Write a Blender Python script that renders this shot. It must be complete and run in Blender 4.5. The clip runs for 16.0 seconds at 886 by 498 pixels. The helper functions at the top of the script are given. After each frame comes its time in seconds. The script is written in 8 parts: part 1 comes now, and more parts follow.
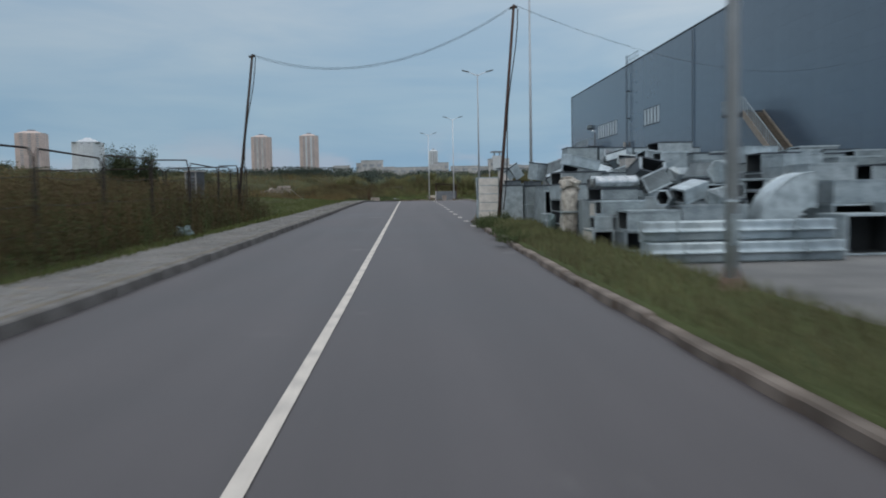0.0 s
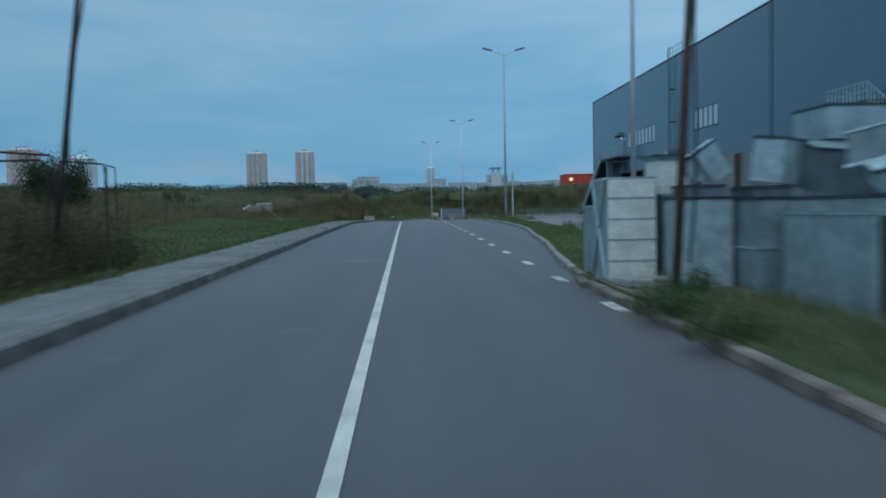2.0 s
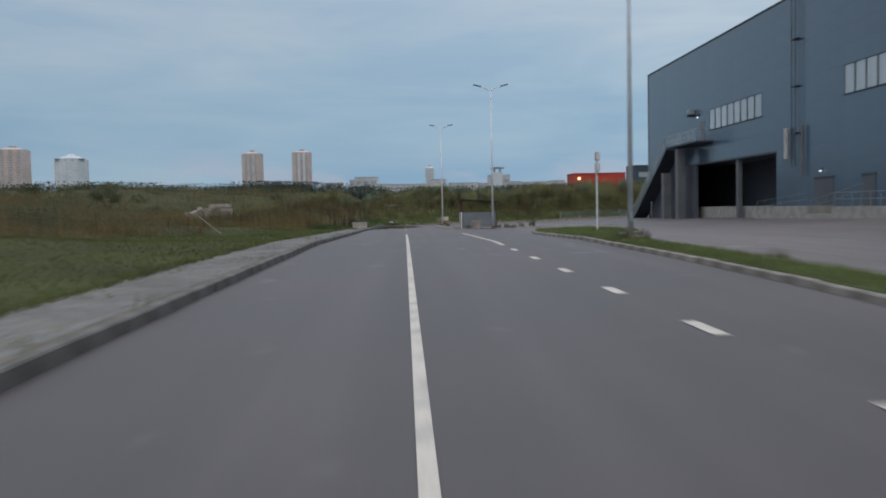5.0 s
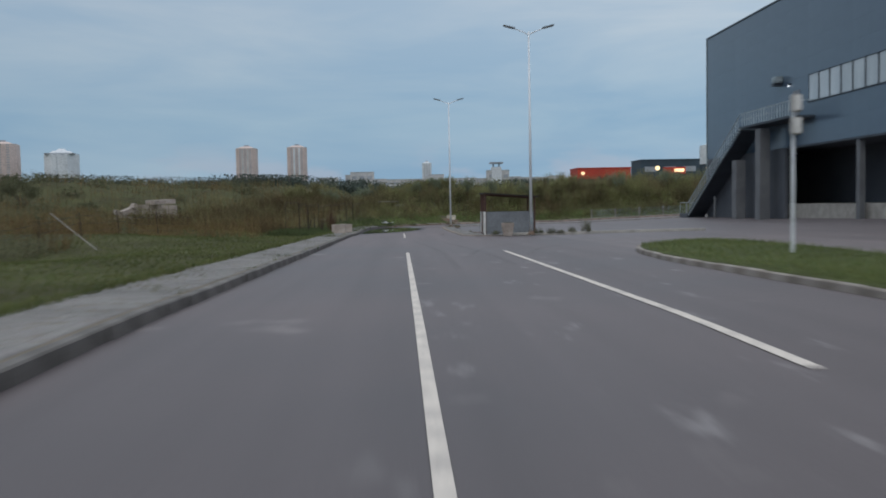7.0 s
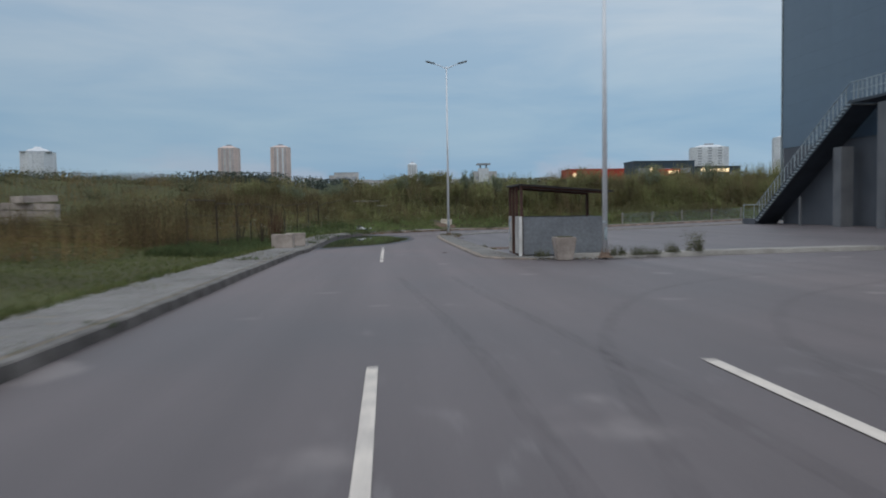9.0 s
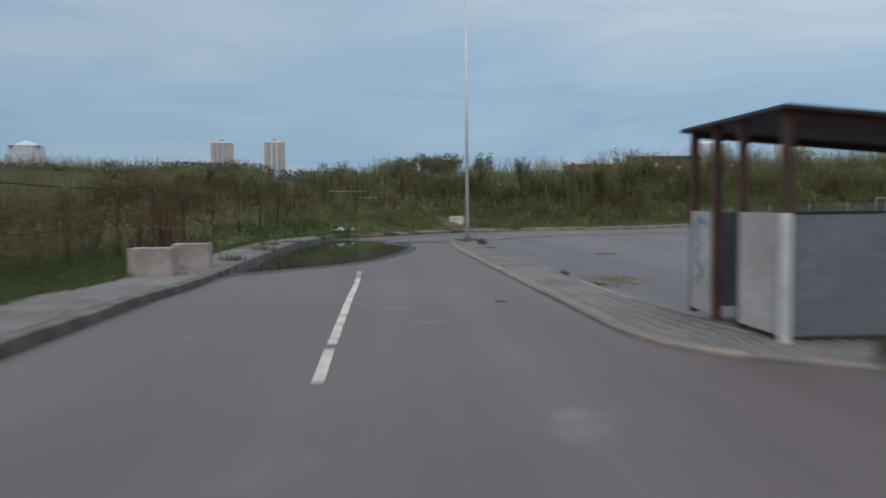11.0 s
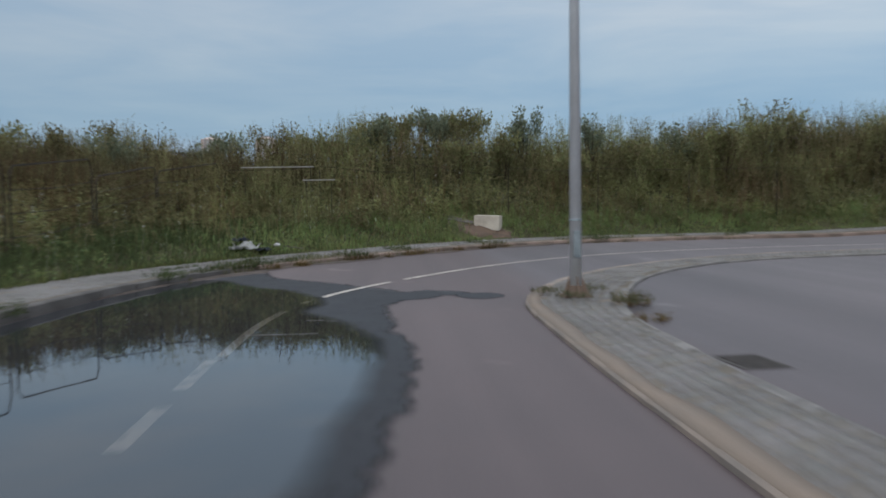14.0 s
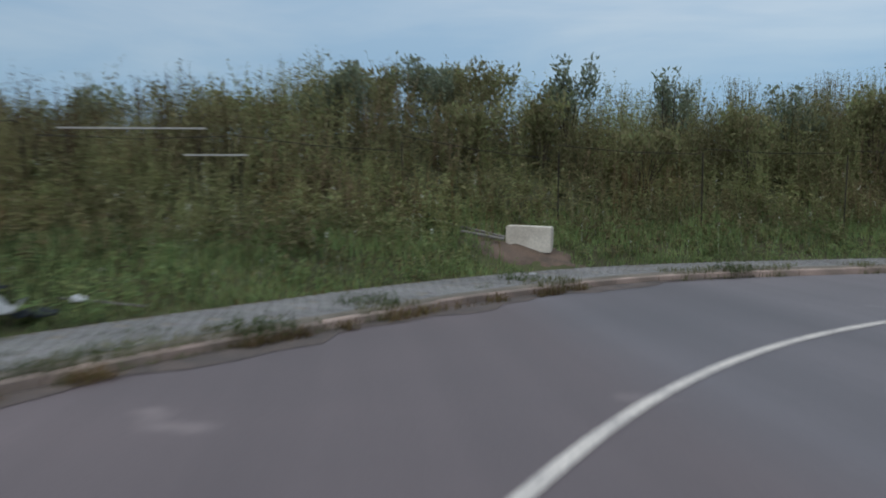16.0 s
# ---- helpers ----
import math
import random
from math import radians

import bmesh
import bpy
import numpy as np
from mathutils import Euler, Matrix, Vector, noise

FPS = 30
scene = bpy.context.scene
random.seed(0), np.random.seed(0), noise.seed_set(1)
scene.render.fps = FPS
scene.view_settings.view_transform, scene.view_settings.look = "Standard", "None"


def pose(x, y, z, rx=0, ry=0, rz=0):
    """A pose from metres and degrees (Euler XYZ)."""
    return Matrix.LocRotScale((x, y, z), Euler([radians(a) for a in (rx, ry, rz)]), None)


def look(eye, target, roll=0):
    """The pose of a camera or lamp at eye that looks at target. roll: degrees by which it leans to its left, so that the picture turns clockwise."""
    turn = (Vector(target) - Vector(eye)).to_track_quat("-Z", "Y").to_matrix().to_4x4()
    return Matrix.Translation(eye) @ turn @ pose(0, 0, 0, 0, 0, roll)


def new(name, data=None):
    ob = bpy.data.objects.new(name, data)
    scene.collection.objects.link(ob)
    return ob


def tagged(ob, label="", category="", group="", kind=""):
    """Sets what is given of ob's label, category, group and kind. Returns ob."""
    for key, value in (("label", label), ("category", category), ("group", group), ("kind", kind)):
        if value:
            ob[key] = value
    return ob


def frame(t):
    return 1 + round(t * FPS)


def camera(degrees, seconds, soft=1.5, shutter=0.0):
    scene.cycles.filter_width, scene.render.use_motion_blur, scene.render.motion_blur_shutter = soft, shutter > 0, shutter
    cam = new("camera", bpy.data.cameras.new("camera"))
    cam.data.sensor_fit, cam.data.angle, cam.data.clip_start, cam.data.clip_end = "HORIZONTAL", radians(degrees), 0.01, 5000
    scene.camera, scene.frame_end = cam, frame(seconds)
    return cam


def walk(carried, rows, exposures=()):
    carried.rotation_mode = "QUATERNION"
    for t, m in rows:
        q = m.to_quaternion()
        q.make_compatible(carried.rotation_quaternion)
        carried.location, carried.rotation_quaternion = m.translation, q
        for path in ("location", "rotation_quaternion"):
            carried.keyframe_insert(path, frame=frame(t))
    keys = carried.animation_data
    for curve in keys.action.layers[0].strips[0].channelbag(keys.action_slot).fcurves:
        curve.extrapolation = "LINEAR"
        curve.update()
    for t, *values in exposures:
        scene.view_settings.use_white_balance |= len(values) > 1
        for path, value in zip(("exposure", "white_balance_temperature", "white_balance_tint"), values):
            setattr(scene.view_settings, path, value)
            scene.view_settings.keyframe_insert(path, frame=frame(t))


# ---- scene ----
cam = camera(57.0, 16.0, soft=1.8, shutter=0.8)
# seconds, x, y, z, yaw, pitch, roll
ROWS = [
    (0, 0.785, -0.000, 1.301, -2.354, -3.961, 1.073),
    (0.5, 0.706, 4.187, 1.315, -2.435, -3.927, 1.128),
    (1, 0.594, 8.367, 1.334, -2.470, -3.650, 1.164),
    (1.5, 0.472, 12.538, 1.382, -2.566, -3.073, 1.159),
    (2, 0.372, 16.699, 1.401, -2.590, -2.776, 1.112),
    (2.5, 0.307, 20.847, 1.452, -2.635, -2.817, 1.122),
    (3, 0.219, 25.010, 1.487, -2.655, -2.757, 1.126),
    (3.5, 0.105, 29.283, 1.520, -2.662, -2.666, 1.103),
    (4, 0.038, 33.690, 1.577, -2.698, -2.686, 1.153),
    (4.2, 0.011, 35.490, 1.601, -2.673, -2.668, 1.178),
    (6.3, -0.164, 55.133, 1.802, -2.860, -2.884, 1.108),
    (6.5, -0.167, 56.979, 1.818, -2.903, -2.906, 1.107),
    (7, -0.163, 61.571, 1.842, -2.921, -3.026, 1.107),
    (7.5, -0.183, 66.039, 1.877, -2.980, -2.970, 1.138),
    (8, -0.098, 70.509, 1.908, -3.115, -2.820, 1.091),
    (8.5, 0.016, 74.995, 1.854, -3.544, -2.835, 0.976),
    (9, 0.147, 79.522, 1.807, -3.950, -2.911, 0.778),
    (9.2, 0.197, 81.299, 1.780, -4.054, -2.920, 0.711),
    (11.3, 0.591, 99.194, 1.600, -4.279, -3.203, 0.612),
    (11.5, 0.677, 100.850, 1.592, -4.292, -3.244, 0.650),
    (12, 0.867, 104.921, 1.553, -4.285, -3.330, 0.753),
    (12.5, 1.016, 108.800, 1.508, -4.351, -3.356, 0.768),
    (13, 1.123, 112.490, 1.463, -4.550, -3.427, 0.755),
    (13.5, 1.255, 116.085, 1.415, -4.641, -3.420, 0.788),
    (14, 1.371, 119.418, 1.361, -4.628, -3.377, 0.873),
    (14.5, 1.407, 122.466, 1.347, -4.732, -3.418, 0.943),
    (15, 1.454, 125.382, 1.338, -4.933, -3.426, 0.854),
    (15.3, 1.496, 127.056, 1.320, -4.851, -3.337, 0.724),
    (15.6, 1.511, 128.728, 1.328, -4.992, -3.350, 0.553),
    (15.8, 1.575, 129.819, 1.325, -5.425, -3.375, 0.400),
    (16, 1.708, 130.881, 1.328, -6.215, -3.336, 0.224),
]
EXPOSURES = [(0.0, -0.05, 6350, 7), (0.55, -0.05, 6350, 7), (0.7, -0.1, 5800, 2), (0.85, -0.2, 5300, -5), (1.0, -0.22, 4870, -12), (1.15, -0.31, 4400, -18), (1.25, -0.33, 4350, -18), (1.45, -0.31, 4650, -15), (1.9, -0.31, 4650, -15), (2.05, -0.27, 4950, -10), (2.2, -0.22, 5500, 0), (2.35, -0.1, 6100, 5), (2.5, -0.05, 6350, 7), (9.0, -0.03, 6300, 8), (14.0, 0.0, 6350, 9), (15.0, 0.0, 6250, 8), (16.0, 0.0, 6000, 6)]
walk(cam, [(t, pose(x, y, z, 90 + pitch, roll, yaw)) for t, x, y, z, yaw, pitch, roll in ROWS], EXPOSURES)

# ---- sky and light: overcast dusk ----
world = bpy.data.worlds.new("overcast_sky")
scene.world = world
world.use_nodes = True
wt = world.node_tree
wn, wl = wt.nodes, wt.links
wn.clear()


def wnode(kind, **kw):
    n = wn.new(kind)
    for k, v in kw.items():
        n.inputs[k].default_value = v
    return n


sky = wn.new("ShaderNodeTexSky")
sky.sky_type, sky.sun_disc = "NISHITA", False
sky.sun_elevation, sky.sun_rotation = radians(18), radians(200)
sky.air_density, sky.dust_density, sky.ozone_density = 1.6, 3.0, 2.0
tc = wn.new("ShaderNodeTexCoord")
sep = wn.new("ShaderNodeSeparateXYZ")
wl.new(tc.outputs["Generated"], sep.inputs[0])
# overcast: the cloud layer grows brighter towards the zenith
ramp = wn.new("ShaderNodeValToRGB")
ramp.color_ramp.elements[0].position, ramp.color_ramp.elements[0].color = 0.0, (0.288, 0.425, 0.56, 1)
ramp.color_ramp.elements[1].position, ramp.color_ramp.elements[1].color = 1.0, (1.02, 1.08, 1.15, 1)
for p_, c_ in ((0.1, (0.275, 0.412, 0.548, 1)), (0.25, (0.42, 0.505, 0.6, 1)), (0.5, (0.7, 0.78, 0.88, 1))):
    e_ = ramp.color_ramp.elements.new(p_)
    e_.color = c_
wl.new(sep.outputs["Z"], ramp.inputs[0])
mp = wn.new("ShaderNodeMapping")
mp.inputs["Scale"].default_value = (1.6, 1.6, 9.0)
wl.new(tc.outputs["Generated"], mp.inputs[0])
cl = wnode("ShaderNodeTexNoise", Scale=1.7, Detail=6.0, Roughness=0.55, Distortion=0.35)
wl.new(mp.outputs[0], cl.inputs["Vector"])
cr = wn.new("ShaderNodeValToRGB")
cr.color_ramp.elements[0].position, cr.color_ramp.elements[0].color = 0.34, (0.88, 0.93, 0.98, 1)
cr.color_ramp.elements[1].position, cr.color_ramp.elements[1].color = 0.68, (1.24, 1.13, 1.06, 1)
wl.new(cl.outputs["Fac"], cr.inputs[0])
mul = wn.new("ShaderNodeMixRGB")
mul.blend_type, mul.inputs[0].default_value = "MULTIPLY", 1.0
wl.new(ramp.outputs[0], mul.inputs[1])
wl.new(cr.outputs[0], mul.inputs[2])
# pale cumulus tops low over the horizon
cmap = wn.new("ShaderNodeMapping")
cmap.inputs["Scale"].default_value = (7.0, 7.0, 15.0)
wl.new(tc.outputs["Generated"], cmap.inputs[0])
cum = wnode("ShaderNodeTexNoise", Scale=1.0, Detail=5.0, Roughness=0.5)
wl.new(cmap.outputs[0], cum.inputs["Vector"])
cth = wn.new("ShaderNodeMapRange")
cth.interpolation_type = "SMOOTHSTEP"
cth.inputs["From Min"].default_value, cth.inputs["From Max"].default_value = 0.5, 0.62
wl.new(cum.outputs["Fac"], cth.inputs[0])
cel = wn.new("ShaderNodeMapRange")
cel.interpolation_type = "SMOOTHSTEP"
cel.inputs["From Min"].default_value, cel.inputs["From Max"].default_value, cel.inputs["To Min"].default_value, cel.inputs["To Max"].default_value = 0.03, 0.09, 0.6, 0.0
wl.new(sep.outputs["Z"], cel.inputs[0])
cumf_ = wn.new("ShaderNodeMath")
cumf_.operation = "MULTIPLY"
wl.new(cth.outputs[0], cumf_.inputs[0])
wl.new(cel.outputs[0], cumf_.inputs[1])
puff = wn.new("ShaderNodeMixRGB")
puff.inputs[2].default_value = (0.42, 0.45, 0.54, 1)
wl.new(cumf_.outputs[0], puff.inputs[0])
wl.new(mul.outputs[0], puff.inputs[1])
mul = puff
# the cloud is a little thinner towards the north-east
side = wn.new("ShaderNodeMapRange")
side.inputs["From Min"].default_value, side.inputs["From Max"].default_value = -1.0, 1.0
side.inputs["To Min"].default_value, side.inputs["To Max"].default_value = 0.89, 1.2
wl.new(sep.outputs["X"], side.inputs[0])
thinner = wn.new("ShaderNodeMixRGB")
thinner.blend_type, thinner.inputs[0].default_value = "MULTIPLY", 1.0
wl.new(mul.outputs[0], thinner.inputs[1])
wl.new(side.outputs[0], thinner.inputs[2])
mul = thinner
skys = wn.new("ShaderNodeMixRGB")
skys.blend_type, skys.inputs[0].default_value = "MULTIPLY", 1.0
skys.inputs[2].default_value = (0.1, 0.1, 0.1, 1)
wl.new(sky.outputs[0], skys.inputs[1])
mixs = wn.new("ShaderNodeMixRGB")
mixs.inputs[0].default_value = 0.93
wl.new(skys.outputs[0], mixs.inputs[1])
wl.new(mul.outputs[0], mixs.inputs[2])
bg = wnode("ShaderNodeBackground", Strength=1.0)
wl.new(mixs.outputs[0], bg.inputs[0])
wo = wn.new("ShaderNodeOutputWorld")
wl.new(bg.outputs[0], wo.inputs[0])

sun = new("sun", bpy.data.lights.new("sun", "SUN"))
sun.data.energy, sun.data.angle, sun.data.color = 0.5, radians(40), (1.0, 0.96, 0.9)
sun.matrix_world = look((0, 0, 0), (0.4, 0.9, -1.1))


# ---- materials ----
def material(name, colour, colour2=None, rough=0.8, scale=4.0, fine=60.0, bump=0.15, metal=0.0, spec=0.4, island=0.0, piece=0.0, detail=6.0, contrast=(0.35, 0.65), bump_dist=0.01, stretch=None, thin=0.0, grain=0.18):
    m = bpy.data.materials.new(name)
    m.use_nodes = True
    nt = m.node_tree
    n, l = nt.nodes, nt.links
    b = n["Principled BSDF"]
    b.inputs["Roughness"].default_value, b.inputs["Metallic"].default_value = rough, metal
    b.inputs["Specular IOR Level"].default_value = spec
    co = n.new("ShaderNodeTexCoord")
    src = co.outputs["Object"]
    if stretch:
        mpg = n.new("ShaderNodeMapping")
        mpg.inputs["Scale"].default_value = stretch
        l.new(src, mpg.inputs[0])
        src = mpg.outputs[0]
    big = n.new("ShaderNodeTexNoise")
    big.inputs["Scale"].default_value, big.inputs["Detail"].default_value = scale, detail
    l.new(src, big.inputs["Vector"])
    rp = n.new("ShaderNodeValToRGB")
    c2 = colour2 or tuple(c * 0.65 for c in colour)
    rp.color_ramp.elements[0].position, rp.color_ramp.elements[0].color = contrast[0], (*c2, 1)
    rp.color_ramp.elements[1].position, rp.color_ramp.elements[1].color = contrast[1], (*colour, 1)
    l.new(big.outputs["Fac"], rp.inputs[0])
    out = rp.outputs[0]
    sm = n.new("ShaderNodeTexNoise")
    sm.inputs["Scale"].default_value, sm.inputs["Detail"].default_value = fine, 3.0
    l.new(src, sm.inputs["Vector"])
    fr = n.new("ShaderNodeMapRange")
    fr.inputs["From Min"].default_value, fr.inputs["From Max"].default_value = 0.25, 0.75
    fr.inputs["To Min"].default_value, fr.inputs["To Max"].default_value = 1 - grain, 1 + grain
    l.new(sm.outputs["Fac"], fr.inputs[0])
    hs = n.new("ShaderNodeHueSaturation")
    l.new(out, hs.inputs["Color"])
    l.new(fr.outputs[0], hs.inputs["Value"])
    out = hs.outputs[0]
    if island or piece:
        if island:
            rnd = n.new("ShaderNodeNewGeometry").outputs["Random Per Island"]
        else:
            rnd = n.new("ShaderNodeObjectInfo").outputs["Random"]
        v = n.new("ShaderNodeMapRange")
        a = island or piece
        v.inputs["To Min"].default_value, v.inputs["To Max"].default_value = 1 - a, 1 + a
        l.new(rnd, v.inputs[0])
        hs2 = n.new("ShaderNodeHueSaturation")
        l.new(out, hs2.inputs["Color"])
        l.new(v.outputs[0], hs2.inputs["Value"])
        if island:
            hv = n.new("ShaderNodeMapRange")
            hv.inputs["To Min"].default_value, hv.inputs["To Max"].default_value = 0.46, 0.535
            frac = n.new("ShaderNodeMath")
            frac.operation = "MULTIPLY"
            frac.inputs[1].default_value = 7.31
            fr2 = n.new("ShaderNodeMath")
            fr2.operation = "FRACT"
            l.new(rnd, frac.inputs[0])
            l.new(frac.outputs[0], fr2.inputs[0])
            l.new(fr2.outputs[0], hv.inputs[0])
            l.new(hv.outputs[0], hs2.inputs["Hue"])
        out = hs2.outputs[0]
    l.new(out, b.inputs["Base Color"])
    if bump:
        bp = n.new("ShaderNodeBump")
        bp.inputs["Strength"].default_value, bp.inputs["Distance"].default_value = bump, bump_dist
        l.new(sm.outputs["Fac"], bp.inputs["Height"])
        l.new(bp.outputs[0], b.inputs["Normal"])
    rr = n.new("ShaderNodeMapRange")
    rr.inputs["To Min"].default_value, rr.inputs["To Max"].default_value = max(0.02, rough - 0.1), min(1, rough + 0.1)
    l.new(big.outputs["Fac"], rr.inputs[0])
    l.new(rr.outputs[0], b.inputs["Roughness"])
    if thin:
        # thin leaves let some light through
        tl, mxs = n.new("ShaderNodeBsdfTranslucent"), n.new("ShaderNodeMixShader")
        l.new(out, tl.inputs["Color"])
        mxs.inputs[0].default_value = thin
        l.new(b.outputs[0], mxs.inputs[1])
        l.new(tl.outputs[0], mxs.inputs[2])
        l.new(mxs.outputs[0], n["Material Output"].inputs[0])
    return m


def glowing(name, colour, strength):
    m = bpy.data.materials.new(name)
    m.use_nodes = True
    b = m.node_tree.nodes["Principled BSDF"]
    b.inputs["Base Color"].default_value = (*colour, 1)
    b.inputs["Emission Color"].default_value, b.inputs["Emission Strength"].default_value = (*colour, 1), strength
    return m


def water_material():
    m = bpy.data.materials.new("puddle_water")
    m.use_nodes = True
    n, l = m.node_tree.nodes, m.node_tree.links
    n.remove(n["Principled BSDF"])
    tr, gl, fr, mx = n.new("ShaderNodeBsdfTransparent"), n.new("ShaderNodeBsdfGlossy"), n.new("ShaderNodeFresnel"), n.new("ShaderNodeMixShader")
    tr.inputs[0].default_value = (0.78, 0.78, 0.76, 1)
    # the murk's bluish tone holds part of the reflected sky in its colour
    mud, murk = n.new("ShaderNodeBsdfDiffuse"), n.new("ShaderNodeMixShader")
    mud.inputs[0].default_value, murk.inputs[0].default_value = (0.06, 0.072, 0.092, 1), 0.3
    l.new(tr.outputs[0], murk.inputs[1])
    l.new(mud.outputs[0], murk.inputs[2])
    gl.inputs["Color"].default_value, gl.inputs["Roughness"].default_value = (1, 1, 1, 1), 0.015
    fr.inputs["IOR"].default_value = 1.55
    co, ns, bp = n.new("ShaderNodeTexCoord"), n.new("ShaderNodeTexNoise"), n.new("ShaderNodeBump")
    ns.inputs["Scale"].default_value = 3.0
    bp.inputs["Strength"].default_value, bp.inputs["Distance"].default_value = 0.05, 0.004
    l.new(co.outputs["Object"], ns.inputs["Vector"])
    l.new(ns.outputs["Fac"], bp.inputs["Height"])
    l.new(bp.outputs[0], gl.inputs["Normal"])
    l.new(fr.outputs[0], mx.inputs[0])
    l.new(murk.outputs[0], mx.inputs[1])
    l.new(gl.outputs[0], mx.inputs[2])
    # the film thins out over its shallow rim
    at, thin_, clear = n.new("ShaderNodeAttribute"), n.new("ShaderNodeMixShader"), n.new("ShaderNodeBsdfTransparent")
    at.attribute_name = "soak"
    l.new(at.outputs["Fac"], thin_.inputs[0])
    l.new(clear.outputs[0], thin_.inputs[1])
    l.new(mx.outputs[0], thin_.inputs[2])
    l.new(thin_.outputs[0], n["Material Output"].inputs[0])
    return m


def asphalt_material():
    """Worn asphalt: aggregate, broad stains, a few cracks and pale scuffs."""
    m = material("asphalt", (0.114, 0.098, 0.099), (0.079, 0.069, 0.071), rough=0.6, scale=0.22, fine=70.0, bump=0.35, detail=8.0, contrast=(0.3, 0.7), bump_dist=0.006, spec=0.5)
    n, l = m.node_tree.nodes, m.node_tree.links
    b = n["Principled BSDF"]
    old = b.inputs["Base Color"].links[0].from_socket
    co = n.new("ShaderNodeTexCoord")
    streak = n.new("ShaderNodeMapping")
    streak.inputs["Scale"].default_value = (1.3, 0.05, 1.0)
    l.new(co.outputs["Object"], streak.inputs[0])
    ns = n.new("ShaderNodeTexNoise")
    ns.inputs["Scale"].default_value, ns.inputs["Detail"].default_value = 1.0, 4.0
    l.new(streak.outputs[0], ns.inputs["Vector"])
    mr = n.new("ShaderNodeMapRange")
    mr.inputs["From Min"].default_value, mr.inputs["From Max"].default_value = 0.3, 0.7
    mr.inputs["To Min"].default_value, mr.inputs["To Max"].default_value = 0.86, 1.12
    l.new(ns.outputs["Fac"], mr.inputs[0])
    hs = n.new("ShaderNodeHueSaturation")
    l.new(old, hs.inputs["Color"])
    l.new(mr.outputs[0], hs.inputs["Value"])
    sc = n.new("ShaderNodeTexNoise")
    sc.inputs["Scale"].default_value, sc.inputs["Detail"].default_value = 0.9, 5.0
    l.new(co.outputs["Object"], sc.inputs["Vector"])
    sr = n.new("ShaderNodeMapRange")
    sr.inputs["From Min"].default_value, sr.inputs["From Max"].default_value = 0.66, 0.74
    sr.inputs["To Max"].default_value = 0.35
    l.new(sc.outputs["Fac"], sr.inputs[0])
    mx = n.new("ShaderNodeMixRGB")
    mx.inputs[2].default_value = (0.27, 0.25, 0.24, 1)
    l.new(sr.outputs[0], mx.inputs[0])
    l.new(hs.outputs[0], mx.inputs[1])
    # the colour lightens northward; its growing red is headlamp glow painted in
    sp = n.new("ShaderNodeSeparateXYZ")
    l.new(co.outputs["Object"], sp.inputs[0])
    north_glow = n.new("ShaderNodeMapRange")
    north_glow.inputs["From Min"].default_value, north_glow.inputs["From Max"].default_value = 25.0, 95.0
    l.new(sp.outputs["Y"], north_glow.inputs[0])
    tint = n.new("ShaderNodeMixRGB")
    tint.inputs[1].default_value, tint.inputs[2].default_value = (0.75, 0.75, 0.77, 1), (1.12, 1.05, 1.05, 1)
    l.new(north_glow.outputs[0], tint.inputs[0])
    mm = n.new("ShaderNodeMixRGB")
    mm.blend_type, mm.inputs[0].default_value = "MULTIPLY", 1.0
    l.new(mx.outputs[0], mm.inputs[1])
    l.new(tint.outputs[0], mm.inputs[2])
    # lane redder with headlamp glow painted in; the car park is a cooler grey
    px_, py_ = n.new("ShaderNodeMapRange"), n.new("ShaderNodeMapRange")
    px_.inputs["From Min"].default_value, px_.inputs["From Max"].default_value = 3.5, 4.3
    py_.inputs["From Min"].default_value, py_.inputs["From Max"].default_value = 92.0, 108.0
    l.new(sp.outputs["X"], px_.inputs[0])
    l.new(sp.outputs["Y"], py_.inputs[0])
    lot_ = n.new("ShaderNodeMixRGB")
    lot_.inputs[1].default_value, lot_.inputs[2].default_value = (1.07, 1.0, 0.995, 1), (1.0, 1.07, 1.12, 1)
    l.new(px_.outputs[0], lot_.inputs[0])
    late = n.new("ShaderNodeMixRGB")
    late.inputs[1].default_value = (1, 1, 1, 1)
    l.new(py_.outputs[0], late.inputs[0])
    l.new(lot_.outputs[0], late.inputs[2])
    m3 = n.new("ShaderNodeMixRGB")
    m3.blend_type, m3.inputs[0].default_value = "MULTIPLY", 1.0
    l.new(mm.outputs[0], m3.inputs[1])
    l.new(late.outputs[0], m3.inputs[2])
    mm = m3
    # paler surfacing of the yard before the warehouse, weaker towards the north
    bx_, by_, bm_ = n.new("ShaderNodeMapRange"), n.new("ShaderNodeMapRange"), n.new("ShaderNodeMath")
    bx_.inputs["From Min"].default_value, bx_.inputs["From Max"].default_value = 6.6, 7.4
    by_.inputs["From Min"].default_value, by_.inputs["From Max"].default_value = 78.0, 96.0
    by_.inputs["To Min"].default_value, by_.inputs["To Max"].default_value = 1.0, 0.35
    l.new(sp.outputs["X"], bx_.inputs[0])
    l.new(sp.outputs["Y"], by_.inputs[0])
    bm_.operation = "MULTIPLY"
    l.new(bx_.outputs[0], bm_.inputs[0])
    l.new(by_.outputs[0], bm_.inputs[1])
    pale = n.new("ShaderNodeMixRGB")
    pale.blend_type, pale.inputs[2].default_value = "MULTIPLY", (1.55, 1.55, 1.5, 1)
    l.new(bm_.outputs[0], pale.inputs[0])
    l.new(mm.outputs[0], pale.inputs[1])
    mm = pale
    # dried pale scuffs where lorries turn in
    sm_ = n.new("ShaderNodeMapping")
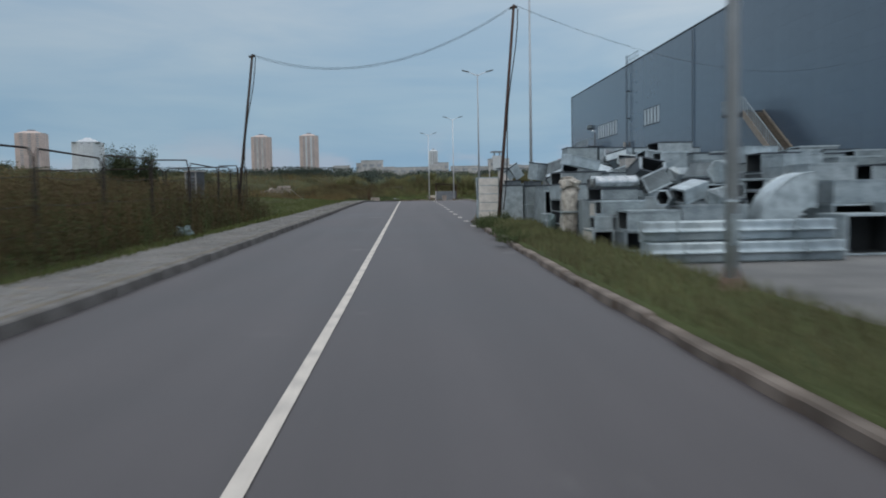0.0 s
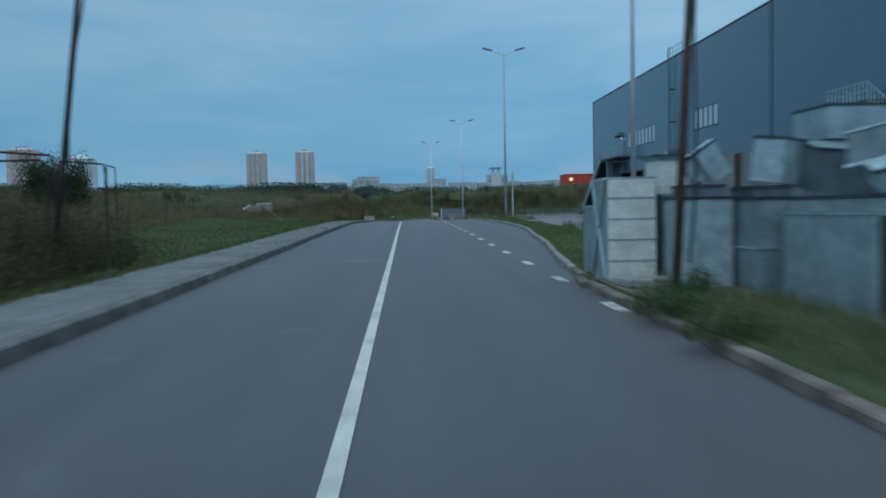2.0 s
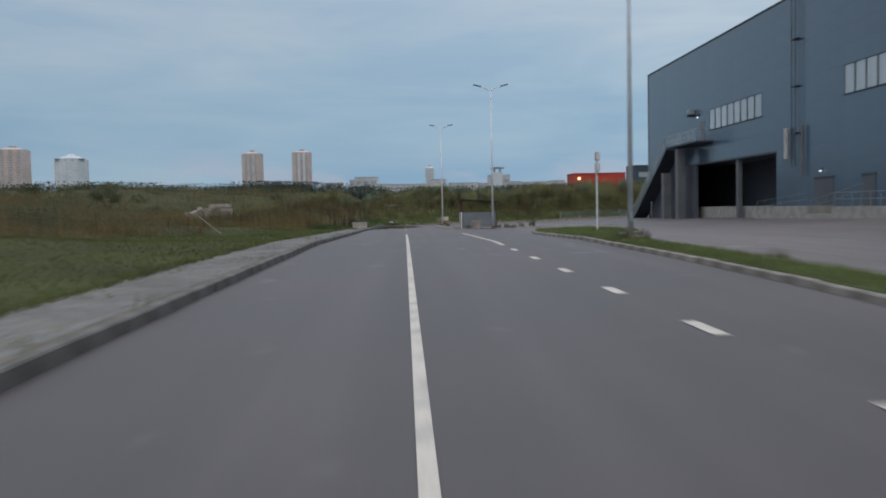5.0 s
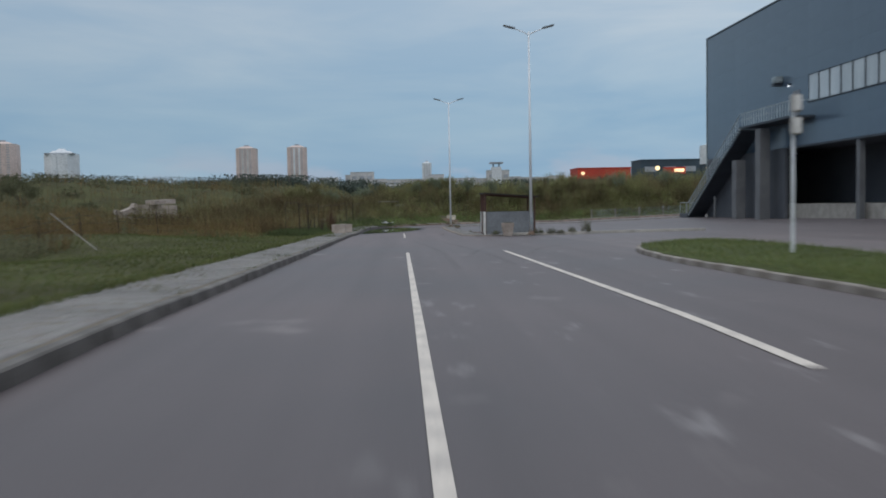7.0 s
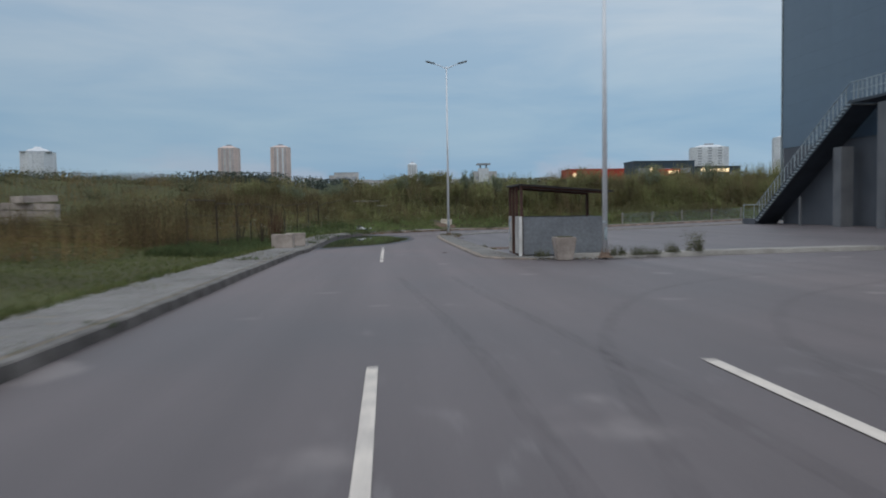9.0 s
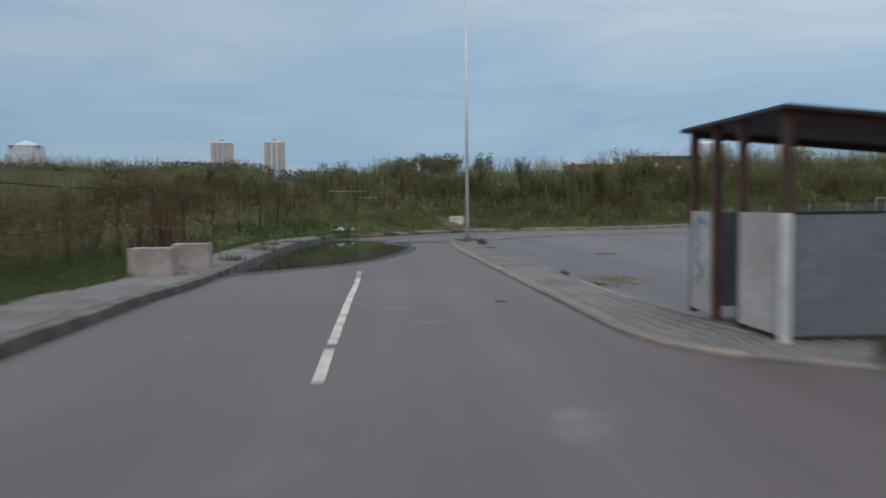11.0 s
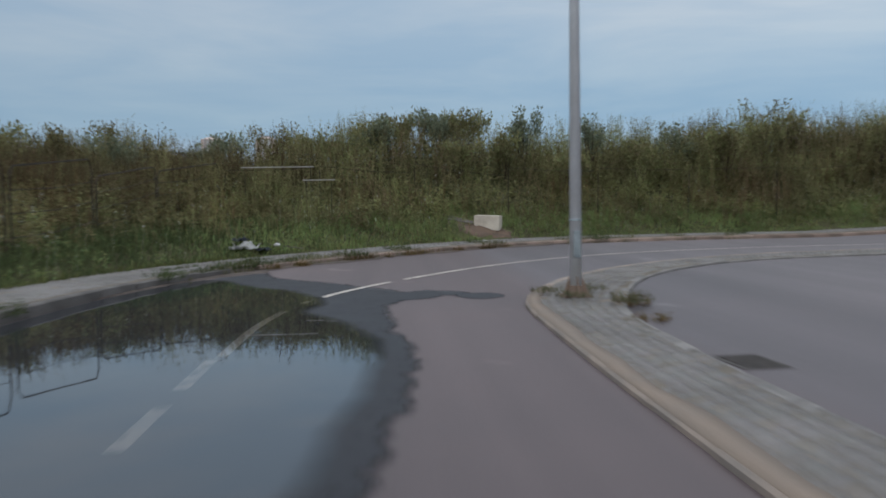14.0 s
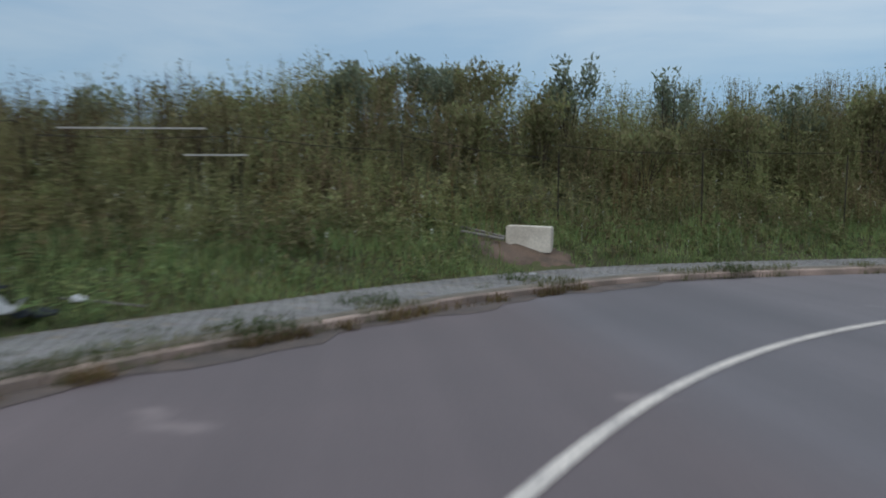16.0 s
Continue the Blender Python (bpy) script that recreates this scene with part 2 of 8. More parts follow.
    sm_.inputs["Scale"].default_value, sm_.inputs["Rotation"].default_value = (1.9, 0.75, 1.0), (0, 0, 0.5)
    l.new(co.outputs["Object"], sm_.inputs[0])
    sn = n.new("ShaderNodeTexNoise")
    sn.inputs["Scale"].default_value, sn.inputs["Detail"].default_value, sn.inputs["Roughness"].default_value = 1.0, 7.0, 0.62
    l.new(sm_.outputs[0], sn.inputs["Vector"])
    s1 = n.new("ShaderNodeMapRange")
    s1.inputs["From Min"].default_value, s1.inputs["From Max"].default_value, s1.inputs["To Max"].default_value = 0.61, 0.7, 0.42
    l.new(sn.outputs["Fac"], s1.inputs[0])
    up = n.new("ShaderNodeMapRange")
    up.inputs["From Min"].default_value, up.inputs["From Max"].default_value = 60.0, 66.0
    l.new(sp.outputs["Y"], up.inputs[0])
    dn = n.new("ShaderNodeMapRange")
    dn.inputs["From Min"].default_value, dn.inputs["From Max"].default_value, dn.inputs["To Min"].default_value, dn.inputs["To Max"].default_value = 78.0, 90.0, 1.0, 0.0
    l.new(sp.outputs["Y"], dn.inputs[0])
    lane = n.new("ShaderNodeMapRange")
    lane.inputs["From Min"].default_value, lane.inputs["From Max"].default_value = -0.6, 0.4
    l.new(sp.outputs["X"], lane.inputs[0])
    right = n.new("ShaderNodeMath")
    right.operation = "MULTIPLY"
    l.new(s1.outputs[0], right.inputs[0])
    l.new(lane.outputs[0], right.inputs[1])
    band, amt = n.new("ShaderNodeMath"), n.new("ShaderNodeMath")
    band.operation = amt.operation = "MULTIPLY"
    l.new(up.outputs[0], band.inputs[0])
    l.new(dn.outputs[0], band.inputs[1])
    l.new(band.outputs[0], amt.inputs[0])
    l.new(right.outputs[0], amt.inputs[1])
    m2 = n.new("ShaderNodeMixRGB")
    m2.inputs[2].default_value = (0.36, 0.34, 0.34, 1)
    l.new(amt.outputs[0], m2.inputs[0])
    l.new(mm.outputs[0], m2.inputs[1])
    l.new(m2.outputs[0], b.inputs["Base Color"])
    return m


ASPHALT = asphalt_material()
WET = material("wet_asphalt", (0.022, 0.0215, 0.027), (0.016, 0.016, 0.0205), rough=0.45, scale=1.5, fine=70, bump=0.15, bump_dist=0.004, spec=0.2)


def soaked_edge(m):
    """Lets the wet film thin out towards its rim, by the mesh's soak layer."""
    n, l = m.node_tree.nodes, m.node_tree.links
    at = n.new("ShaderNodeAttribute")
    at.attribute_name = "soak"
    co = n.new("ShaderNodeTexCoord")
    ns = n.new("ShaderNodeTexNoise")
    ns.inputs["Scale"].default_value, ns.inputs["Detail"].default_value = 9.0, 5.0
    l.new(co.outputs["Object"], ns.inputs["Vector"])
    ad = n.new("ShaderNodeMath")
    ad.operation = "ADD"
    l.new(at.outputs["Fac"], ad.inputs[0])
    l.new(ns.outputs["Fac"], ad.inputs[1])
    mr = n.new("ShaderNodeMapRange")
    mr.inputs["From Min"].default_value, mr.inputs["From Max"].default_value = 0.85, 1.4
    l.new(ad.outputs[0], mr.inputs[0])
    l.new(mr.outputs[0], n["Principled BSDF"].inputs["Alpha"])


soaked_edge(WET)
# the paint's pinkish warmth is headlamp glow put into its colour
PAINT = material("road_paint", (0.62, 0.56, 0.5), (0.42, 0.38, 0.35), rough=0.7, scale=3.0, fine=25.0, bump=0.1, contrast=(0.3, 0.55))
PAINT_WORN = material("worn_road_paint", (0.55, 0.5, 0.46), (0.22, 0.2, 0.19), rough=0.75, scale=5.0, fine=20.0, bump=0.1, contrast=(0.4, 0.55))
KERB = material("kerb_concrete", (0.3, 0.28, 0.26), (0.2, 0.185, 0.17), rough=0.88, scale=3.0, fine=45.0, bump=0.3, piece=0.14)
KERB_SOIL = material("soil_stained_kerb", (0.3, 0.272, 0.247), (0.185, 0.16, 0.14), rough=0.92, scale=1.4, fine=40.0, bump=0.4, piece=0.16)
KERB_DIRTY = material("mud_stained_kerb", (0.235, 0.195, 0.168), (0.12, 0.094, 0.078), rough=0.92, scale=2.2, fine=40.0, bump=0.4, piece=0.22)
# sand stain plus some headlamp red put into the kerb's colour
KERB_RED = material("stained_headlit_kerb", (0.36, 0.27, 0.225), (0.2, 0.16, 0.13), rough=0.9, scale=1.6, fine=45.0, bump=0.35, piece=0.2)
EARTH = material("bare_red_earth", (0.15, 0.1, 0.072), (0.09, 0.066, 0.048), rough=0.95, scale=3.0, fine=30.0, bump=0.6)
GUTTER = material("gutter_mud", (0.13, 0.1, 0.085), (0.075, 0.062, 0.056), rough=0.95, scale=3.0, fine=30.0, bump=0.6)
TANBOARD = material("tan_boards", (0.33, 0.29, 0.245), (0.24, 0.21, 0.18), rough=0.8, scale=2.0, fine=20.0, bump=0.15)
KERB_DARK = material("dark_kerb_concrete", (0.17, 0.158, 0.15), (0.1, 0.092, 0.085), rough=0.9, scale=2.0, fine=45.0, bump=0.3, piece=0.14)
# tan stain, with warm headlamp glow mixed into the same colour
KERB_STAIN_LIT = material("stained_warm_lit_kerb", (0.29, 0.238, 0.2), (0.21, 0.185, 0.165), rough=0.88, scale=1.6, fine=45.0, bump=0.35, piece=0.2)
PAVER = material("paver_concrete", (0.255, 0.243, 0.232), (0.182, 0.173, 0.165), rough=0.88, scale=0.8, fine=40.0, bump=0.25, island=0.06)
PAVER_PIECE = material("paver_concrete_single", (0.255, 0.243, 0.232), (0.182, 0.173, 0.165), rough=0.88, scale=0.8, fine=40.0, bump=0.25, piece=0.06)
DRIFT = material("tan_sand_film", (0.27, 0.212, 0.168), (0.22, 0.188, 0.16), rough=0.95, scale=1.2, fine=60.0, bump=0.3)
SAND = material("joint_sand", (0.25, 0.215, 0.175), (0.16, 0.14, 0.11), rough=0.95, scale=2.0, fine=50.0, bump=0.3)
CHIPS = material("brick_chips", (0.2, 0.13, 0.105), (0.23, 0.195, 0.17), rough=0.95, scale=8.0, fine=40.0, bump=0.3, island=0.3)
DIRT = material("reddish_dirt", (0.21, 0.16, 0.125), (0.12, 0.095, 0.078), rough=0.95, scale=2.5, fine=40.0, bump=0.5)
SOIL = material("grassy_soil", (0.088, 0.092, 0.042), (0.06, 0.056, 0.03), spec=0.1, rough=0.95, scale=0.35, fine=14.0, bump=0.6, bump_dist=0.04)
TURF = material("verge_turf", (0.1, 0.118, 0.05), (0.072, 0.082, 0.038), spec=0.1, rough=0.95, scale=0.7, fine=22.0, bump=0.6, bump_dist=0.03)
GRASS = material("grass_blade", (0.105, 0.135, 0.06), (0.075, 0.096, 0.042), spec=0.1, rough=0.85, scale=0.5, fine=8.0, bump=0, island=0.28, thin=0.35)
BANK_GRASS = material("bank_grass_blade", (0.27, 0.34, 0.14), (0.16, 0.2, 0.085), spec=0.1, rough=0.85, scale=0.6, fine=8.0, bump=0, island=0.28, thin=0.45)
INSULATION = material("torn_insulation_wrap", (0.62, 0.58, 0.52), (0.3, 0.27, 0.24), rough=0.75, scale=6.0, fine=22.0, bump=0.6, bump_dist=0.03, contrast=(0.36, 0.6))
TARP = material("faded_blue_tarp", (0.2, 0.27, 0.28), (0.1, 0.14, 0.14), rough=0.6, scale=7.0, fine=20.0, bump=0.3)
MOWN = material("mown_grass_blade", (0.14, 0.16, 0.062), (0.098, 0.114, 0.045), spec=0.1, rough=0.85, scale=0.4, fine=8.0, bump=0, island=0.12, thin=0.4)
VERGE_DRY = material("olive_grass_blade", (0.19, 0.195, 0.095), (0.13, 0.125, 0.065), spec=0.1, rough=0.85, scale=0.6, fine=8.0, bump=0, island=0.25, thin=0.4)
VERGE_BLADE = material("verge_grass_blade", (0.18, 0.215, 0.085), (0.125, 0.155, 0.06), spec=0.1, rough=0.85, scale=0.5, fine=8.0, bump=0, island=0.22, thin=0.4)
BANK_OLIVE = material("olive_weed_leaf", (0.27, 0.25, 0.12), (0.16, 0.145, 0.075), spec=0.12, rough=0.85, scale=0.4, fine=4.0, bump=0, island=0.32, thin=0.42, contrast=(0.38, 0.64))
BANK_WEED = material("willowherb_leaf", (0.31, 0.325, 0.145), (0.19, 0.175, 0.09), spec=0.12, rough=0.85, scale=0.4, fine=4.0, bump=0, island=0.3, thin=0.42, contrast=(0.38, 0.64))
BANK_DRY = material("seeding_willowherb", (0.33, 0.265, 0.15), (0.18, 0.145, 0.09), spec=0.1, rough=0.9, scale=0.45, fine=4.0, bump=0, island=0.3, thin=0.4, contrast=(0.38, 0.64))
FENCE_DRY = material("brown_mugwort", (0.135, 0.102, 0.054), (0.078, 0.064, 0.036), spec=0.1, rough=0.9, scale=0.35, fine=4.0, bump=0, island=0.28, thin=0.3)
WEED = material("weed_green", (0.17, 0.168, 0.098), (0.11, 0.115, 0.066), spec=0.12, rough=0.85, scale=0.2, fine=4.0, bump=0, island=0.26, thin=0.38)
RUSTWEED = material("rusty_dock", (0.16, 0.085, 0.06), (0.1, 0.055, 0.04), spec=0.1, rough=0.9, scale=0.3, fine=4.0, bump=0, island=0.25, thin=0.3)
WEED_DRY = material("weed_dry", (0.25, 0.185, 0.085), (0.14, 0.105, 0.054), spec=0.1, rough=0.9, scale=0.3, fine=4.0, bump=0, island=0.28, thin=0.35)
LEAF = material("shrub_leaf", (0.25, 0.28, 0.19), (0.17, 0.195, 0.13), spec=0.2, rough=0.75, scale=0.4, fine=6.0, bump=0, island=0.28, thin=0.4)
DARKLEAF = material("willow_leaf", (0.06, 0.075, 0.036), (0.04, 0.05, 0.026), spec=0.2, rough=0.75, scale=0.5, fine=6.0, bump=0, island=0.35)
UMBEL = material("weed_flower", (0.5, 0.5, 0.42), (0.35, 0.35, 0.28), rough=0.8, bump=0)
BARK = material("bark", (0.09, 0.07, 0.05), rough=0.95, scale=6, bump=0.5)
PANEL = material("facade_panel", (0.084, 0.122, 0.172), (0.072, 0.106, 0.152), rough=0.22, scale=0.15, fine=1.2, bump=0.0, spec=1.0, piece=0.025, grain=0.03)
TRIM = material("dark_trim", (0.05, 0.062, 0.08), rough=0.5, scale=1.0, bump=0.02)
DARKWALL = material("recess_wall", (0.1, 0.108, 0.125), (0.075, 0.083, 0.1), rough=0.8, scale=0.5, bump=0.1)
SLAB = material("streaked_slab_concrete", (0.27, 0.285, 0.29), (0.165, 0.175, 0.18), rough=0.88, scale=2.4, fine=30.0, bump=0.3, piece=0.1, stretch=(1.0, 1.6, 0.18))
YARD = material("yard_concrete", (0.22, 0.215, 0.21), (0.15, 0.148, 0.148), rough=0.92, scale=0.6, fine=30.0, bump=0.3)
ROOFDARK = material("dark_roof_sheet", (0.06, 0.05, 0.048), (0.035, 0.03, 0.03), rough=0.6, scale=3.0, fine=20.0, bump=0.1)
BLOCKWHITE = material("whitish_block_concrete", (0.69, 0.63, 0.54), (0.5, 0.44, 0.37), rough=0.9, scale=2.2, fine=28.0, bump=0.45)
CONCRETE = material("pale_concrete", (0.36, 0.34, 0.315), (0.25, 0.235, 0.215), rough=0.9, scale=1.6, fine=30.0, bump=0.4)
BLOCKCON = material("block_concrete", (0.45, 0.385, 0.345), (0.3, 0.255, 0.225), rough=0.9, scale=2.6, fine=28.0, bump=0.45)
GREYCOL = material("grey_column", (0.16, 0.165, 0.175), (0.12, 0.125, 0.135), rough=0.8, scale=0.8, bump=0.15)
GALV = material("galvanised_steel", (0.5, 0.56, 0.59), (0.33, 0.38, 0.41), rough=0.4, scale=5.0, fine=35.0, metal=0.45, bump=0.05, piece=0.18)
# bright warm copy of the steel, headlamp glow put into its colour
GALV_WARM_LIT = material("warm_lit_galvanised_steel", (0.84, 0.78, 0.72), (0.7, 0.65, 0.6), rough=0.33, scale=5.0, fine=35.0, metal=0.25, bump=0.05)
GALV_DARK = material("dark_duct_steel", (0.17, 0.195, 0.215), (0.1, 0.115, 0.13), rough=0.5, scale=3.0, fine=20.0, metal=0.3, bump=0.08, piece=0.25)
GALV_DULL = material("dull_galvanised_steel", (0.37, 0.425, 0.45), (0.24, 0.28, 0.3), rough=0.5, scale=3.0, fine=20.0, metal=0.35, bump=0.08, piece=0.22)
GALV_OLD = material("oxidised_steel", (0.27, 0.31, 0.33), (0.165, 0.19, 0.205), rough=0.6, scale=3.0, fine=20.0, metal=0.3, bump=0.08, piece=0.25)
FOIL = material("bright_foil", (0.62, 0.64, 0.66), (0.4, 0.43, 0.46), rough=0.3, scale=9.0, fine=14.0, metal=0.95, bump=0.5, bump_dist=0.03)
# near-black colour stands for the shade inside duct mouths
DUCT_SHADE = material("duct_shade_inside", (0.08, 0.09, 0.1), rough=0.8, scale=2.0)
# pole steel darkened in colour, as lamps look against the bright sky
POLE_BACKLIT = material("backlit_pole_steel", (0.5, 0.53, 0.56), (0.41, 0.44, 0.47), rough=0.6, scale=2.0, fine=20.0, metal=0.2, grain=0.05, bump=0.03)
POLE = material("lamp_pole_steel", (0.76, 0.78, 0.81), (0.66, 0.68, 0.71), rough=0.5, scale=2.0, fine=20.0, metal=0.2, grain=0.05, bump=0.03)
LAMPGREY = material("lamp_housing", (0.2, 0.21, 0.22), rough=0.5, scale=3.0, metal=0.3)
WOOD = material("weathered_pole_wood", (0.075, 0.056, 0.048), (0.04, 0.032, 0.028), rough=0.95, scale=5.0, fine=40.0, bump=0.5, stretch=(4, 4, 0.4))
# the red in this wood is headlamp glow put into its colour
WOOD_HEADLIT = material("headlit_pole_wood", (0.1, 0.058, 0.047), (0.055, 0.036, 0.03), rough=0.95, scale=5.0, fine=40.0, bump=0.5, stretch=(4, 4, 0.4))
RUST = material("rust_brown_steel", (0.12, 0.062, 0.048), (0.075, 0.042, 0.034), rough=0.75, scale=4.0, fine=30.0, bump=0.2, metal=0.2)
# rust whose tan also holds headlamp glow on the lamp feet
RUST_GLOW = material("rusted_headlit_steel", (0.3, 0.22, 0.17), (0.18, 0.13, 0.1), rough=0.8, scale=6.0, fine=30.0, bump=0.2)
GREYWOOD = material("grey_weathered_wood", (0.24, 0.22, 0.2), (0.15, 0.135, 0.12), rough=0.9, scale=6.0, fine=40.0, bump=0.3)
BLACKPIPE = material("dark_pipe", (0.028, 0.026, 0.026), (0.05, 0.035, 0.028), rough=0.7, scale=4.0, metal=0.3)
CABLE = material("black_cable", (0.02, 0.02, 0.02), rough=0.6)
GLASSPANE = material("window_pane", (0.5, 0.55, 0.58), (0.4, 0.45, 0.49), rough=0.12, scale=0.9, bump=0.0, spec=0.7, piece=0.15, stretch=(1.0, 1.4, 0.3))
DARKPANE = material("dark_glazing", (0.17, 0.2, 0.23), (0.1, 0.12, 0.145), rough=0.15, scale=0.8, bump=0.0, spec=0.6, piece=0.3)
SHEETGREY = material("grey_sheet_panel", (0.2, 0.215, 0.235), (0.155, 0.165, 0.185), rough=0.55, scale=1.2, fine=12.0, bump=0.08)
SHEETDARK = material("dark_grey_sheet", (0.11, 0.12, 0.13), (0.075, 0.08, 0.09), rough=0.6, scale=1.2, fine=12.0, bump=0.08)
SHEETPALE = material("pale_sheet_panel", (0.5, 0.48, 0.46), (0.38, 0.36, 0.34), rough=0.6, scale=1.8, fine=12.0, bump=0.08)
GRAFFITI = material("blue_spray_paint", (0.1, 0.19, 0.33), (0.16, 0.25, 0.38), rough=0.5, scale=4.0, bump=0)
WHITEPAINT = material("white_paint", (0.72, 0.71, 0.69), (0.55, 0.54, 0.52), rough=0.6, scale=3.0)
IRON = material("cast_iron", (0.11, 0.1, 0.095), (0.075, 0.068, 0.065), rough=0.8, scale=8.0, metal=0.3, bump=0.4)
LITTER = material("white_plastic_rag", (0.78, 0.78, 0.78), (0.5, 0.5, 0.51), rough=0.6, scale=9.0, bump=0.4)
TOWER_PINK = material("tower_brick_pink", (0.6, 0.49, 0.45), (0.51, 0.415, 0.385), rough=0.9, scale=0.05, fine=0.6, bump=0)
TOWER_WHITE = material("tower_white", (0.66, 0.68, 0.7), (0.57, 0.59, 0.62), rough=0.9, scale=0.05, fine=0.6, bump=0)
TOWER_GREY = material("town_plaster", (0.56, 0.54, 0.53), (0.42, 0.42, 0.43), rough=0.9, scale=0.08, fine=0.6, bump=0)
TOWER_DARK = material("tower_window_band", (0.38, 0.4, 0.44), rough=0.4, scale=0.1, bump=0)
REDSHED = material("red_cladding", (0.5, 0.055, 0.03), (0.4, 0.045, 0.028), rough=0.6, scale=0.1, bump=0)
BLUESHED = material("dark_blue_cladding", (0.05, 0.075, 0.1), rough=0.6, scale=0.1, bump=0)
# leaf colour lifted and greyed, so distance haze is painted in
FARTREE = material("far_tree_leaf", (0.07, 0.088, 0.07), (0.045, 0.06, 0.05), rough=0.9, scale=0.1, bump=0, island=0.3)
SIGNGLOW = glowing("lit_sign", (1.0, 0.72, 0.4), 1.4)
WHITEGLOW = glowing("white_lamp_glass", (0.95, 0.97, 1.0), 1.1)
WATER = water_material()


# ---- mesh helpers ----
def part(name, bm, mat, parent=None, label="", smooth=False):
    me = bpy.data.meshes.new(name)
    bm.to_mesh(me)
    bm.free()
    me.materials.append(mat)
    if smooth:
        me.shade_smooth()
    ob = new(name, me)
    if parent:
        ob.parent = parent
    if label:
        tagged(ob, label)
    return ob


def raw(name, verts, faces, mat, parent=None):
    """A mesh from numpy arrays, all faces with the same number of corners."""
    me = bpy.data.meshes.new(name)
    verts, faces = np.asarray(verts, dtype=np.float32), np.asarray(faces, dtype=np.int32)
    k = faces.shape[1]
    me.vertices.add(len(verts))
    me.vertices.foreach_set("co", verts.ravel())
    me.loops.add(faces.size)
    me.loops.foreach_set("vertex_index", faces.ravel())
    me.polygons.add(len(faces))
    me.polygons.foreach_set("loop_start", np.arange(0, faces.size, k, dtype=np.int32))
    me.polygons.foreach_set("loop_total", np.full(len(faces), k, dtype=np.int32))
    me.update(calc_edges=True)
    me.materials.append(mat)
    ob = new(name, me)
    if parent:
        ob.parent = parent
    return ob


def thing(name, m, label, category, group=""):
    ob = new(name)
    ob.empty_display_size = 0.2
    ob.matrix_world = m
    return tagged(ob, label, category, group)


def box(bm, x0, x1, y0, y1, z0, z1, m=None, bevel=0.0):
    r = bmesh.ops.create_cube(bm, size=1.0)
    vs = r["verts"]
    bmesh.ops.scale(bm, verts=vs, vec=(x1 - x0, y1 - y0, z1 - z0))
    bmesh.ops.translate(bm, verts=vs, vec=((x0 + x1) / 2, (y0 + y1) / 2, (z0 + z1) / 2))
    if bevel:
        es = list({e for v in vs for e in v.link_edges})
        vs = list({v for f in bmesh.ops.bevel(bm, geom=es, offset=bevel, segments=2, affect="EDGES")["faces"] for v in f.verts} | {v for v in vs if v.is_valid})
    if m is not None:
        bmesh.ops.transform(bm, matrix=m, verts=vs)
    return bm


def boxed(*a, **k):
    return box(bmesh.new(), *a, **k)


def tube(bm, a, b, r0, r1=None, n=8, caps=True):
    a, b = Vector(a), Vector(b)
    r1 = r0 if r1 is None else r1
    q = (b - a).to_track_quat("Z", "Y").to_matrix().to_4x4()
    m = Matrix.Translation((a + b) / 2) @ q
    bmesh.ops.create_cone(bm, cap_ends=caps, segments=n, radius1=r0, radius2=r1, depth=(b - a).length, matrix=m)
    return bm


def tubes(*segs, n=8):
    bm = bmesh.new()
    for s in segs:
        tube(bm, *s, n=n)
    return bm


def chain(bm, pts, r, n=6):
    """A bent pipe or cable through pts, in one piece."""
    pts = [Vector(q) for q in pts]
    rings = []
    for i, q in enumerate(pts):
        d = (pts[min(i + 1, len(pts) - 1)] - pts[max(i - 1, 0)]).normalized()
        u = d.cross(Vector((0, 0, 1)) if abs(d.z) < 0.9 else Vector((1, 0, 0))).normalized()
        w = d.cross(u)
        ring = [q + (u * math.cos(2 * math.pi * k / n) + w * math.sin(2 * math.pi * k / n)) * r for k in range(n)]
        if rings:
            old = [v.co for v in rings[-1]]
            k0 = min(range(n), key=lambda k: sum((ring[(k + j) % n] - old[j]).length for j in range(n)))
            ring = ring[k0:] + ring[:k0]
        rings.append([bm.verts.new(c) for c in ring])
    for a, b in zip(rings[:-1], rings[1:]):
        for k in range(n):
            bm.faces.new((a[k], a[(k + 1) % n], b[(k + 1) % n], b[k]))
    bm.faces.new(rings[0][::-1])
    bm.faces.new(rings[-1])
    return bm


# ---- the lie of the land ----
LEVEL_Y = (-200, -10, 0, 10, 20, 30, 40, 50, 60, 70, 80, 90, 100, 110, 120, 137, 145, 400)
LEVEL_Z = (-0.6, -0.04, 0.0, 0.04, 0.14, 0.24, 0.34, 0.47, 0.55, 0.61, 0.5, 0.385, 0.295, 0.185, 0.07, 0.005, -0.01, -0.01)


def level(x, y):
    """Height of the paved ground; the west lane sags into a basin before the bend."""
    x, y = np.asarray(x, dtype=float), np.asarray(y, dtype=float)
    z = np.interp(y, LEVEL_Y, LEVEL_Z)
    sag = np.clip(z - (0.07 - 0.003824 * (y - 120)), 0, None) * (1 - smooth(0.7, 2.0, x)) * smooth(108.5, 113, y) * (y < 120)
    return z - sag + 0.03 * np.clip(x - 16, 0, 14)


def smooth(a, b, v):
    t = np.clip((np.asarray(v, dtype=float) - a) / (b - a), 0, 1)
    return t * t * (3 - 2 * t)


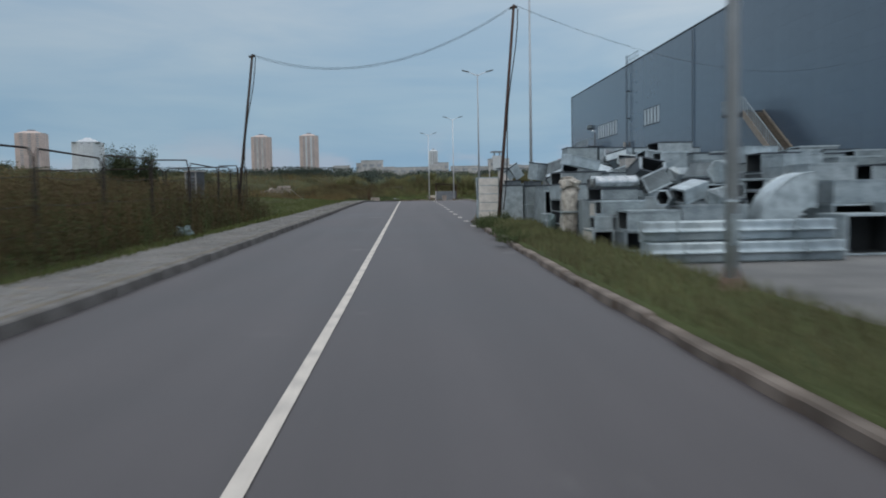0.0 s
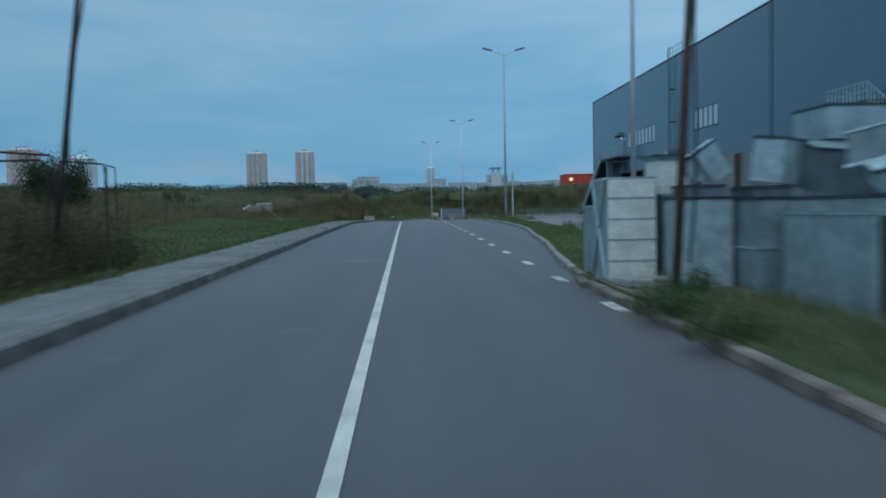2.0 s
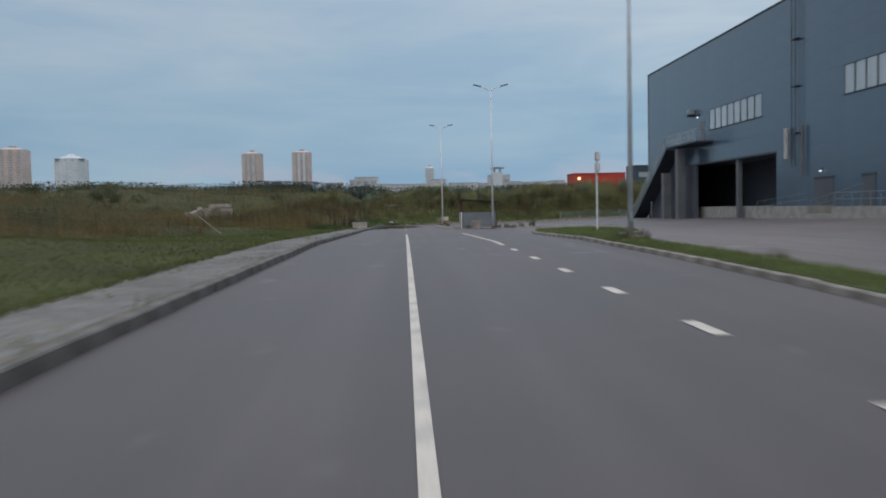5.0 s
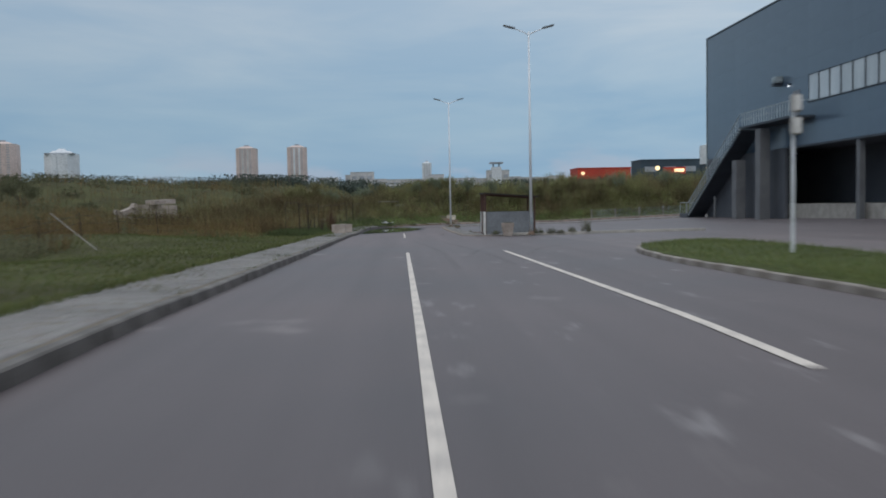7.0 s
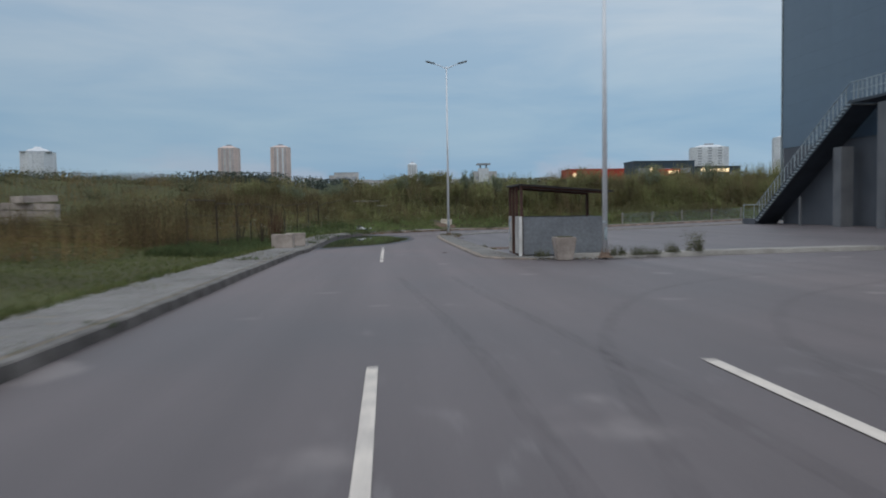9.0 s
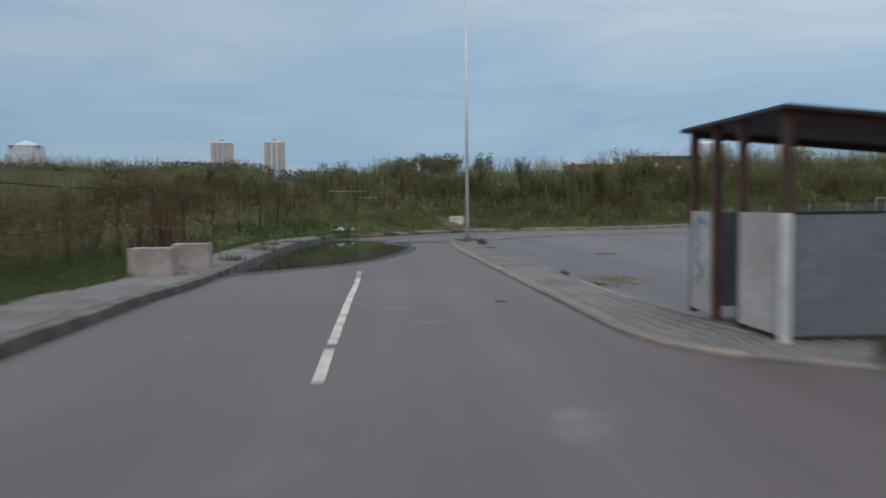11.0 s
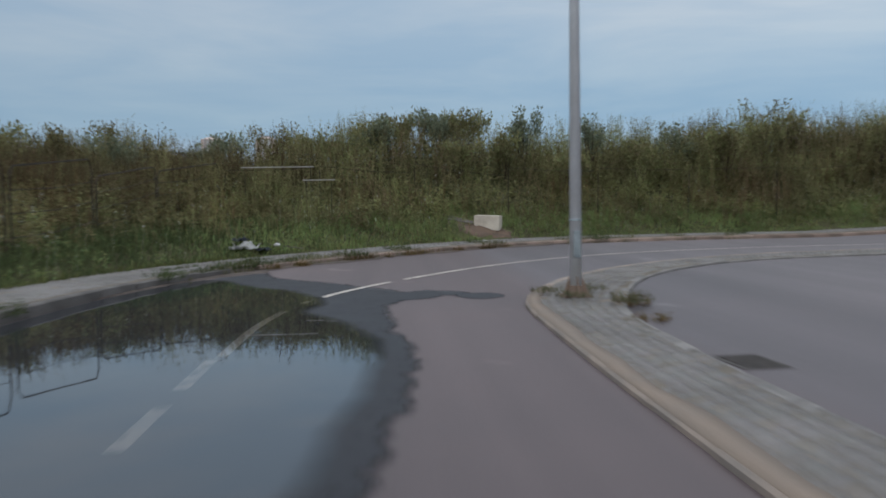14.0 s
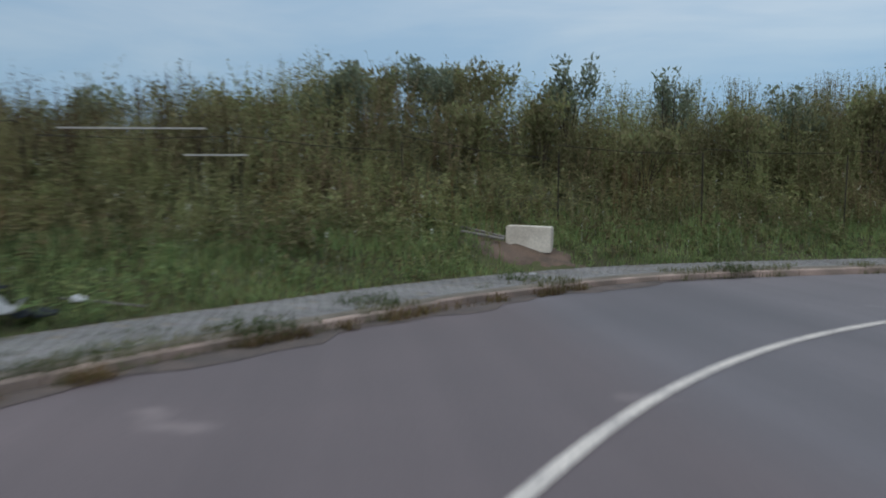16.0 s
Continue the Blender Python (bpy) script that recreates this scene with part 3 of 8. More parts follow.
def curve_through(pts, step=0.5):
    """Catmull-Rom points at even steps."""
    p = np.array(pts, dtype=float)
    p = np.vstack([2 * p[0] - p[1], p, 2 * p[-1] - p[-2]])
    out = []
    for i in range(1, len(p) - 2):
        n = max(2, int(np.linalg.norm(p[i + 1] - p[i]) * 4))
        for t in np.arange(n) / n:
            out.append(0.5 * (2 * p[i] + (p[i + 1] - p[i - 1]) * t + (2 * p[i - 1] - 5 * p[i] + 4 * p[i + 1] - p[i + 2]) * t * t + (3 * p[i] - p[i - 1] - 3 * p[i + 1] + p[i + 2]) * t ** 3))
    out.append(p[-2])
    out = np.array(out)
    s = np.r_[0, np.cumsum(np.linalg.norm(np.diff(out, axis=0), axis=1))]
    q = np.linspace(0, s[-1], max(2, int(round(s[-1] / step)) + 1))
    return np.stack([np.interp(q, s, out[:, 0]), np.interp(q, s, out[:, 1])], 1)


def offset(line, d):
    """The line moved d to its left."""
    t = np.gradient(line, axis=0)
    t /= np.linalg.norm(t, axis=1)[:, None]
    return line + d * np.stack([-t[:, 1], t[:, 0]], 1)


OUTER = curve_through([(-2.99, -60), (-2.99, 60), (-2.99, 118), (-2.97, 126), (-2.65, 131), (-1.75, 134.5), (-0.4, 137), (1.6, 139.4), (3.9, 141.8), (6.9, 143.8), (11, 144.7), (16, 144.9), (30, 145), (120, 145)])
CENTRE = curve_through([(0, 126), (0.1, 128.6), (0.55, 130.8), (1.65, 133.1), (3.55, 135.9), (5.7, 138.0), (8.1, 139.4), (10.6, 140.1), (14, 140.5), (30, 140.8), (60, 140.8)], 0.25)


def beyond(x, y):
    """Signed distance from the outer kerb line: positive on the field side."""
    x, y = np.asarray(x, dtype=float), np.asarray(y, dtype=float)
    line = OUTER[::2]
    best, sign = np.full(x.shape, 1e9), np.zeros(x.shape)
    for a, b in zip(line[:-1], line[1:]):
        d = b - a
        t = np.clip(((x - a[0]) * d[0] + (y - a[1]) * d[1]) / (d @ d), 0, 1)
        px, py = x - a[0] - t * d[0], y - a[1] - t * d[1]
        q = np.hypot(px, py)
        s = d[0] * py - d[1] * px
        k = q < best - 1e-9
        best, sign = np.where(k, q, best), np.where(k, s, sign)
    return np.where(sign >= 0, best, -best)


def land(x, y, d=None):
    """Height of the open ground: low under the paving, a field to the west, a bank to the north, rising far off."""
    x, y = np.asarray(x, dtype=float), np.asarray(y, dtype=float)
    d = beyond(x, y) if d is None else d
    north = smooth(122, 140, y + 0.35 * np.clip(x, -20, 0))
    bank = north * (2.5 * (0.55 + 0.45 * smooth(-7, 5, x)) * smooth(2.2, 9.5, d) + 0.34 * smooth(1.75, 2.9, d) + 3.2 * smooth(10, 42, d) * smooth(-5, -18, x)) + (1 - north) * (0.12 * smooth(2, 6, d) + 5.3 * smooth(8, 60, d))
    lumps = (0.22 * np.sin(x * 0.31 + 1.3 * np.sin(y * 0.17)) + 0.16 * np.sin(y * 0.43 + x * 0.11)) * smooth(3, 9, d)
    far = 0.027 * np.clip(np.hypot(x, y - 80) - 130, 0, None) * smooth(-40, 60, y)
    out = level(np.clip(x, -5, 30), y) + 0.13 + bank + lumps
    low = level(x, y) - 0.08
    return np.where(d > 0.8, out, low) + np.where(d > 0, far, 0)


# ---- ground ----
def grid_mesh(name, xs, ys, height, mat, keep=None):
    gx, gy = np.meshgrid(xs, ys)
    gz = height(gx, gy)
    v = np.stack([gx.ravel(), gy.ravel(), gz.ravel()], 1)
    nx = len(xs)
    i = (np.arange(len(ys) - 1)[:, None] * nx + np.arange(nx - 1)[None]).ravel()
    f = np.stack([i, i + 1, i + nx + 1, i + nx], 1)
    if keep is not None:
        k = keep(gx, gy)
        f = f[k.ravel()[f].any(axis=1)]
    ob = raw(name, v, f, mat)
    ob.data.shade_smooth()
    return ob


xs = np.r_[-2600, -1800, -1200, -800, -550, -400, -300, -220, -170, -130, np.arange(-105, -40, 6), np.arange(-40, -12, 1.0), np.arange(-12, 24, 0.5), np.arange(24, 50, 1.0), np.arange(50, 120, 8), 150, 220, 350, 600, 1000, 1700, 2600]
ys = np.r_[-1500, -800, -400, -200, -120, np.arange(-80, -20, 6), np.arange(-20, 122, 1.0), np.arange(122, 160, 0.5), np.arange(160, 175, 1.0), np.arange(175, 260, 5), 280, 320, 380, 460, 560, 700, 900, 1200, 1600, 2100, 2700]
ground = grid_mesh("ground", xs, ys, land, SOIL)
tagged(ground, "rough grassy ground rising into a weedy field and bank", "ground", kind="structure")

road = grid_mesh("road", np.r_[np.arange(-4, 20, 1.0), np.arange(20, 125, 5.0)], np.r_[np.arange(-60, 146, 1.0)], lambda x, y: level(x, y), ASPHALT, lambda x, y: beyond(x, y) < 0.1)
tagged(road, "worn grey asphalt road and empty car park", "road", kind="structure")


def ribbon(name, left, right, h, mat, depth=0.3, parent=None):
    """A raised slab between two lines of as many points, with side faces."""
    l_, r_ = np.asarray(left), np.asarray(right)
    k = len(l_)
    zl, zr = level(l_[:, 0], l_[:, 1]) + h, level(r_[:, 0], r_[:, 1]) + h
    v = np.vstack([np.c_[l_, zl], np.c_[r_, zr], np.c_[l_, zl - depth], np.c_[r_, zr - depth]])
    i = np.arange(k - 1)
    f = np.vstack([np.stack([i, i + k, i + k + 1, i + 1], 1), np.stack([i + 2 * k, i, i + 1, i + 2 * k + 1], 1), np.stack([i + k, i + 3 * k, i + 3 * k + 1, i + k + 1], 1),
                   [[0, 2 * k, 3 * k, k]], [[k - 1, 2 * k - 1, 4 * k - 1, 3 * k - 1]]])
    return raw(name, v, f, mat, parent)


def clip_line(line, y0=-1e9, x1=1e9):
    return line[(line[:, 1] >= y0) & (line[:, 0] <= x1)]


# west pavement: sand bed, then pavers on it further down
WALKLINE = clip_line(OUTER, -30, 60)
pavement = ribbon("pavement", offset(WALKLINE, 1.65), offset(WALKLINE, 0.1), 0.141, SAND)
tagged(pavement, "narrow concrete-paver pavement with sandy joints and weeds", "pavement", kind="structure")

# right-hand verge and the island at the car park entry
VERGE_L = curve_through([(2.95, -30), (2.95, 0), (2.95, 26), (3.1, 29.5), (3.45, 33), (3.85, 36.4), (4.3, 40), (4.75, 45), (5.3, 50.5), (5.62, 57), (5.72, 66), (5.74, 76), (5.9, 80.5), (6.35, 83.8), (7.3, 86.6), (9, 88.4)])
VERGE_R = curve_through([(4.6, -30), (4.6, 0), (4.7, 29), (6.4, 33), (6.85, 37), (6.8, 40), (6.75, 45), (6.7, 50.5), (6.7, 57), (6.75, 64), (6.95, 69), (7.3, 72.3), (8.6, 74.3), (9.7, 76.6), (10.5, 81), (10.9, 85), (10.8, 87.4), (10.3, 88.6)])
kq = 240
VERGE_L, VERGE_R = [np.stack([np.interp(np.linspace(0, 1, kq), np.linspace(0, 1, len(v_)), v_[:, j]) for j in (0, 1)], 1) for v_ in (VERGE_L, VERGE_R)]
verge = ribbon("verge", VERGE_L + [0.12, 0], VERGE_R, 0.13, TURF)
tagged(verge, "long grass verge and island beside the car park", "grass verge", kind="structure")

# paved median with a rounded nose, and the strip that the shelter stands on
MED_L = curve_through([(4.3, 102.75), (3.55, 103.45), (3.13, 104.2), (2.97, 105.4), (2.97, 107), (2.98, 110), (2.99, 115), (3.02, 120), (3.03, 124), (3.08, 127), (3.2, 129.4), (3.65, 131), (4.6, 132.9), (6.2, 134.9), (8.6, 136.7), (12, 137.8), (18, 138.2), (45, 138.4)])
MED_R = curve_through([(6.2, 102.6), (5.1, 103.9), (4.3, 105.2), (4.1, 107.3), (4.07, 112), (4.12, 116), (4.12, 120), (4.0, 123.4), (4.05, 126.4), (4.22, 128.4), (4.75, 130.2), (5.6, 132.2), (7.0, 134.2), (9.2, 135.9), (12.2, 136.7), (18, 137.2), (45, 137.4)])
MED_L, MED_R = [np.stack([np.interp(np.linspace(0, 1, kq), np.linspace(0, 1, len(v_)), v_[:, j]) for j in (0, 1)], 1) for v_ in (MED_L, MED_R)]
MEDH = 0.05
median = ribbon("pavement_median", MED_L + [0.05, 0], MED_R - [0.05, 0], MEDH - 0.004, SAND)
tagged(median, "paved traffic median with stained edges", "median", kind="structure")
mi_ = MED_L[(MED_L[:, 1] > 103.6) & (MED_L[:, 1] < 131.5)]
md_ = mi_ + [[0.2 + 0.1 * noise.noise(Vector((0, y * 0.7, 2.0))) + 0.06 * noise.noise(Vector((3.0, y * 2.3, 5.0))), 0] for x, y in mi_]
sand_drift = ribbon("sand_drift", mi_ + [0.02, 0], md_, MEDH + 0.008, DRIFT, 0.03)
tagged(sand_drift, "tan sand washed along the edge of the median", "sand", kind="structure")
STRIP = curve_through([(5.4, 102.9), (8.4, 103.0), (11, 103.8), (16.2, 104.8)])
strip = ribbon("pavement_strip", offset(STRIP, 1.1), STRIP, 0.13, CONCRETE)
tagged(strip, "low concrete kerb strip across the car park", "kerb strip", kind="structure")


def kerb_run(name, line, label, mat, high=0.15, n_limit=400, sink=None, wild=1.0):
    """Kerb stones a metre long, one mesh shared by all."""
    owner = thing(name, Matrix.Identity(4), label, "kerb")
    tagged(owner, kind="structure")
    me = bpy.data.meshes.new("kerb_stone")
    bm = boxed(-0.075, 0.075, -0.492, 0.492, -0.3, 0.0)
    bmesh.ops.bevel(bm, geom=[e for e in bm.edges if all(v.co.z > -0.01 for v in e.verts)], offset=0.018, segments=1, affect="EDGES")
    bm.to_mesh(me)
    bm.free()
    me.materials.append(mat)
    s = np.r_[0, np.cumsum(np.linalg.norm(np.diff(line, axis=0), axis=1))]
    rnd = random.Random(len(name))
    for q in np.arange(0.5, s[-1] - 0.4, 1.0)[:n_limit]:
        c = [np.interp(q, s, line[:, j]) for j in (0, 1)]
        a = [np.interp(q - 0.5, s, line[:, j]) for j in (0, 1)]
        b = [np.interp(q + 0.5, s, line[:, j]) for j in (0, 1)]
        za, zb = float(level(*a)), float(level(*b))
        ob = new("kerb_stone", me)
        ob.parent = owner
        if sink:
            za, zb = za - sink(q), zb - sink(q)
        ob.matrix_world = pose(c[0] + wild * rnd.uniform(-0.012, 0.012), c[1], (za + zb) / 2 + high + wild * rnd.uniform(-0.01, 0.008), math.degrees(math.atan2(zb - za, 1.0)), wild * rnd.uniform(-1.5, 1.5), math.degrees(math.atan2(b[1] - a[1], b[0] - a[0])) - 90)
    return owner


kerb_run("kerb_outer", offset(OUTER[(OUTER[:, 1] > -3) & (OUTER[:, 1] <= 136.0)], 0.075), "dark grey concrete kerb along the pavement", KERB_DARK, sink=lambda q: 0.03 * float(smooth(132, 139, q)))
kerb_run("kerb_bend", offset(OUTER[(OUTER[:, 1] >= 135.9) & (OUTER[:, 0] < 42)], 0.075), "reddish concrete kerb round the bend, sand-stained and tinted by headlamp glow", KERB_RED, 0.12)
kerb_run("kerb_verge_south", VERGE_L[(VERGE_L[:, 1] > -3) & (VERGE_L[:, 1] < 31)] + [0.075, 0], "low mud-stained concrete kerb along the grass verge", KERB_DIRTY, 0.095, wild=2.0)
kerb_run("kerb_verge", VERGE_L[VERGE_L[:, 1] > 30.5] + [0.075, 0], "grey concrete kerb round the grass verge", KERB_SOIL, 0.115, wild=1.2)
kerb_run("kerb_lot", VERGE_R[(VERGE_R[:, 1] > 37) & (VERGE_R[:, 1] < 88)] + [0.075, 0], "pale concrete kerb between verge and car park", KERB, 0.13)
kerb_run("kerb_median", MED_L[MED_L[:, 0] < 30] + [0.075, 0], "low stained concrete kerb round the median, warmed as by headlamps", KERB_STAIN_LIT, MEDH + 0.005, wild=0.5)
kerb_run("kerb_car_park", MED_R[MED_R[:, 0] < 30] - [0.075, 0], "low concrete kerb on the car park side of the median", PAVER_PIECE, MEDH - 0.004, wild=0.5)


# ---- road markings ----
def line_strip(name, line, width, mat, lift=0.008):
    a, b = offset(line, width / 2), offset(line, -width / 2)
    k = len(line)
    v = np.vstack([np.c_[a, level(a[:, 0], a[:, 1]) + lift], np.c_[b, level(b[:, 0], b[:, 1]) + lift]])
    i = np.arange(k - 1)
    ob = raw(name, v, np.stack([i, i + k, i + k + 1, i + 1], 1), mat)
    return tagged(ob, "painted white road line on asphalt", "road marking", kind="structure")


def straight(x0, y0, x1, y1):
    n = max(2, int(math.hypot(x1 - x0, y1 - y0)) + 1)
    return np.stack([np.linspace(x0, x1, n), np.linspace(y0, y1, n)], 1)


line_strip("centre_line", straight(0, -40, 0, 86.55), 0.1, PAINT)
prn = random.Random(4)
cuts = [105.12]
while cuts[-1] < 113.4:
    cuts.append(cuts[-1] + prn.uniform(0.7, 2.4))
for y0_, y1_ in [(102.9, 104.4), (104.72, 105.05)] + [(a, b - prn.uniform(0.02, 0.07)) for a, b in zip(cuts[:-1], cuts[1:])]:
    line_strip("centre_line_piece", straight(-0.02, y0_, -0.03, y1_), 0.1, PAINT)
for y0_, y1_ in ((114.26, 114.55), (114.62, 114.85), (114.95, 115.4), (122.0, 122.5), (123.8, 124.75), (125.25, 126.35)):
    line_strip("centre_line_worn_piece", straight(-0.04, y0_, -0.04, y1_), 0.11, PAINT_WORN)
csum = np.r_[0, np.cumsum(np.linalg.norm(np.diff(CENTRE, axis=0), axis=1))]
for s0, s1 in ((0.4, 3.6), (4.0, 4.5), (4.9, 7.3), (7.55, 70)):
    line_strip("centre_line_curve", CENTRE[(csum >= s0) & (csum <= s1)], 0.1, PAINT)
for k_ in range(-3, 9):
    y0_ = 36.3 + 3.5 * k_
    line_strip("lane_dash", straight(2.83 + 0.002 * k_, y0_, 2.83 + 0.002 * k_, y0_ + 0.9), 0.16, PAINT if k_ > -2 else PAINT_WORN)
line_strip("lane_line", straight(2.86, 67.4, 2.98, 86.5), 0.13, PAINT)

# ---- faint rubber marks where cars turn into the car park ----
RUBBER = material("tyre_rub", (0.05, 0.046, 0.047), (0.03, 0.028, 0.03), rough=0.7, scale=2.0, fine=40.0, bump=0.1)
rn_, rl_ = RUBBER.node_tree.nodes, RUBBER.node_tree.links
rmap, rnoise, rfade = rn_.new("ShaderNodeMapping"), rn_.new("ShaderNodeTexNoise"), rn_.new("ShaderNodeMapRange")
rmap.inputs["Scale"].default_value = (2.5, 0.5, 1.0)
rl_.new(rn_.new("ShaderNodeTexCoord").outputs["Object"], rmap.inputs[0])
rl_.new(rmap.outputs[0], rnoise.inputs["Vector"])
rfade.inputs["From Min"].default_value, rfade.inputs["From Max"].default_value, rfade.inputs["To Max"].default_value = 0.3, 0.8, 0.13
rl_.new(rnoise.outputs["Fac"], rfade.inputs[0])
rl_.new(rfade.outputs[0], rn_["Principled BSDF"].inputs["Alpha"])
for pts_ in ([(1.0, 78.5), (1.05, 83.5), (1.0, 87.5), (0.75, 91.5), (0.4, 97)], [(2.35, 79.5), (2.3, 84), (2.1, 88), (1.75, 92.5), (1.5, 97)], [(3.4, 84.0), (4.4, 88.0), (6.4, 91.5), (9.5, 94.0)], [(1.5, 83.0), (2.6, 88.5), (4.8, 93.2), (8.2, 96.2)]):
    tagged(line_strip("tyre_mark", curve_through(pts_, 0.4), 0.17, RUBBER, 0.004), "faint dark rubber mark on asphalt", "tyre mark")

# ---- the puddle in the bend ----
def sheet(name, pts, lift, mat, rag=0.0, rim=0.0):
    bm = bmesh.new()
    p = curve_through(list(pts) + [pts[0]], 0.1)[:-1]
    if rag:
        tq = np.roll(p, -1, 0) - np.roll(p, 1, 0)
        tq /= np.linalg.norm(tq, axis=1)[:, None]
        wob = np.array([noise.noise(Vector((x * 1.1, y * 1.1, 3.0))) + 0.6 * noise.noise(Vector((x * 3.3, y * 3.3, 7.0))) + 0.35 * noise.noise(Vector((x * 9.0, y * 9.0, 1.0))) for x, y in p])
        free = smooth(0.05, 0.5, -beyond(p[:, 0], p[:, 1]))
        p = p + np.stack([-tq[:, 1], tq[:, 0]], 1) * (rag * wob * free)[:, None]
    z = (0.07 - 0.003824 * (p[:, 1] - 120) if p[:, 1].min() > 114 else level(p[:, 0], p[:, 1])) + lift
    ring = [bm.verts.new((x, y, q)) for (x, y), q in zip(p, z)]
    f = bm.faces.new(ring)
    if f.normal.z < 0 or f.calc_area() < 0:
        f.normal_flip()
    bmesh.ops.recalc_face_normals(bm, faces=[f])
    if f.normal.z < 0:
        f.normal_flip()
    bmesh.ops.triangulate(bm, faces=[f])
    if rim:
        # a thin rim outside the outline, where the film dries out
        turn = 1.0 if np.sum(p[:, 0] * np.roll(p[:, 1], -1) - np.roll(p[:, 0], -1) * p[:, 1]) > 0 else -1.0
        out = p + np.stack([tq[:, 1], -tq[:, 0]], 1) * (turn * rim * free)[:, None]
        rest = [bm.verts.new((x, y, q - 0.001)) for (x, y), q in zip(out, z)]
        soak = bm.verts.layers.float.new("soak")
        ring = [v for v in bm.verts][:len(p)]
        rest = [v for v in bm.verts][len(p):]
        for v in ring:
            v[soak] = 1.0
        made = []
        for k in range(len(p)):
            j = (k + 1) % len(p)
            if free[k] + free[j] > 0.02:
                quad = (ring[k], ring[j], rest[j], rest[k])
                made.append(bm.faces.new(quad if turn < 0 else quad[::-1]))
        bm.normal_update()
    return part(name, bm, mat)


wet = sheet("damp_patch", [(-2.94, 114.2), (-2.35, 115.3), (-1.2, 116.7), (-0.1, 118.3), (0.6, 120.2), (1.02, 122.0), (1.38, 124.6), (1.5, 127), (1.42, 128.9), (1.5, 129.9), (1.72, 130.35), (2.0, 130.62), (2.2, 130.95), (2.52, 131.0), (2.5, 131.1), (2.1, 131.45), (1.78, 131.28), (1.3, 131.75), (0.5, 132.9), (-0.3, 133.9), (-0.75, 134.9), (-1.0, 135.6), (-1.75, 134.3), (-2.6, 131), (-2.94, 126), (-2.96, 120)], 0.0055, WET, 0.16, 0.24)
spot = sheet("damp_spot", [(2.45, 130.75), (2.6, 131.0), (2.9, 131.02), (3.1, 130.72), (2.95, 130.45), (2.68, 130.36)], 0.0055, WET, 0.05, 0.08)
tagged(spot, "dark damp spot on the asphalt", "damp asphalt", kind="structure")
tagged(wet, "dark damp asphalt round the puddle", "wet asphalt", kind="structure")
puddle = sheet("water_puddle", [(-2.93, 115.5), (-2.0, 116.6), (-0.9, 117.9), (-0.1, 119.3), (0.4, 121.0), (0.82, 122.8), (1.12, 125.2), (1.2, 127.2), (0.75, 128.6), (0.35, 129.4), (0.5, 130.4), (0.05, 131.6), (-0.75, 132.6), (-1.5, 133.9), (-1.95, 133.6), (-2.62, 130.8), (-2.93, 126), (-2.95, 120)], 0.013, WATER, 0.07, 0.22)
tagged(puddle, "still rain puddle reflecting weeds and sky", "puddle", kind="structure")

# ---- the warehouse ----
BX, BY0, BY1, BTOP, BBASE = 27.9, 20.0, 135.3, 16.45, 0.55
RY0, RY1, RTOP, RDEEP = 103.2, 134.6, 5.6, 5.0
WINDOWS = ((105.7, 116.7, 8.55, 10.38, 8), (87.65, 93.75, 8.5, 10.3, 5))

warehouse = thing("warehouse", pose(BX, BY0, BBASE), "long dark blue-grey metal-clad warehouse with an open loading bay", "warehouse")
W0 = Matrix.Translation((-BX, -BY0, -BBASE))


def wpart(name, bm, mat, label="", parent=None):
    """A part of the warehouse given in world coordinates."""
    bmesh.ops.transform(bm, matrix=W0, verts=bm.verts)
    return part(name, bm, mat, parent or warehouse, label)


for ext in ((BX + 0.12, 78, BY0, RY0, BBASE - 0.9, BTOP - 0.25), (BX + 0.12, 78, RY0 + 0.002, BY1 - 0.12, RTOP, BTOP - 0.252),
            (BX + RDEEP, 78, RY0 + 0.002, BY1 - 0.12, BBASE - 0.9, RTOP - 0.002), (BX + 0.12, BX + RDEEP - 0.002, RY1, BY1 - 0.12, BBASE - 0.9, RTOP - 0.002)):
    wpart("core_wall", boxed(*ext), DARKWALL, "dark inner wall behind the loading bay")
cap = bmesh.new()
box(cap, BX - 0.06, 78, BY0 - 0.06, BY1 + 0.06, BTOP - 0.02, BTOP + 0.1)
wpart("roof", cap, TRIM)
for y_, x_, w_, d_ in ((BY1 - 0.05, BX - 0.05, 0.12, 0.12),):
    wpart("corner_trim", boxed(x_, x_ + w_, y_, y_ + d_, BBASE, BTOP - 0.03), GALV_DULL, "pale corner flashing")

zrows = [BBASE, 1.85, 3.1, 4.35, 5.6, 7.05, 8.5, 9.4, 10.34, 11.57, 12.8, 14.03, 15.26, BTOP - 0.03]
ybreaks = [135.22, 129, 123, 119.7, 116.7, 111.2, 105.7, 103.2, 99.9, 93.75, 87.65, 83, 77.2, 71.5, 66, 60, 54, 48, 42, 36, 30, 25, BY0]


def opening(y, z):
    if RY0 < y < RY1 + 0.6 and z < RTOP:
        return True
    return any(a < y < b and 8.5 < z < 10.34 for a, b, *_ in WINDOWS)


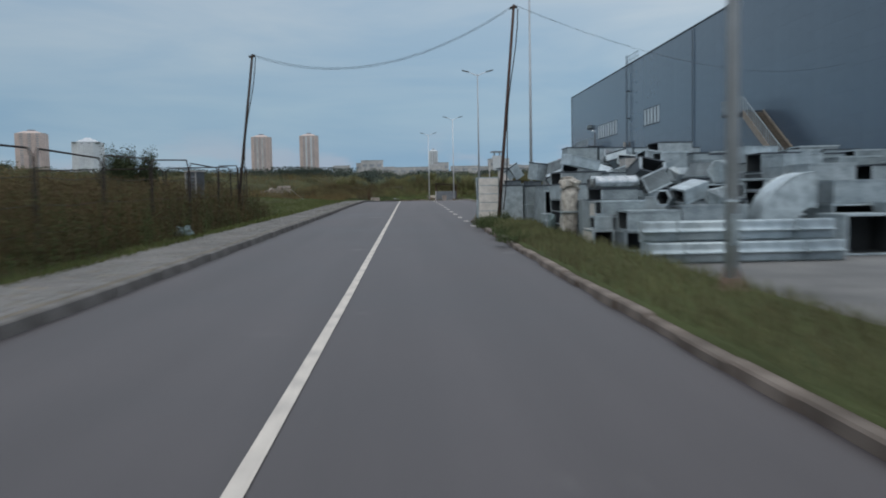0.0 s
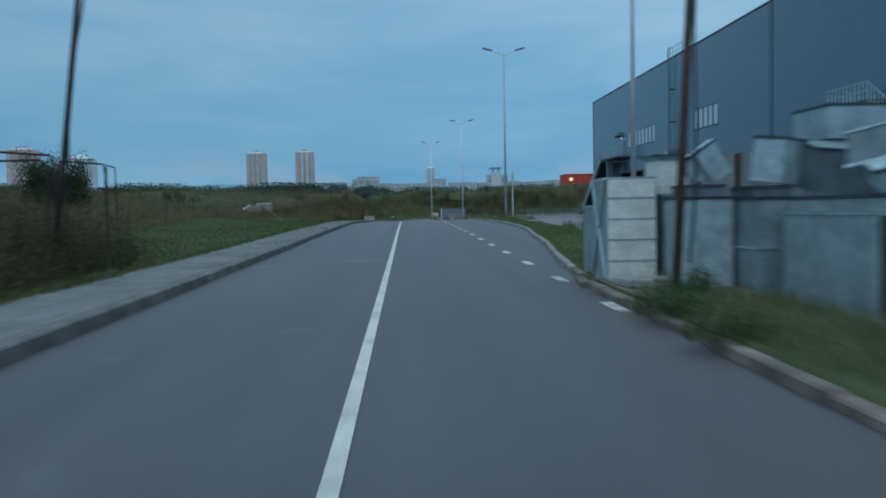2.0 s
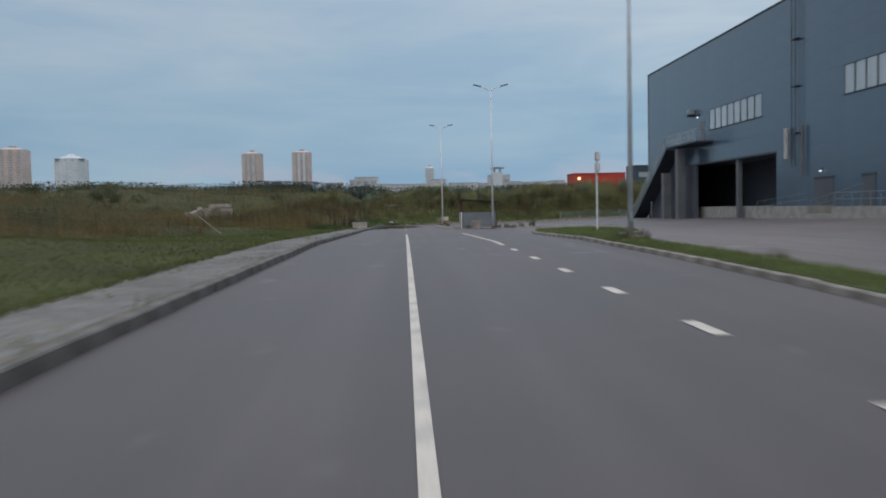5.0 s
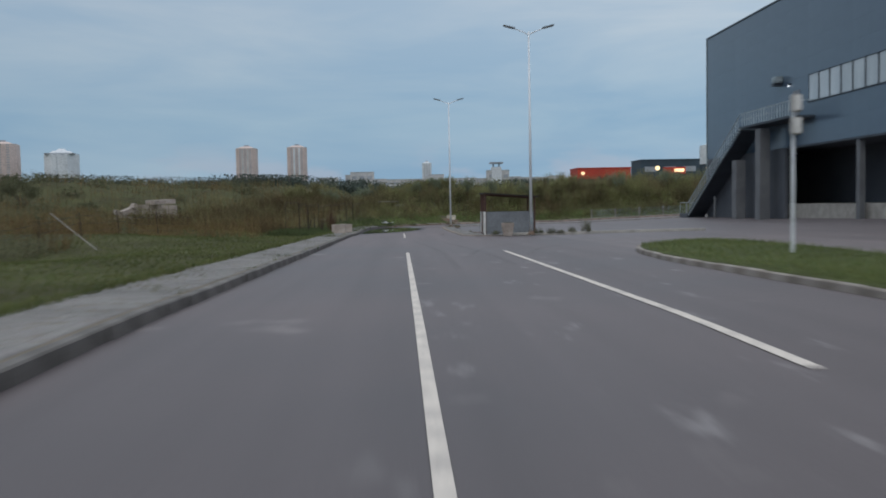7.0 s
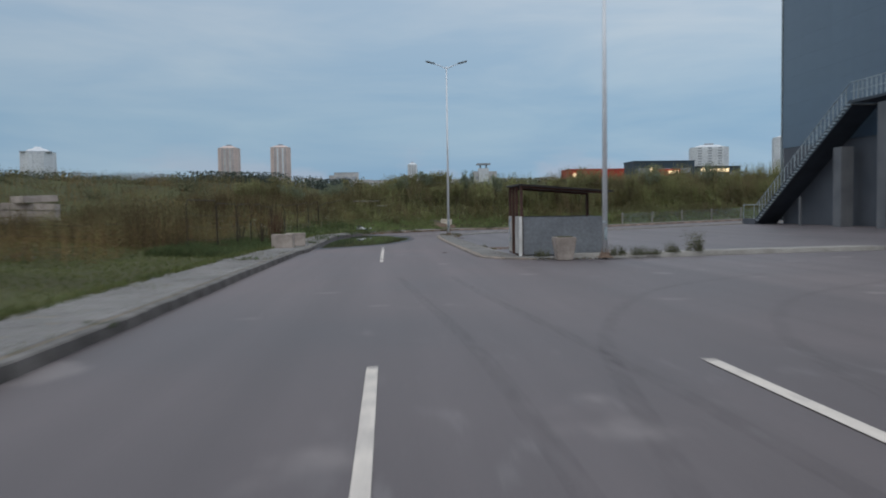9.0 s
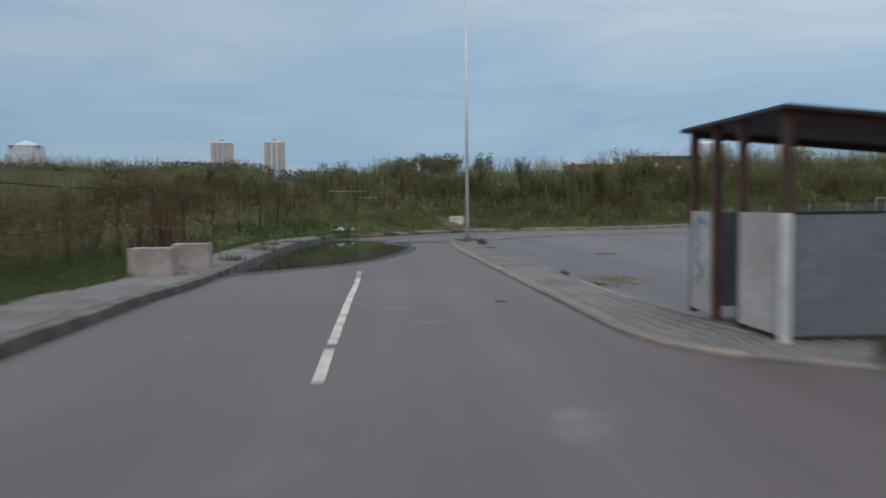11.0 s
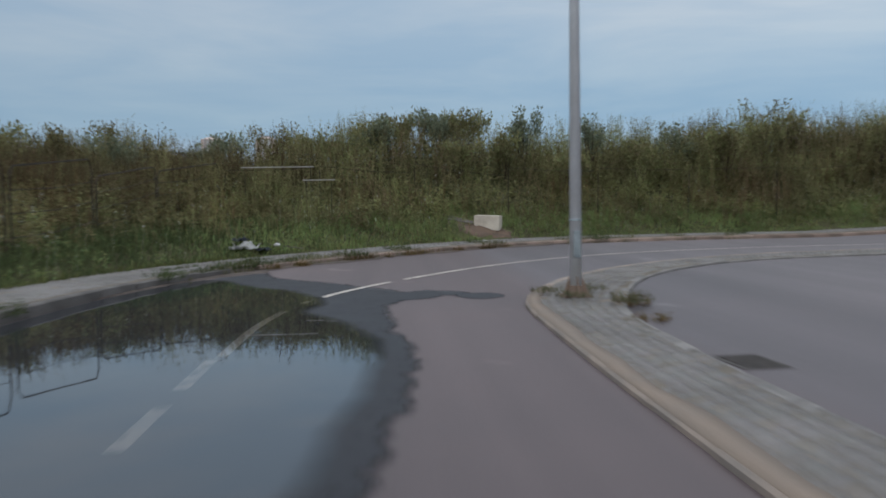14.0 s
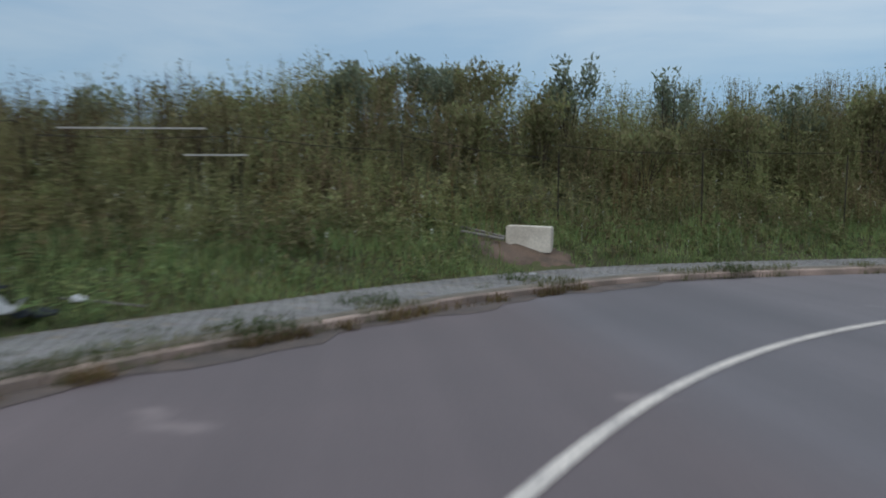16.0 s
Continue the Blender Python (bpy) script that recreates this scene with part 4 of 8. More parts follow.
panel_meshes = {}
for yb, ya in zip(ybreaks[:-1], ybreaks[1:]):
    for za, zb in zip(zrows[:-1], zrows[1:]):
        if opening((ya + yb) / 2, (za + zb) / 2):
            continue
        key = (round(yb - ya, 2), round(zb - za, 2))
        if key not in panel_meshes:
            bm = boxed(0, 0.11, 0.0015, key[0] - 0.0015, 0.001, key[1] - 0.001)
            bmesh.ops.bevel(bm, geom=[e for e in bm.edges if all(v.co.x < 0.01 for v in e.verts)], offset=0.002, segments=1, affect="EDGES")
            me = bpy.data.meshes.new("facade_panel")
            bm.to_mesh(me)
            bm.free()
            me.materials.append(PANEL)
            panel_meshes[key] = me
        ob = new("facade_panel", panel_meshes[key])
        ob.parent = warehouse
        ob.location = (0, ya - BY0, za - BBASE)
# the north gable
for i_ in range(8):
    for za, zb in zip(zrows[:-1], zrows[1:]):
        bm = boxed(BX + 0.12 + 6 * i_, BX + 6.1 + 6 * i_, BY1 - 0.12, BY1 - 0.01, za + 0.006, zb - 0.006)
        wpart("gable_panel", bm, PANEL)
# window bands: frame, panes and mullions
for a, b, z0_, z1_, n_ in WINDOWS:
    win = wpart("window", boxed(BX + 0.1, BX + 0.14, a, b, 8.5, 10.34), TRIM, "ribbon window with pale panes")
    w_ = (b - a) / n_
    for j in range(n_):
        wpart("pane", boxed(BX + 0.045, BX + 0.085, a + j * w_ + 0.04, a + (j + 1) * w_ - 0.04, 8.54, 10.3), GLASSPANE, parent=win)
        wpart("mullion", boxed(BX - 0.01, BX + 0.08, a + j * w_ - 0.038, a + j * w_ + 0.038, 8.5, 10.34), TRIM, parent=win)
    wpart("window_sill", boxed(BX - 0.07, BX + 0.1, a - 0.05, b + 0.05, 8.44, 8.497), TRIM, parent=win)
# soffit and lintel of the loading bay, its plinth and columns
wpart("lintel", boxed(BX - 0.03, BX + 0.3, RY0, RY1, RTOP - 0.14, RTOP - 0.004), TRIM)
wpart("bay_plinth", boxed(BX + 0.6, BX + RDEEP - 0.01, RY0 + 0.01, 128.5, BBASE - 0.9, 1.5), CONCRETE, "pale concrete loading plinth")
for y_ in (110.6,):
    wpart("bay_column", boxed(BX + 0.05, BX + 0.4, y_ - 0.2, y_ + 0.2, BBASE - 0.9, RTOP - 0.15), GREYCOL)
for y_, z1_ in ((121.2, 7.1), (125.5, 5.0)):
    wpart("stair_column", boxed(26.35, 27.1, y_ - 0.42, y_ + 0.42, BBASE - 0.9, z1_), GREYCOL)
wpart("stair_column", tubes(((26.7, 130.4, -0.3), (26.7, 130.4, 2.2), 0.09)), GREYCOL)


def outside_stair(ytop, ylow, zlow, ztop, yland, label, mat=None):
    """Steel stair along the facade: landing, stepped flight, balustrade."""
    st = part("outside_stair", bmesh.new(), GALV_DULL, warehouse, label)
    x0, x1 = 26.2, BX - 0.02
    bm = bmesh.new()
    box(bm, x0, x1, min(ytop, yland), max(ytop, yland), ztop - 0.16, ztop)
    wpart("landing", bm, TRIM, parent=st)
    n = int(round((ztop - zlow) / 0.175))
    run = (ylow - ytop) / n
    for i in range(n):
        ya_, yb_ = ytop + run * i, ytop + run * (i + 1)
        wpart("tread", boxed(x0 + 0.07, x1 - 0.13, min(ya_, yb_), max(ya_, yb_) + 0.02, ztop - 0.175 * (i + 1) - 0.05, ztop - 0.175 * (i + 1)), mat or CONCRETE, parent=st)
        wpart("step_edge", boxed(x0 - 0.012, x0 + 0.055, min(ya_, yb_) - 0.02, max(ya_, yb_) + 0.02, ztop - 0.175 * (i + 1) - 0.09, ztop - 0.175 * (i + 1) + 0.004), mat or GALV, parent=st)
    slope = (zlow - ztop) / (ylow - ytop)
    for xs_ in (x0, x1 - 0.12):
        sb = bmesh.new()
        vs = [sb.verts.new((xs_ + dx, y_, z_ + dz)) for dx in (0, 0.06) for y_, z_ in ((ytop, ztop), (ylow, zlow)) for dz in (-0.6 if mat else -0.2, 0.05)]
        for q in ((0, 1, 3, 2), (4, 6, 7, 5), (0, 4, 5, 1), (2, 3, 7, 6), (1, 5, 7, 3), (0, 2, 6, 4)):
            sb.faces.new([vs[i] for i in q])
        bmesh.ops.recalc_face_normals(sb, faces=sb.faces)
        wpart("stringer", sb, mat or TRIM, "tan stringer" if mat else "dark stringer", parent=st)
    sf = bmesh.new()
    vs = [sf.verts.new((x_, y_, z_ + dz)) for x_ in (x0 + 0.065, x1 - 0.125) for y_, z_ in ((ytop, ztop), (ylow, zlow)) for dz in ((-0.31, -0.24) if mat else (-0.34, -0.26))]
    for q in ((0, 1, 3, 2), (4, 6, 7, 5), (0, 4, 5, 1), (2, 3, 7, 6), (1, 5, 7, 3), (0, 2, 6, 4)):
        sf.faces.new([vs[i] for i in q])
    bmesh.ops.recalc_face_normals(sf, faces=sf.faces)
    wpart("soffit", sf, mat or TRIM, parent=st)
    rails = bmesh.new()
    tube(rails, (x0 + 0.03, yland, ztop + 1.0), (x0 + 0.03, ytop, ztop + 1.0), 0.03, n=6)
    tube(rails, (x0 + 0.03, ytop, ztop + 1.0), (x0 + 0.03, ylow, zlow + 1.0), 0.03, n=6)
    tube(rails, (x0 + 0.03, yland, ztop + 0.5), (x0 + 0.03, ytop, ztop + 0.5), 0.02, n=6)
    tube(rails, (x0 + 0.03, yland, ztop + 1.0), (x1, yland, ztop + 1.0), 0.03, n=6)
    wpart("handrail", rails, GALV, parent=st)
    for y_ in np.arange(min(yland, ytop), max(yland, ytop) + 0.1, 0.42):
        wpart("baluster", tubes(((x0 + 0.03, y_, ztop - 0.1), (x0 + 0.03, y_, ztop + 1.0), 0.034), n=6), GALV, parent=st)
    for k in np.arange(1, 26):
        y_ = ytop + (ylow - ytop) * k / 26
        z_ = ztop + slope * (y_ - ytop)
        wpart("baluster", tubes(((x0 + 0.03, y_, z_ - 0.1), (x0 + 0.03, y_, z_ + 1.0), 0.034), n=6), GALV, parent=st)
    return st


outside_stair(124.0, 135.6, 0.75, 7.5, 115.7, "steel outside stair with a railed landing")
outside_stair(61.5, 52.0, 1.0, 7.1, 66.0, "outside stair with tan boarded flight and railed landing", TANBOARD)
# dark wall panels that close the space under the north flight
dk = bmesh.new()
box(dk, BX - 0.2, BX + 0.05, 119.7, RY1, 0.0, 5.5)
wpart("under_stair_wall", dk, DARKWALL)
# low steps at the foot of the north stair
foot = bmesh.new()
box(foot, 26.1, 27.8, 135.6, 137.6, -0.1, 0.72)
wpart("stair_foot", foot, DARKWALL)
wpart("stair_foot_rail", tubes(((26.1, 135.7, 0.7), (26.1, 135.7, 1.7), 0.025), ((26.1, 137.4, 0.7), (26.1, 137.4, 1.7), 0.025), ((26.1, 135.7, 1.7), (26.1, 137.4, 1.7), 0.025), ((26.1, 137.4, 1.7), (27.7, 137.4, 1.7), 0.025), n=6), GALV)
# roof ladder with its cage and guard rail, pipes, lamps
lad = wpart("roof_ladder", tubes(((BX - 0.3, 99.6, 4.3), (BX - 0.3, 99.6, BTOP + 1.1), 0.03), ((BX - 0.3, 100.2, 4.3), (BX - 0.3, 100.2, BTOP + 1.1), 0.03), n=6), TRIM, "dark steel roof ladder")
rg = bmesh.new()
for z_ in np.arange(4.5, BTOP + 1, 0.3):
    tube(rg, (BX - 0.3, 99.6, z_), (BX - 0.3, 100.2, z_), 0.014, n=5)
wpart("rung", rg, TRIM, parent=lad)
for z_ in np.arange(6.6, BTOP, 3.3):
    wpart("ladder_bracket", boxed(BX - 0.34, BX, 99.5, 100.3, z_, z_ + 0.08), TRIM, parent=lad)
gr = bmesh.new()
for y_ in np.arange(96.6, 102.1, 0.9):
    tube(gr, (BX + 0.2, y_, BTOP + 0.05), (BX + 0.2, y_, BTOP + 1.15), 0.025, n=5)
    tube(gr, (BX + 2.0, y_, BTOP + 0.05), (BX + 2.0, y_, BTOP + 1.15), 0.025, n=5)
tube(gr, (BX + 0.2, 96.6, BTOP + 1.15), (BX + 0.2, 102, BTOP + 1.15), 0.025, n=5)
tube(gr, (BX + 0.2, 96.6, BTOP + 0.6), (BX + 0.2, 102, BTOP + 0.6), 0.02, n=5)
wpart("roof_guard_rail", gr, TRIM)
wpart("vent_pipe", tubes(((BX - 0.25, 101.1, 4.9), (BX - 0.25, 101.1, 7.1), 0.16), n=10), SHEETPALE, "pale vertical pipe")
wpart("vent_pipe", tubes(((BX - 0.22, 98.8, 3.6), (BX - 0.22, 98.8, 7.1), 0.1), n=10), GREYCOL)
wpart("downpipe", tubes(((BX - 0.12, 77.2, 0.6), (BX - 0.12, 77.2, BTOP - 0.1), 0.06), n=8), PANEL)
ac = wpart("air_unit", boxed(BX - 0.6, BX - 0.02, 120.35, 121.05, 10.35, 10.82, bevel=0.05), GALV_DULL, "pale wall-mounted air unit")
wpart("unit_bracket", boxed(BX - 0.6, BX - 0.01, 120.5, 121.0, 10.15, 10.345), TRIM, parent=ac)
for y_, z_ in ((119.3, 9.95), (96.45, 3.8), (85.3, 3.78), (82.7, 3.8), (80.05, 3.8)):
    wl_ = wpart("wall_lamp", boxed(BX - 0.16, BX - 0.002, y_ - 0.1, y_ + 0.1, z_ + 0.13, z_ + 0.2), TRIM)
    bm = bmesh.new()
    bmesh.ops.create_uvsphere(bm, u_segments=12, v_segments=8, radius=0.065, matrix=Matrix.Translation((BX - 0.14, y_, z_)))
    wpart("lamp_globe", bm, WHITEGLOW, "lit white globe lamp", parent=wl_)
# doors and the glazed entry band, ramps and rails in front of them
wpart("service_door", boxed(BX - 0.03, BX + 0.02, 117.9, 118.9, 7.5, 9.5), SHEETGREY, "grey metal door on the landing")
for ya_, yb_ in ((95.0, 97.4), (90.2, 91.6)):
    dr = wpart("entry_door", boxed(BX - 0.04, BX + 0.01, ya_, yb_, BBASE + 0.85, 3.3), DARKWALL, "dark metal door")
    wpart("door_frame", boxed(BX - 0.06, BX - 0.002, ya_ - 0.1, yb_ + 0.1, 3.302, 3.42), TRIM, parent=dr)
ent = wpart("entry_glazing", boxed(BX - 0.03, BX - 0.002, 78.2, 86.4, BBASE + 0.9, 3.35), TRIM, "dark framed entry glazing")
for j in range(6):
    wpart("entry_pane", boxed(BX - 0.06, BX - 0.032, 78.3 + 1.36 * j, 79.5 + 1.36 * j, 2.15, 3.25), DARKPANE, parent=ent)


lit_ = wpart("lobby_door", boxed(BX - 0.04, BX - 0.002, 75.9, 77.6, BBASE + 0.6, 3.5), TRIM, "dark framed lobby door with lit panes")
for y_ in (76.1, 76.85):
    wpart("lit_pane", boxed(BX - 0.06, BX - 0.042, y_, y_ + 0.6, 2.75, 3.25), WHITEGLOW, "lit white pane", parent=lit_)


def ramp_wall(y0_, y1_, z1_):
    wpart("ramp_wall", boxed(26.2, BX - 0.01, y0_, y1_, -0.2, z1_), CONCRETE, "pale concrete loading ramp wall")


ramp_wall(95.1, 100.2, 1.48)
ramp_wall(84.3, 92.1, 1.42)
ramp_wall(92.1, 95.1, 0.95)
ramp_wall(76.0, 84.3, 1.1)
ramp_wall(100.2, 103.1, 0.85)
for ya_, yb_, za_, zb_ in ((95.3, 103.0, 1.48, 1.0), (86.0, 92.0, 1.42, 1.42), (88.8, 94.8, 1.9, 1.0), (76.2, 84.0, 1.1, 1.1)):
    rb = bmesh.new()
    for k in range(7):
        t = k / 6
        y_, z_ = ya_ + (yb_ - ya_) * t, za_ + (zb_ - za_) * t
        tube(rb, (26.3, y_, z_ - 0.6), (26.3, y_, z_ + 0.85), 0.015, n=5)
    for h_ in (0.85, 0.45):
        tube(rb, (26.3, ya_, za_ + h_), (26.3, yb_, zb_ + h_), 0.015, n=5)
    wpart("ramp_rail", rb, GALV_OLD)


# ---- street lamps ----
def street_lamp(x, y, h, double=True, yaw=0, base=0.12):
    z = float(level(x, y)) + (base if y < 100 else 0.06)
    ob = thing("street_lamp", pose(x, y, z, 0, 0, yaw), "tall tapered steel street lamp with two flat lamp heads" if double else "tall tapered steel street lamp", "street lamp", "lamps along the road")
    bm = bmesh.new()
    tube(bm, (0, 0, -0.3), (0, 0, h), 0.081, 0.04, n=16)
    part("pole", bm, POLE if y > 100 else POLE_BACKLIT, ob, smooth=True)
    part("collar", tubes(((0, 0, 0.98), (0, 0, 1.005), 0.087), n=16), GALV, ob)
    fl = boxed(-0.19, 0.19, -0.19, 0.19, -0.02, 0.02, bevel=0.01)
    part("base_plate", fl, RUST_GLOW, ob, "rusty base plate")
    # added sleeve; headlamp glow on the pole's foot is painted into its tan
    part("glow_sleeve", tubes(((0, 0, 0.02), (0, 0, 0.14), 0.098, 0.092), n=16), RUST_GLOW, ob, "added foot sleeve, rusty and tinted tan as by headlamps")
    for a in range(4):
        g_ = bmesh.new()
        c_, s_ = math.cos(a * math.pi / 2), math.sin(a * math.pi / 2)
        vs = [g_.verts.new((c_ * r - s_ * t, s_ * r + c_ * t, zz)) for t in (-0.008, 0.008) for r, zz in ((0.08, 0.02), (0.175, 0.02), (0.08, 0.26))]
        g_.faces.new(vs[:3])
        g_.faces.new(vs[3:][::-1])
        for i in range(3):
            j = (i + 1) % 3
            g_.faces.new((vs[i], vs[i + 3], vs[j + 3], vs[j]))
        part("gusset", g_, RUST_GLOW, ob)
    part("hatch", boxed(-0.045, 0.045, -0.092, -0.07, 0.5, 0.85, bevel=0.004), GALV_DULL, ob, "small hatch cover")
    for sx in ((-1, 1) if double else (1,)):
        arm = part("arm", tubes(((0, 0, h - 0.15), (sx * 0.35, 0, h + 0.02), 0.03), ((sx * 0.35, 0, h + 0.02), (sx * 0.75, 0, h + 0.16), 0.026), n=6), POLE, ob)
        hd = boxed(-0.3, 0.3, -0.11, 0.11, -0.035, 0.035, bevel=0.02)
        bmesh.ops.transform(hd, matrix=pose(sx * 0.98, 0, h + 0.24, 0, -sx * 14, 0), verts=hd.verts)
        head = part("lamp_head", hd, LAMPGREY, ob)
        gl_ = boxed(-0.22, 0.22, -0.08, 0.08, -0.045, -0.033)
        bmesh.ops.transform(gl_, matrix=pose(sx * 0.98, 0, h + 0.24, 0, -sx * 14, 0), verts=gl_.verts)
        part("lens", gl_, GLASSPANE, head)
    return ob


for x_, y_, h_ in ((4.35, 8.9, 10.2), (6.6, 38.8, 10.2), (6.46, 66.3, 10.05), (6.36, 102.46, 10.1), (3.95, 129.9, 10.35)):
    street_lamp(x_, y_, h_)
pm = thing("camera_mast", pose(8.62, 79.5, float(level(8.62, 79.5)) + 0.02), "slim grey mast with pale equipment cabinets", "mast")
part("pole", tubes(((0, 0, -0.3), (0, 0, 3.65), 0.04), n=10), POLE, pm)
for z_ in (2.75, 3.25):
    cb = part("cabinet", boxed(-0.1, 0.1, -0.22, -0.04, z_, z_ + 0.38, bevel=0.02), SHEETPALE, pm, "pale equipment cabinet")
    part("cabinet_door", boxed(-0.08, 0.08, -0.232, -0.222, z_ + 0.03, z_ + 0.35), WHITEPAINT, cb)


# ---- wooden poles and the wires between them ----
def wooden_pole(base, top, label, mat=None):
    ob = thing("wooden_pole", pose(*base), label, "utility pole", "leaning poles")
    d = Vector(top) - Vector(base)
    part("post", tube(bmesh.new(), -0.07 * d, d, 0.058, 0.045, n=10), mat or WOOD, ob, smooth=True)
    part("insulator", tubes((d * 0.985 + Vector((-0.12, 0, 0)), d * 0.985 + Vector((0.12, 0, 0.05)), 0.045), n=8), BLACKPIPE, ob)
    cb = bmesh.new()
    pts = [d * t + Vector((0.1 + 0.06 * math.sin(9 * t), -0.08, 0)) for t in np.linspace(0.05, 0.98, 12)]
    chain(cb, pts, 0.018, 5)
    part("hanging_cable", cb, CABLE, ob)
    return ob


LP, RP = (-4.93, 31.0, 6.55), (4.4, 27.6, 7.5)
wooden_pole((-5.72, 31, float(level(-5.7, 31)) + 0.1), LP, "leaning dark wooden pole wound with cables")
wooden_pole((3.68, 26.6, float(level(3.7, 26.6)) + 0.12), RP, "leaning wooden pole beside the scrap ducts, reddened as by headlamps", WOOD_HEADLIT)


def wire(a, b, sag, label="thin sagging black cable"):
    a, b = Vector(a), Vector(b)
    pts = [a.lerp(b, t) - Vector((0, 0, 4 * sag * t * (1 - t))) for t in np.linspace(0, 1, 22)]
    ob = part("overhead_cable", chain(bmesh.new(), pts, 0.007, 5), CABLE)
    return tagged(ob, label, "cable")


wire(LP, RP, 1.15)
wire(Vector(LP) + Vector((0.05, 0, -0.08)), Vector(RP) + Vector((0, 0, -0.05)), 1.13)
wire(RP, (27.85, 50.0, 8.8), 1.2)


# ---- waiting shelter by the median ----
SX, SY = 4.17, 103.95
shelter = thing("waiting_shelter", pose(SX, SY, float(level(5, 105)) + 0.06), "small rusty waiting shelter with low grey panels and a flat roof", "shelter")
SW, SD = 2.65, 2.3


def roofz(x):
    return 2.13 - 0.08 * x


for x_, y_ in ((0.04, 0.04), (SW - 0.04, 0.04), (0.04, SD - 0.04), (SW - 0.04, SD - 0.04), (0.04, 0.95), (0.04, 1.6)):
    part("post", boxed(x_ - 0.04, x_ + 0.04, y_ - 0.04, y_ + 0.04, 0, roofz(x_)), RUST, shelter, "brown rusty steel post")
part("corner_post", boxed(-0.05, 0.04, -0.075, -0.005, 0, 1.2), WHITEPAINT, shelter, "white painted corner post")
part("south_panel", boxed(0.09, SW - 0.09, 0.02, 0.05, 0.05, 1.18), SHEETGREY, shelter, "grey sheet panel")
part("east_panel", boxed(SW - 0.05, SW - 0.02, 0.1, SD - 0.1, 0.05, 1.18), SHEETGREY, shelter, "grey sheet panel")
part("north_panel", boxed(0.09, SW - 0.09, SD - 0.05, SD - 0.02, 0.05, 1.18), SHEETGREY, shelter)
for ya_, yb_ in ((0.1, 0.9), (1.66, SD - 0.1)):
    fp = part("road_panel", boxed(-0.02, 0.02, ya_, yb_, 0.06, 1.2), SHEETPALE, shelter, "pale sheet panel with blue spray paint")
    if ya_ > 1:
        gf = bmesh.new()
        pts_ = [(0.12, 1.05), (0.3, 1.12), (0.42, 0.95), (0.3, 0.82), (0.42, 0.66), (0.2, 0.5), (0.38, 0.38)]
        for (a, b), (c, d) in zip(pts_[:-1], pts_[1:]):
            tube(gf, (-0.021, ya_ + a, b), (-0.021, ya_ + c, d), 0.035, n=6)
        bmesh.ops.scale(gf, vec=(0.06, 1, 1), space=Matrix.Translation((0.021, 0, 0)), verts=gf.verts)
        part("spray_mark", gf, GRAFFITI, fp)
rf = boxed(-0.06, SW + 0.2, -0.12, SD + 0.2, 0, 0.045, bevel=0.01)
bmesh.ops.transform(rf, matrix=pose(0, 0, 2.14, 0, 4.6, 0), verts=rf.verts)
part("roof", rf, ROOFDARK, shelter, "dark sheet flat roof")
for y_ in (0.04, SD - 0.04):
    bb = boxed(0.0, SW, y_ - 0.03, y_ + 0.03, -0.07, -0.005)
    bmesh.ops.transform(bb, matrix=pose(0, 0, 2.14, 0, 4.6, 0), verts=bb.verts)
    part("roof_beam", bb, RUST, shelter)
part("bench", boxed(SW - 0.55, SW - 0.1, 0.15, SD - 0.15, 0.4, 0.45, bevel=0.01), WOOD, shelter, "dark wooden bench")
part("bench_support", boxed(SW - 0.5, SW - 0.42, 0.2, 0.3, 0, 0.4), RUST, shelter)
part("bench_support", boxed(SW - 0.5, SW - 0.42, SD - 0.3, SD - 0.2, 0, 0.4), RUST, shelter)

# tapered concrete planter in front of it
pl = thing("concrete_planter", pose(5.15, 102.35, float(level(5, 102.4))), "weathered tapered concrete planter beside the shelter", "planter")
bm = bmesh.new()
bmesh.ops.create_cone(bm, cap_ends=True, segments=4, radius1=0.3, radius2=0.44, depth=0.66, matrix=pose(0, 0, 0.33, 0, 0, 45))
bmesh.ops.bevel(bm, geom=bm.edges[:], offset=0.03, segments=2, affect="EDGES")
part("body", bm, BLOCKCON, pl)
part("soil", boxed(-0.22, 0.22, -0.22, 0.22, 0.64, 0.675), SOIL, pl)


# ---- concrete blocks ----
def concrete_block(m, w, d, h, label, mat=None):
    bm = boxed(-w / 2, w / 2, -d / 2, d / 2, 0, h, bevel=0.012)
    rnd = random.Random(int(w * 1000 + h * 100))
    for v in bm.verts:
        v.co += Vector((rnd.uniform(-1, 1), rnd.uniform(-1, 1), rnd.uniform(-1, 1))) * 0.006
    ob = part("concrete_block", bm, mat or BLOCKCON)
    ob.matrix_world = m
    return tagged(ob, label, "concrete block", "foundation blocks")


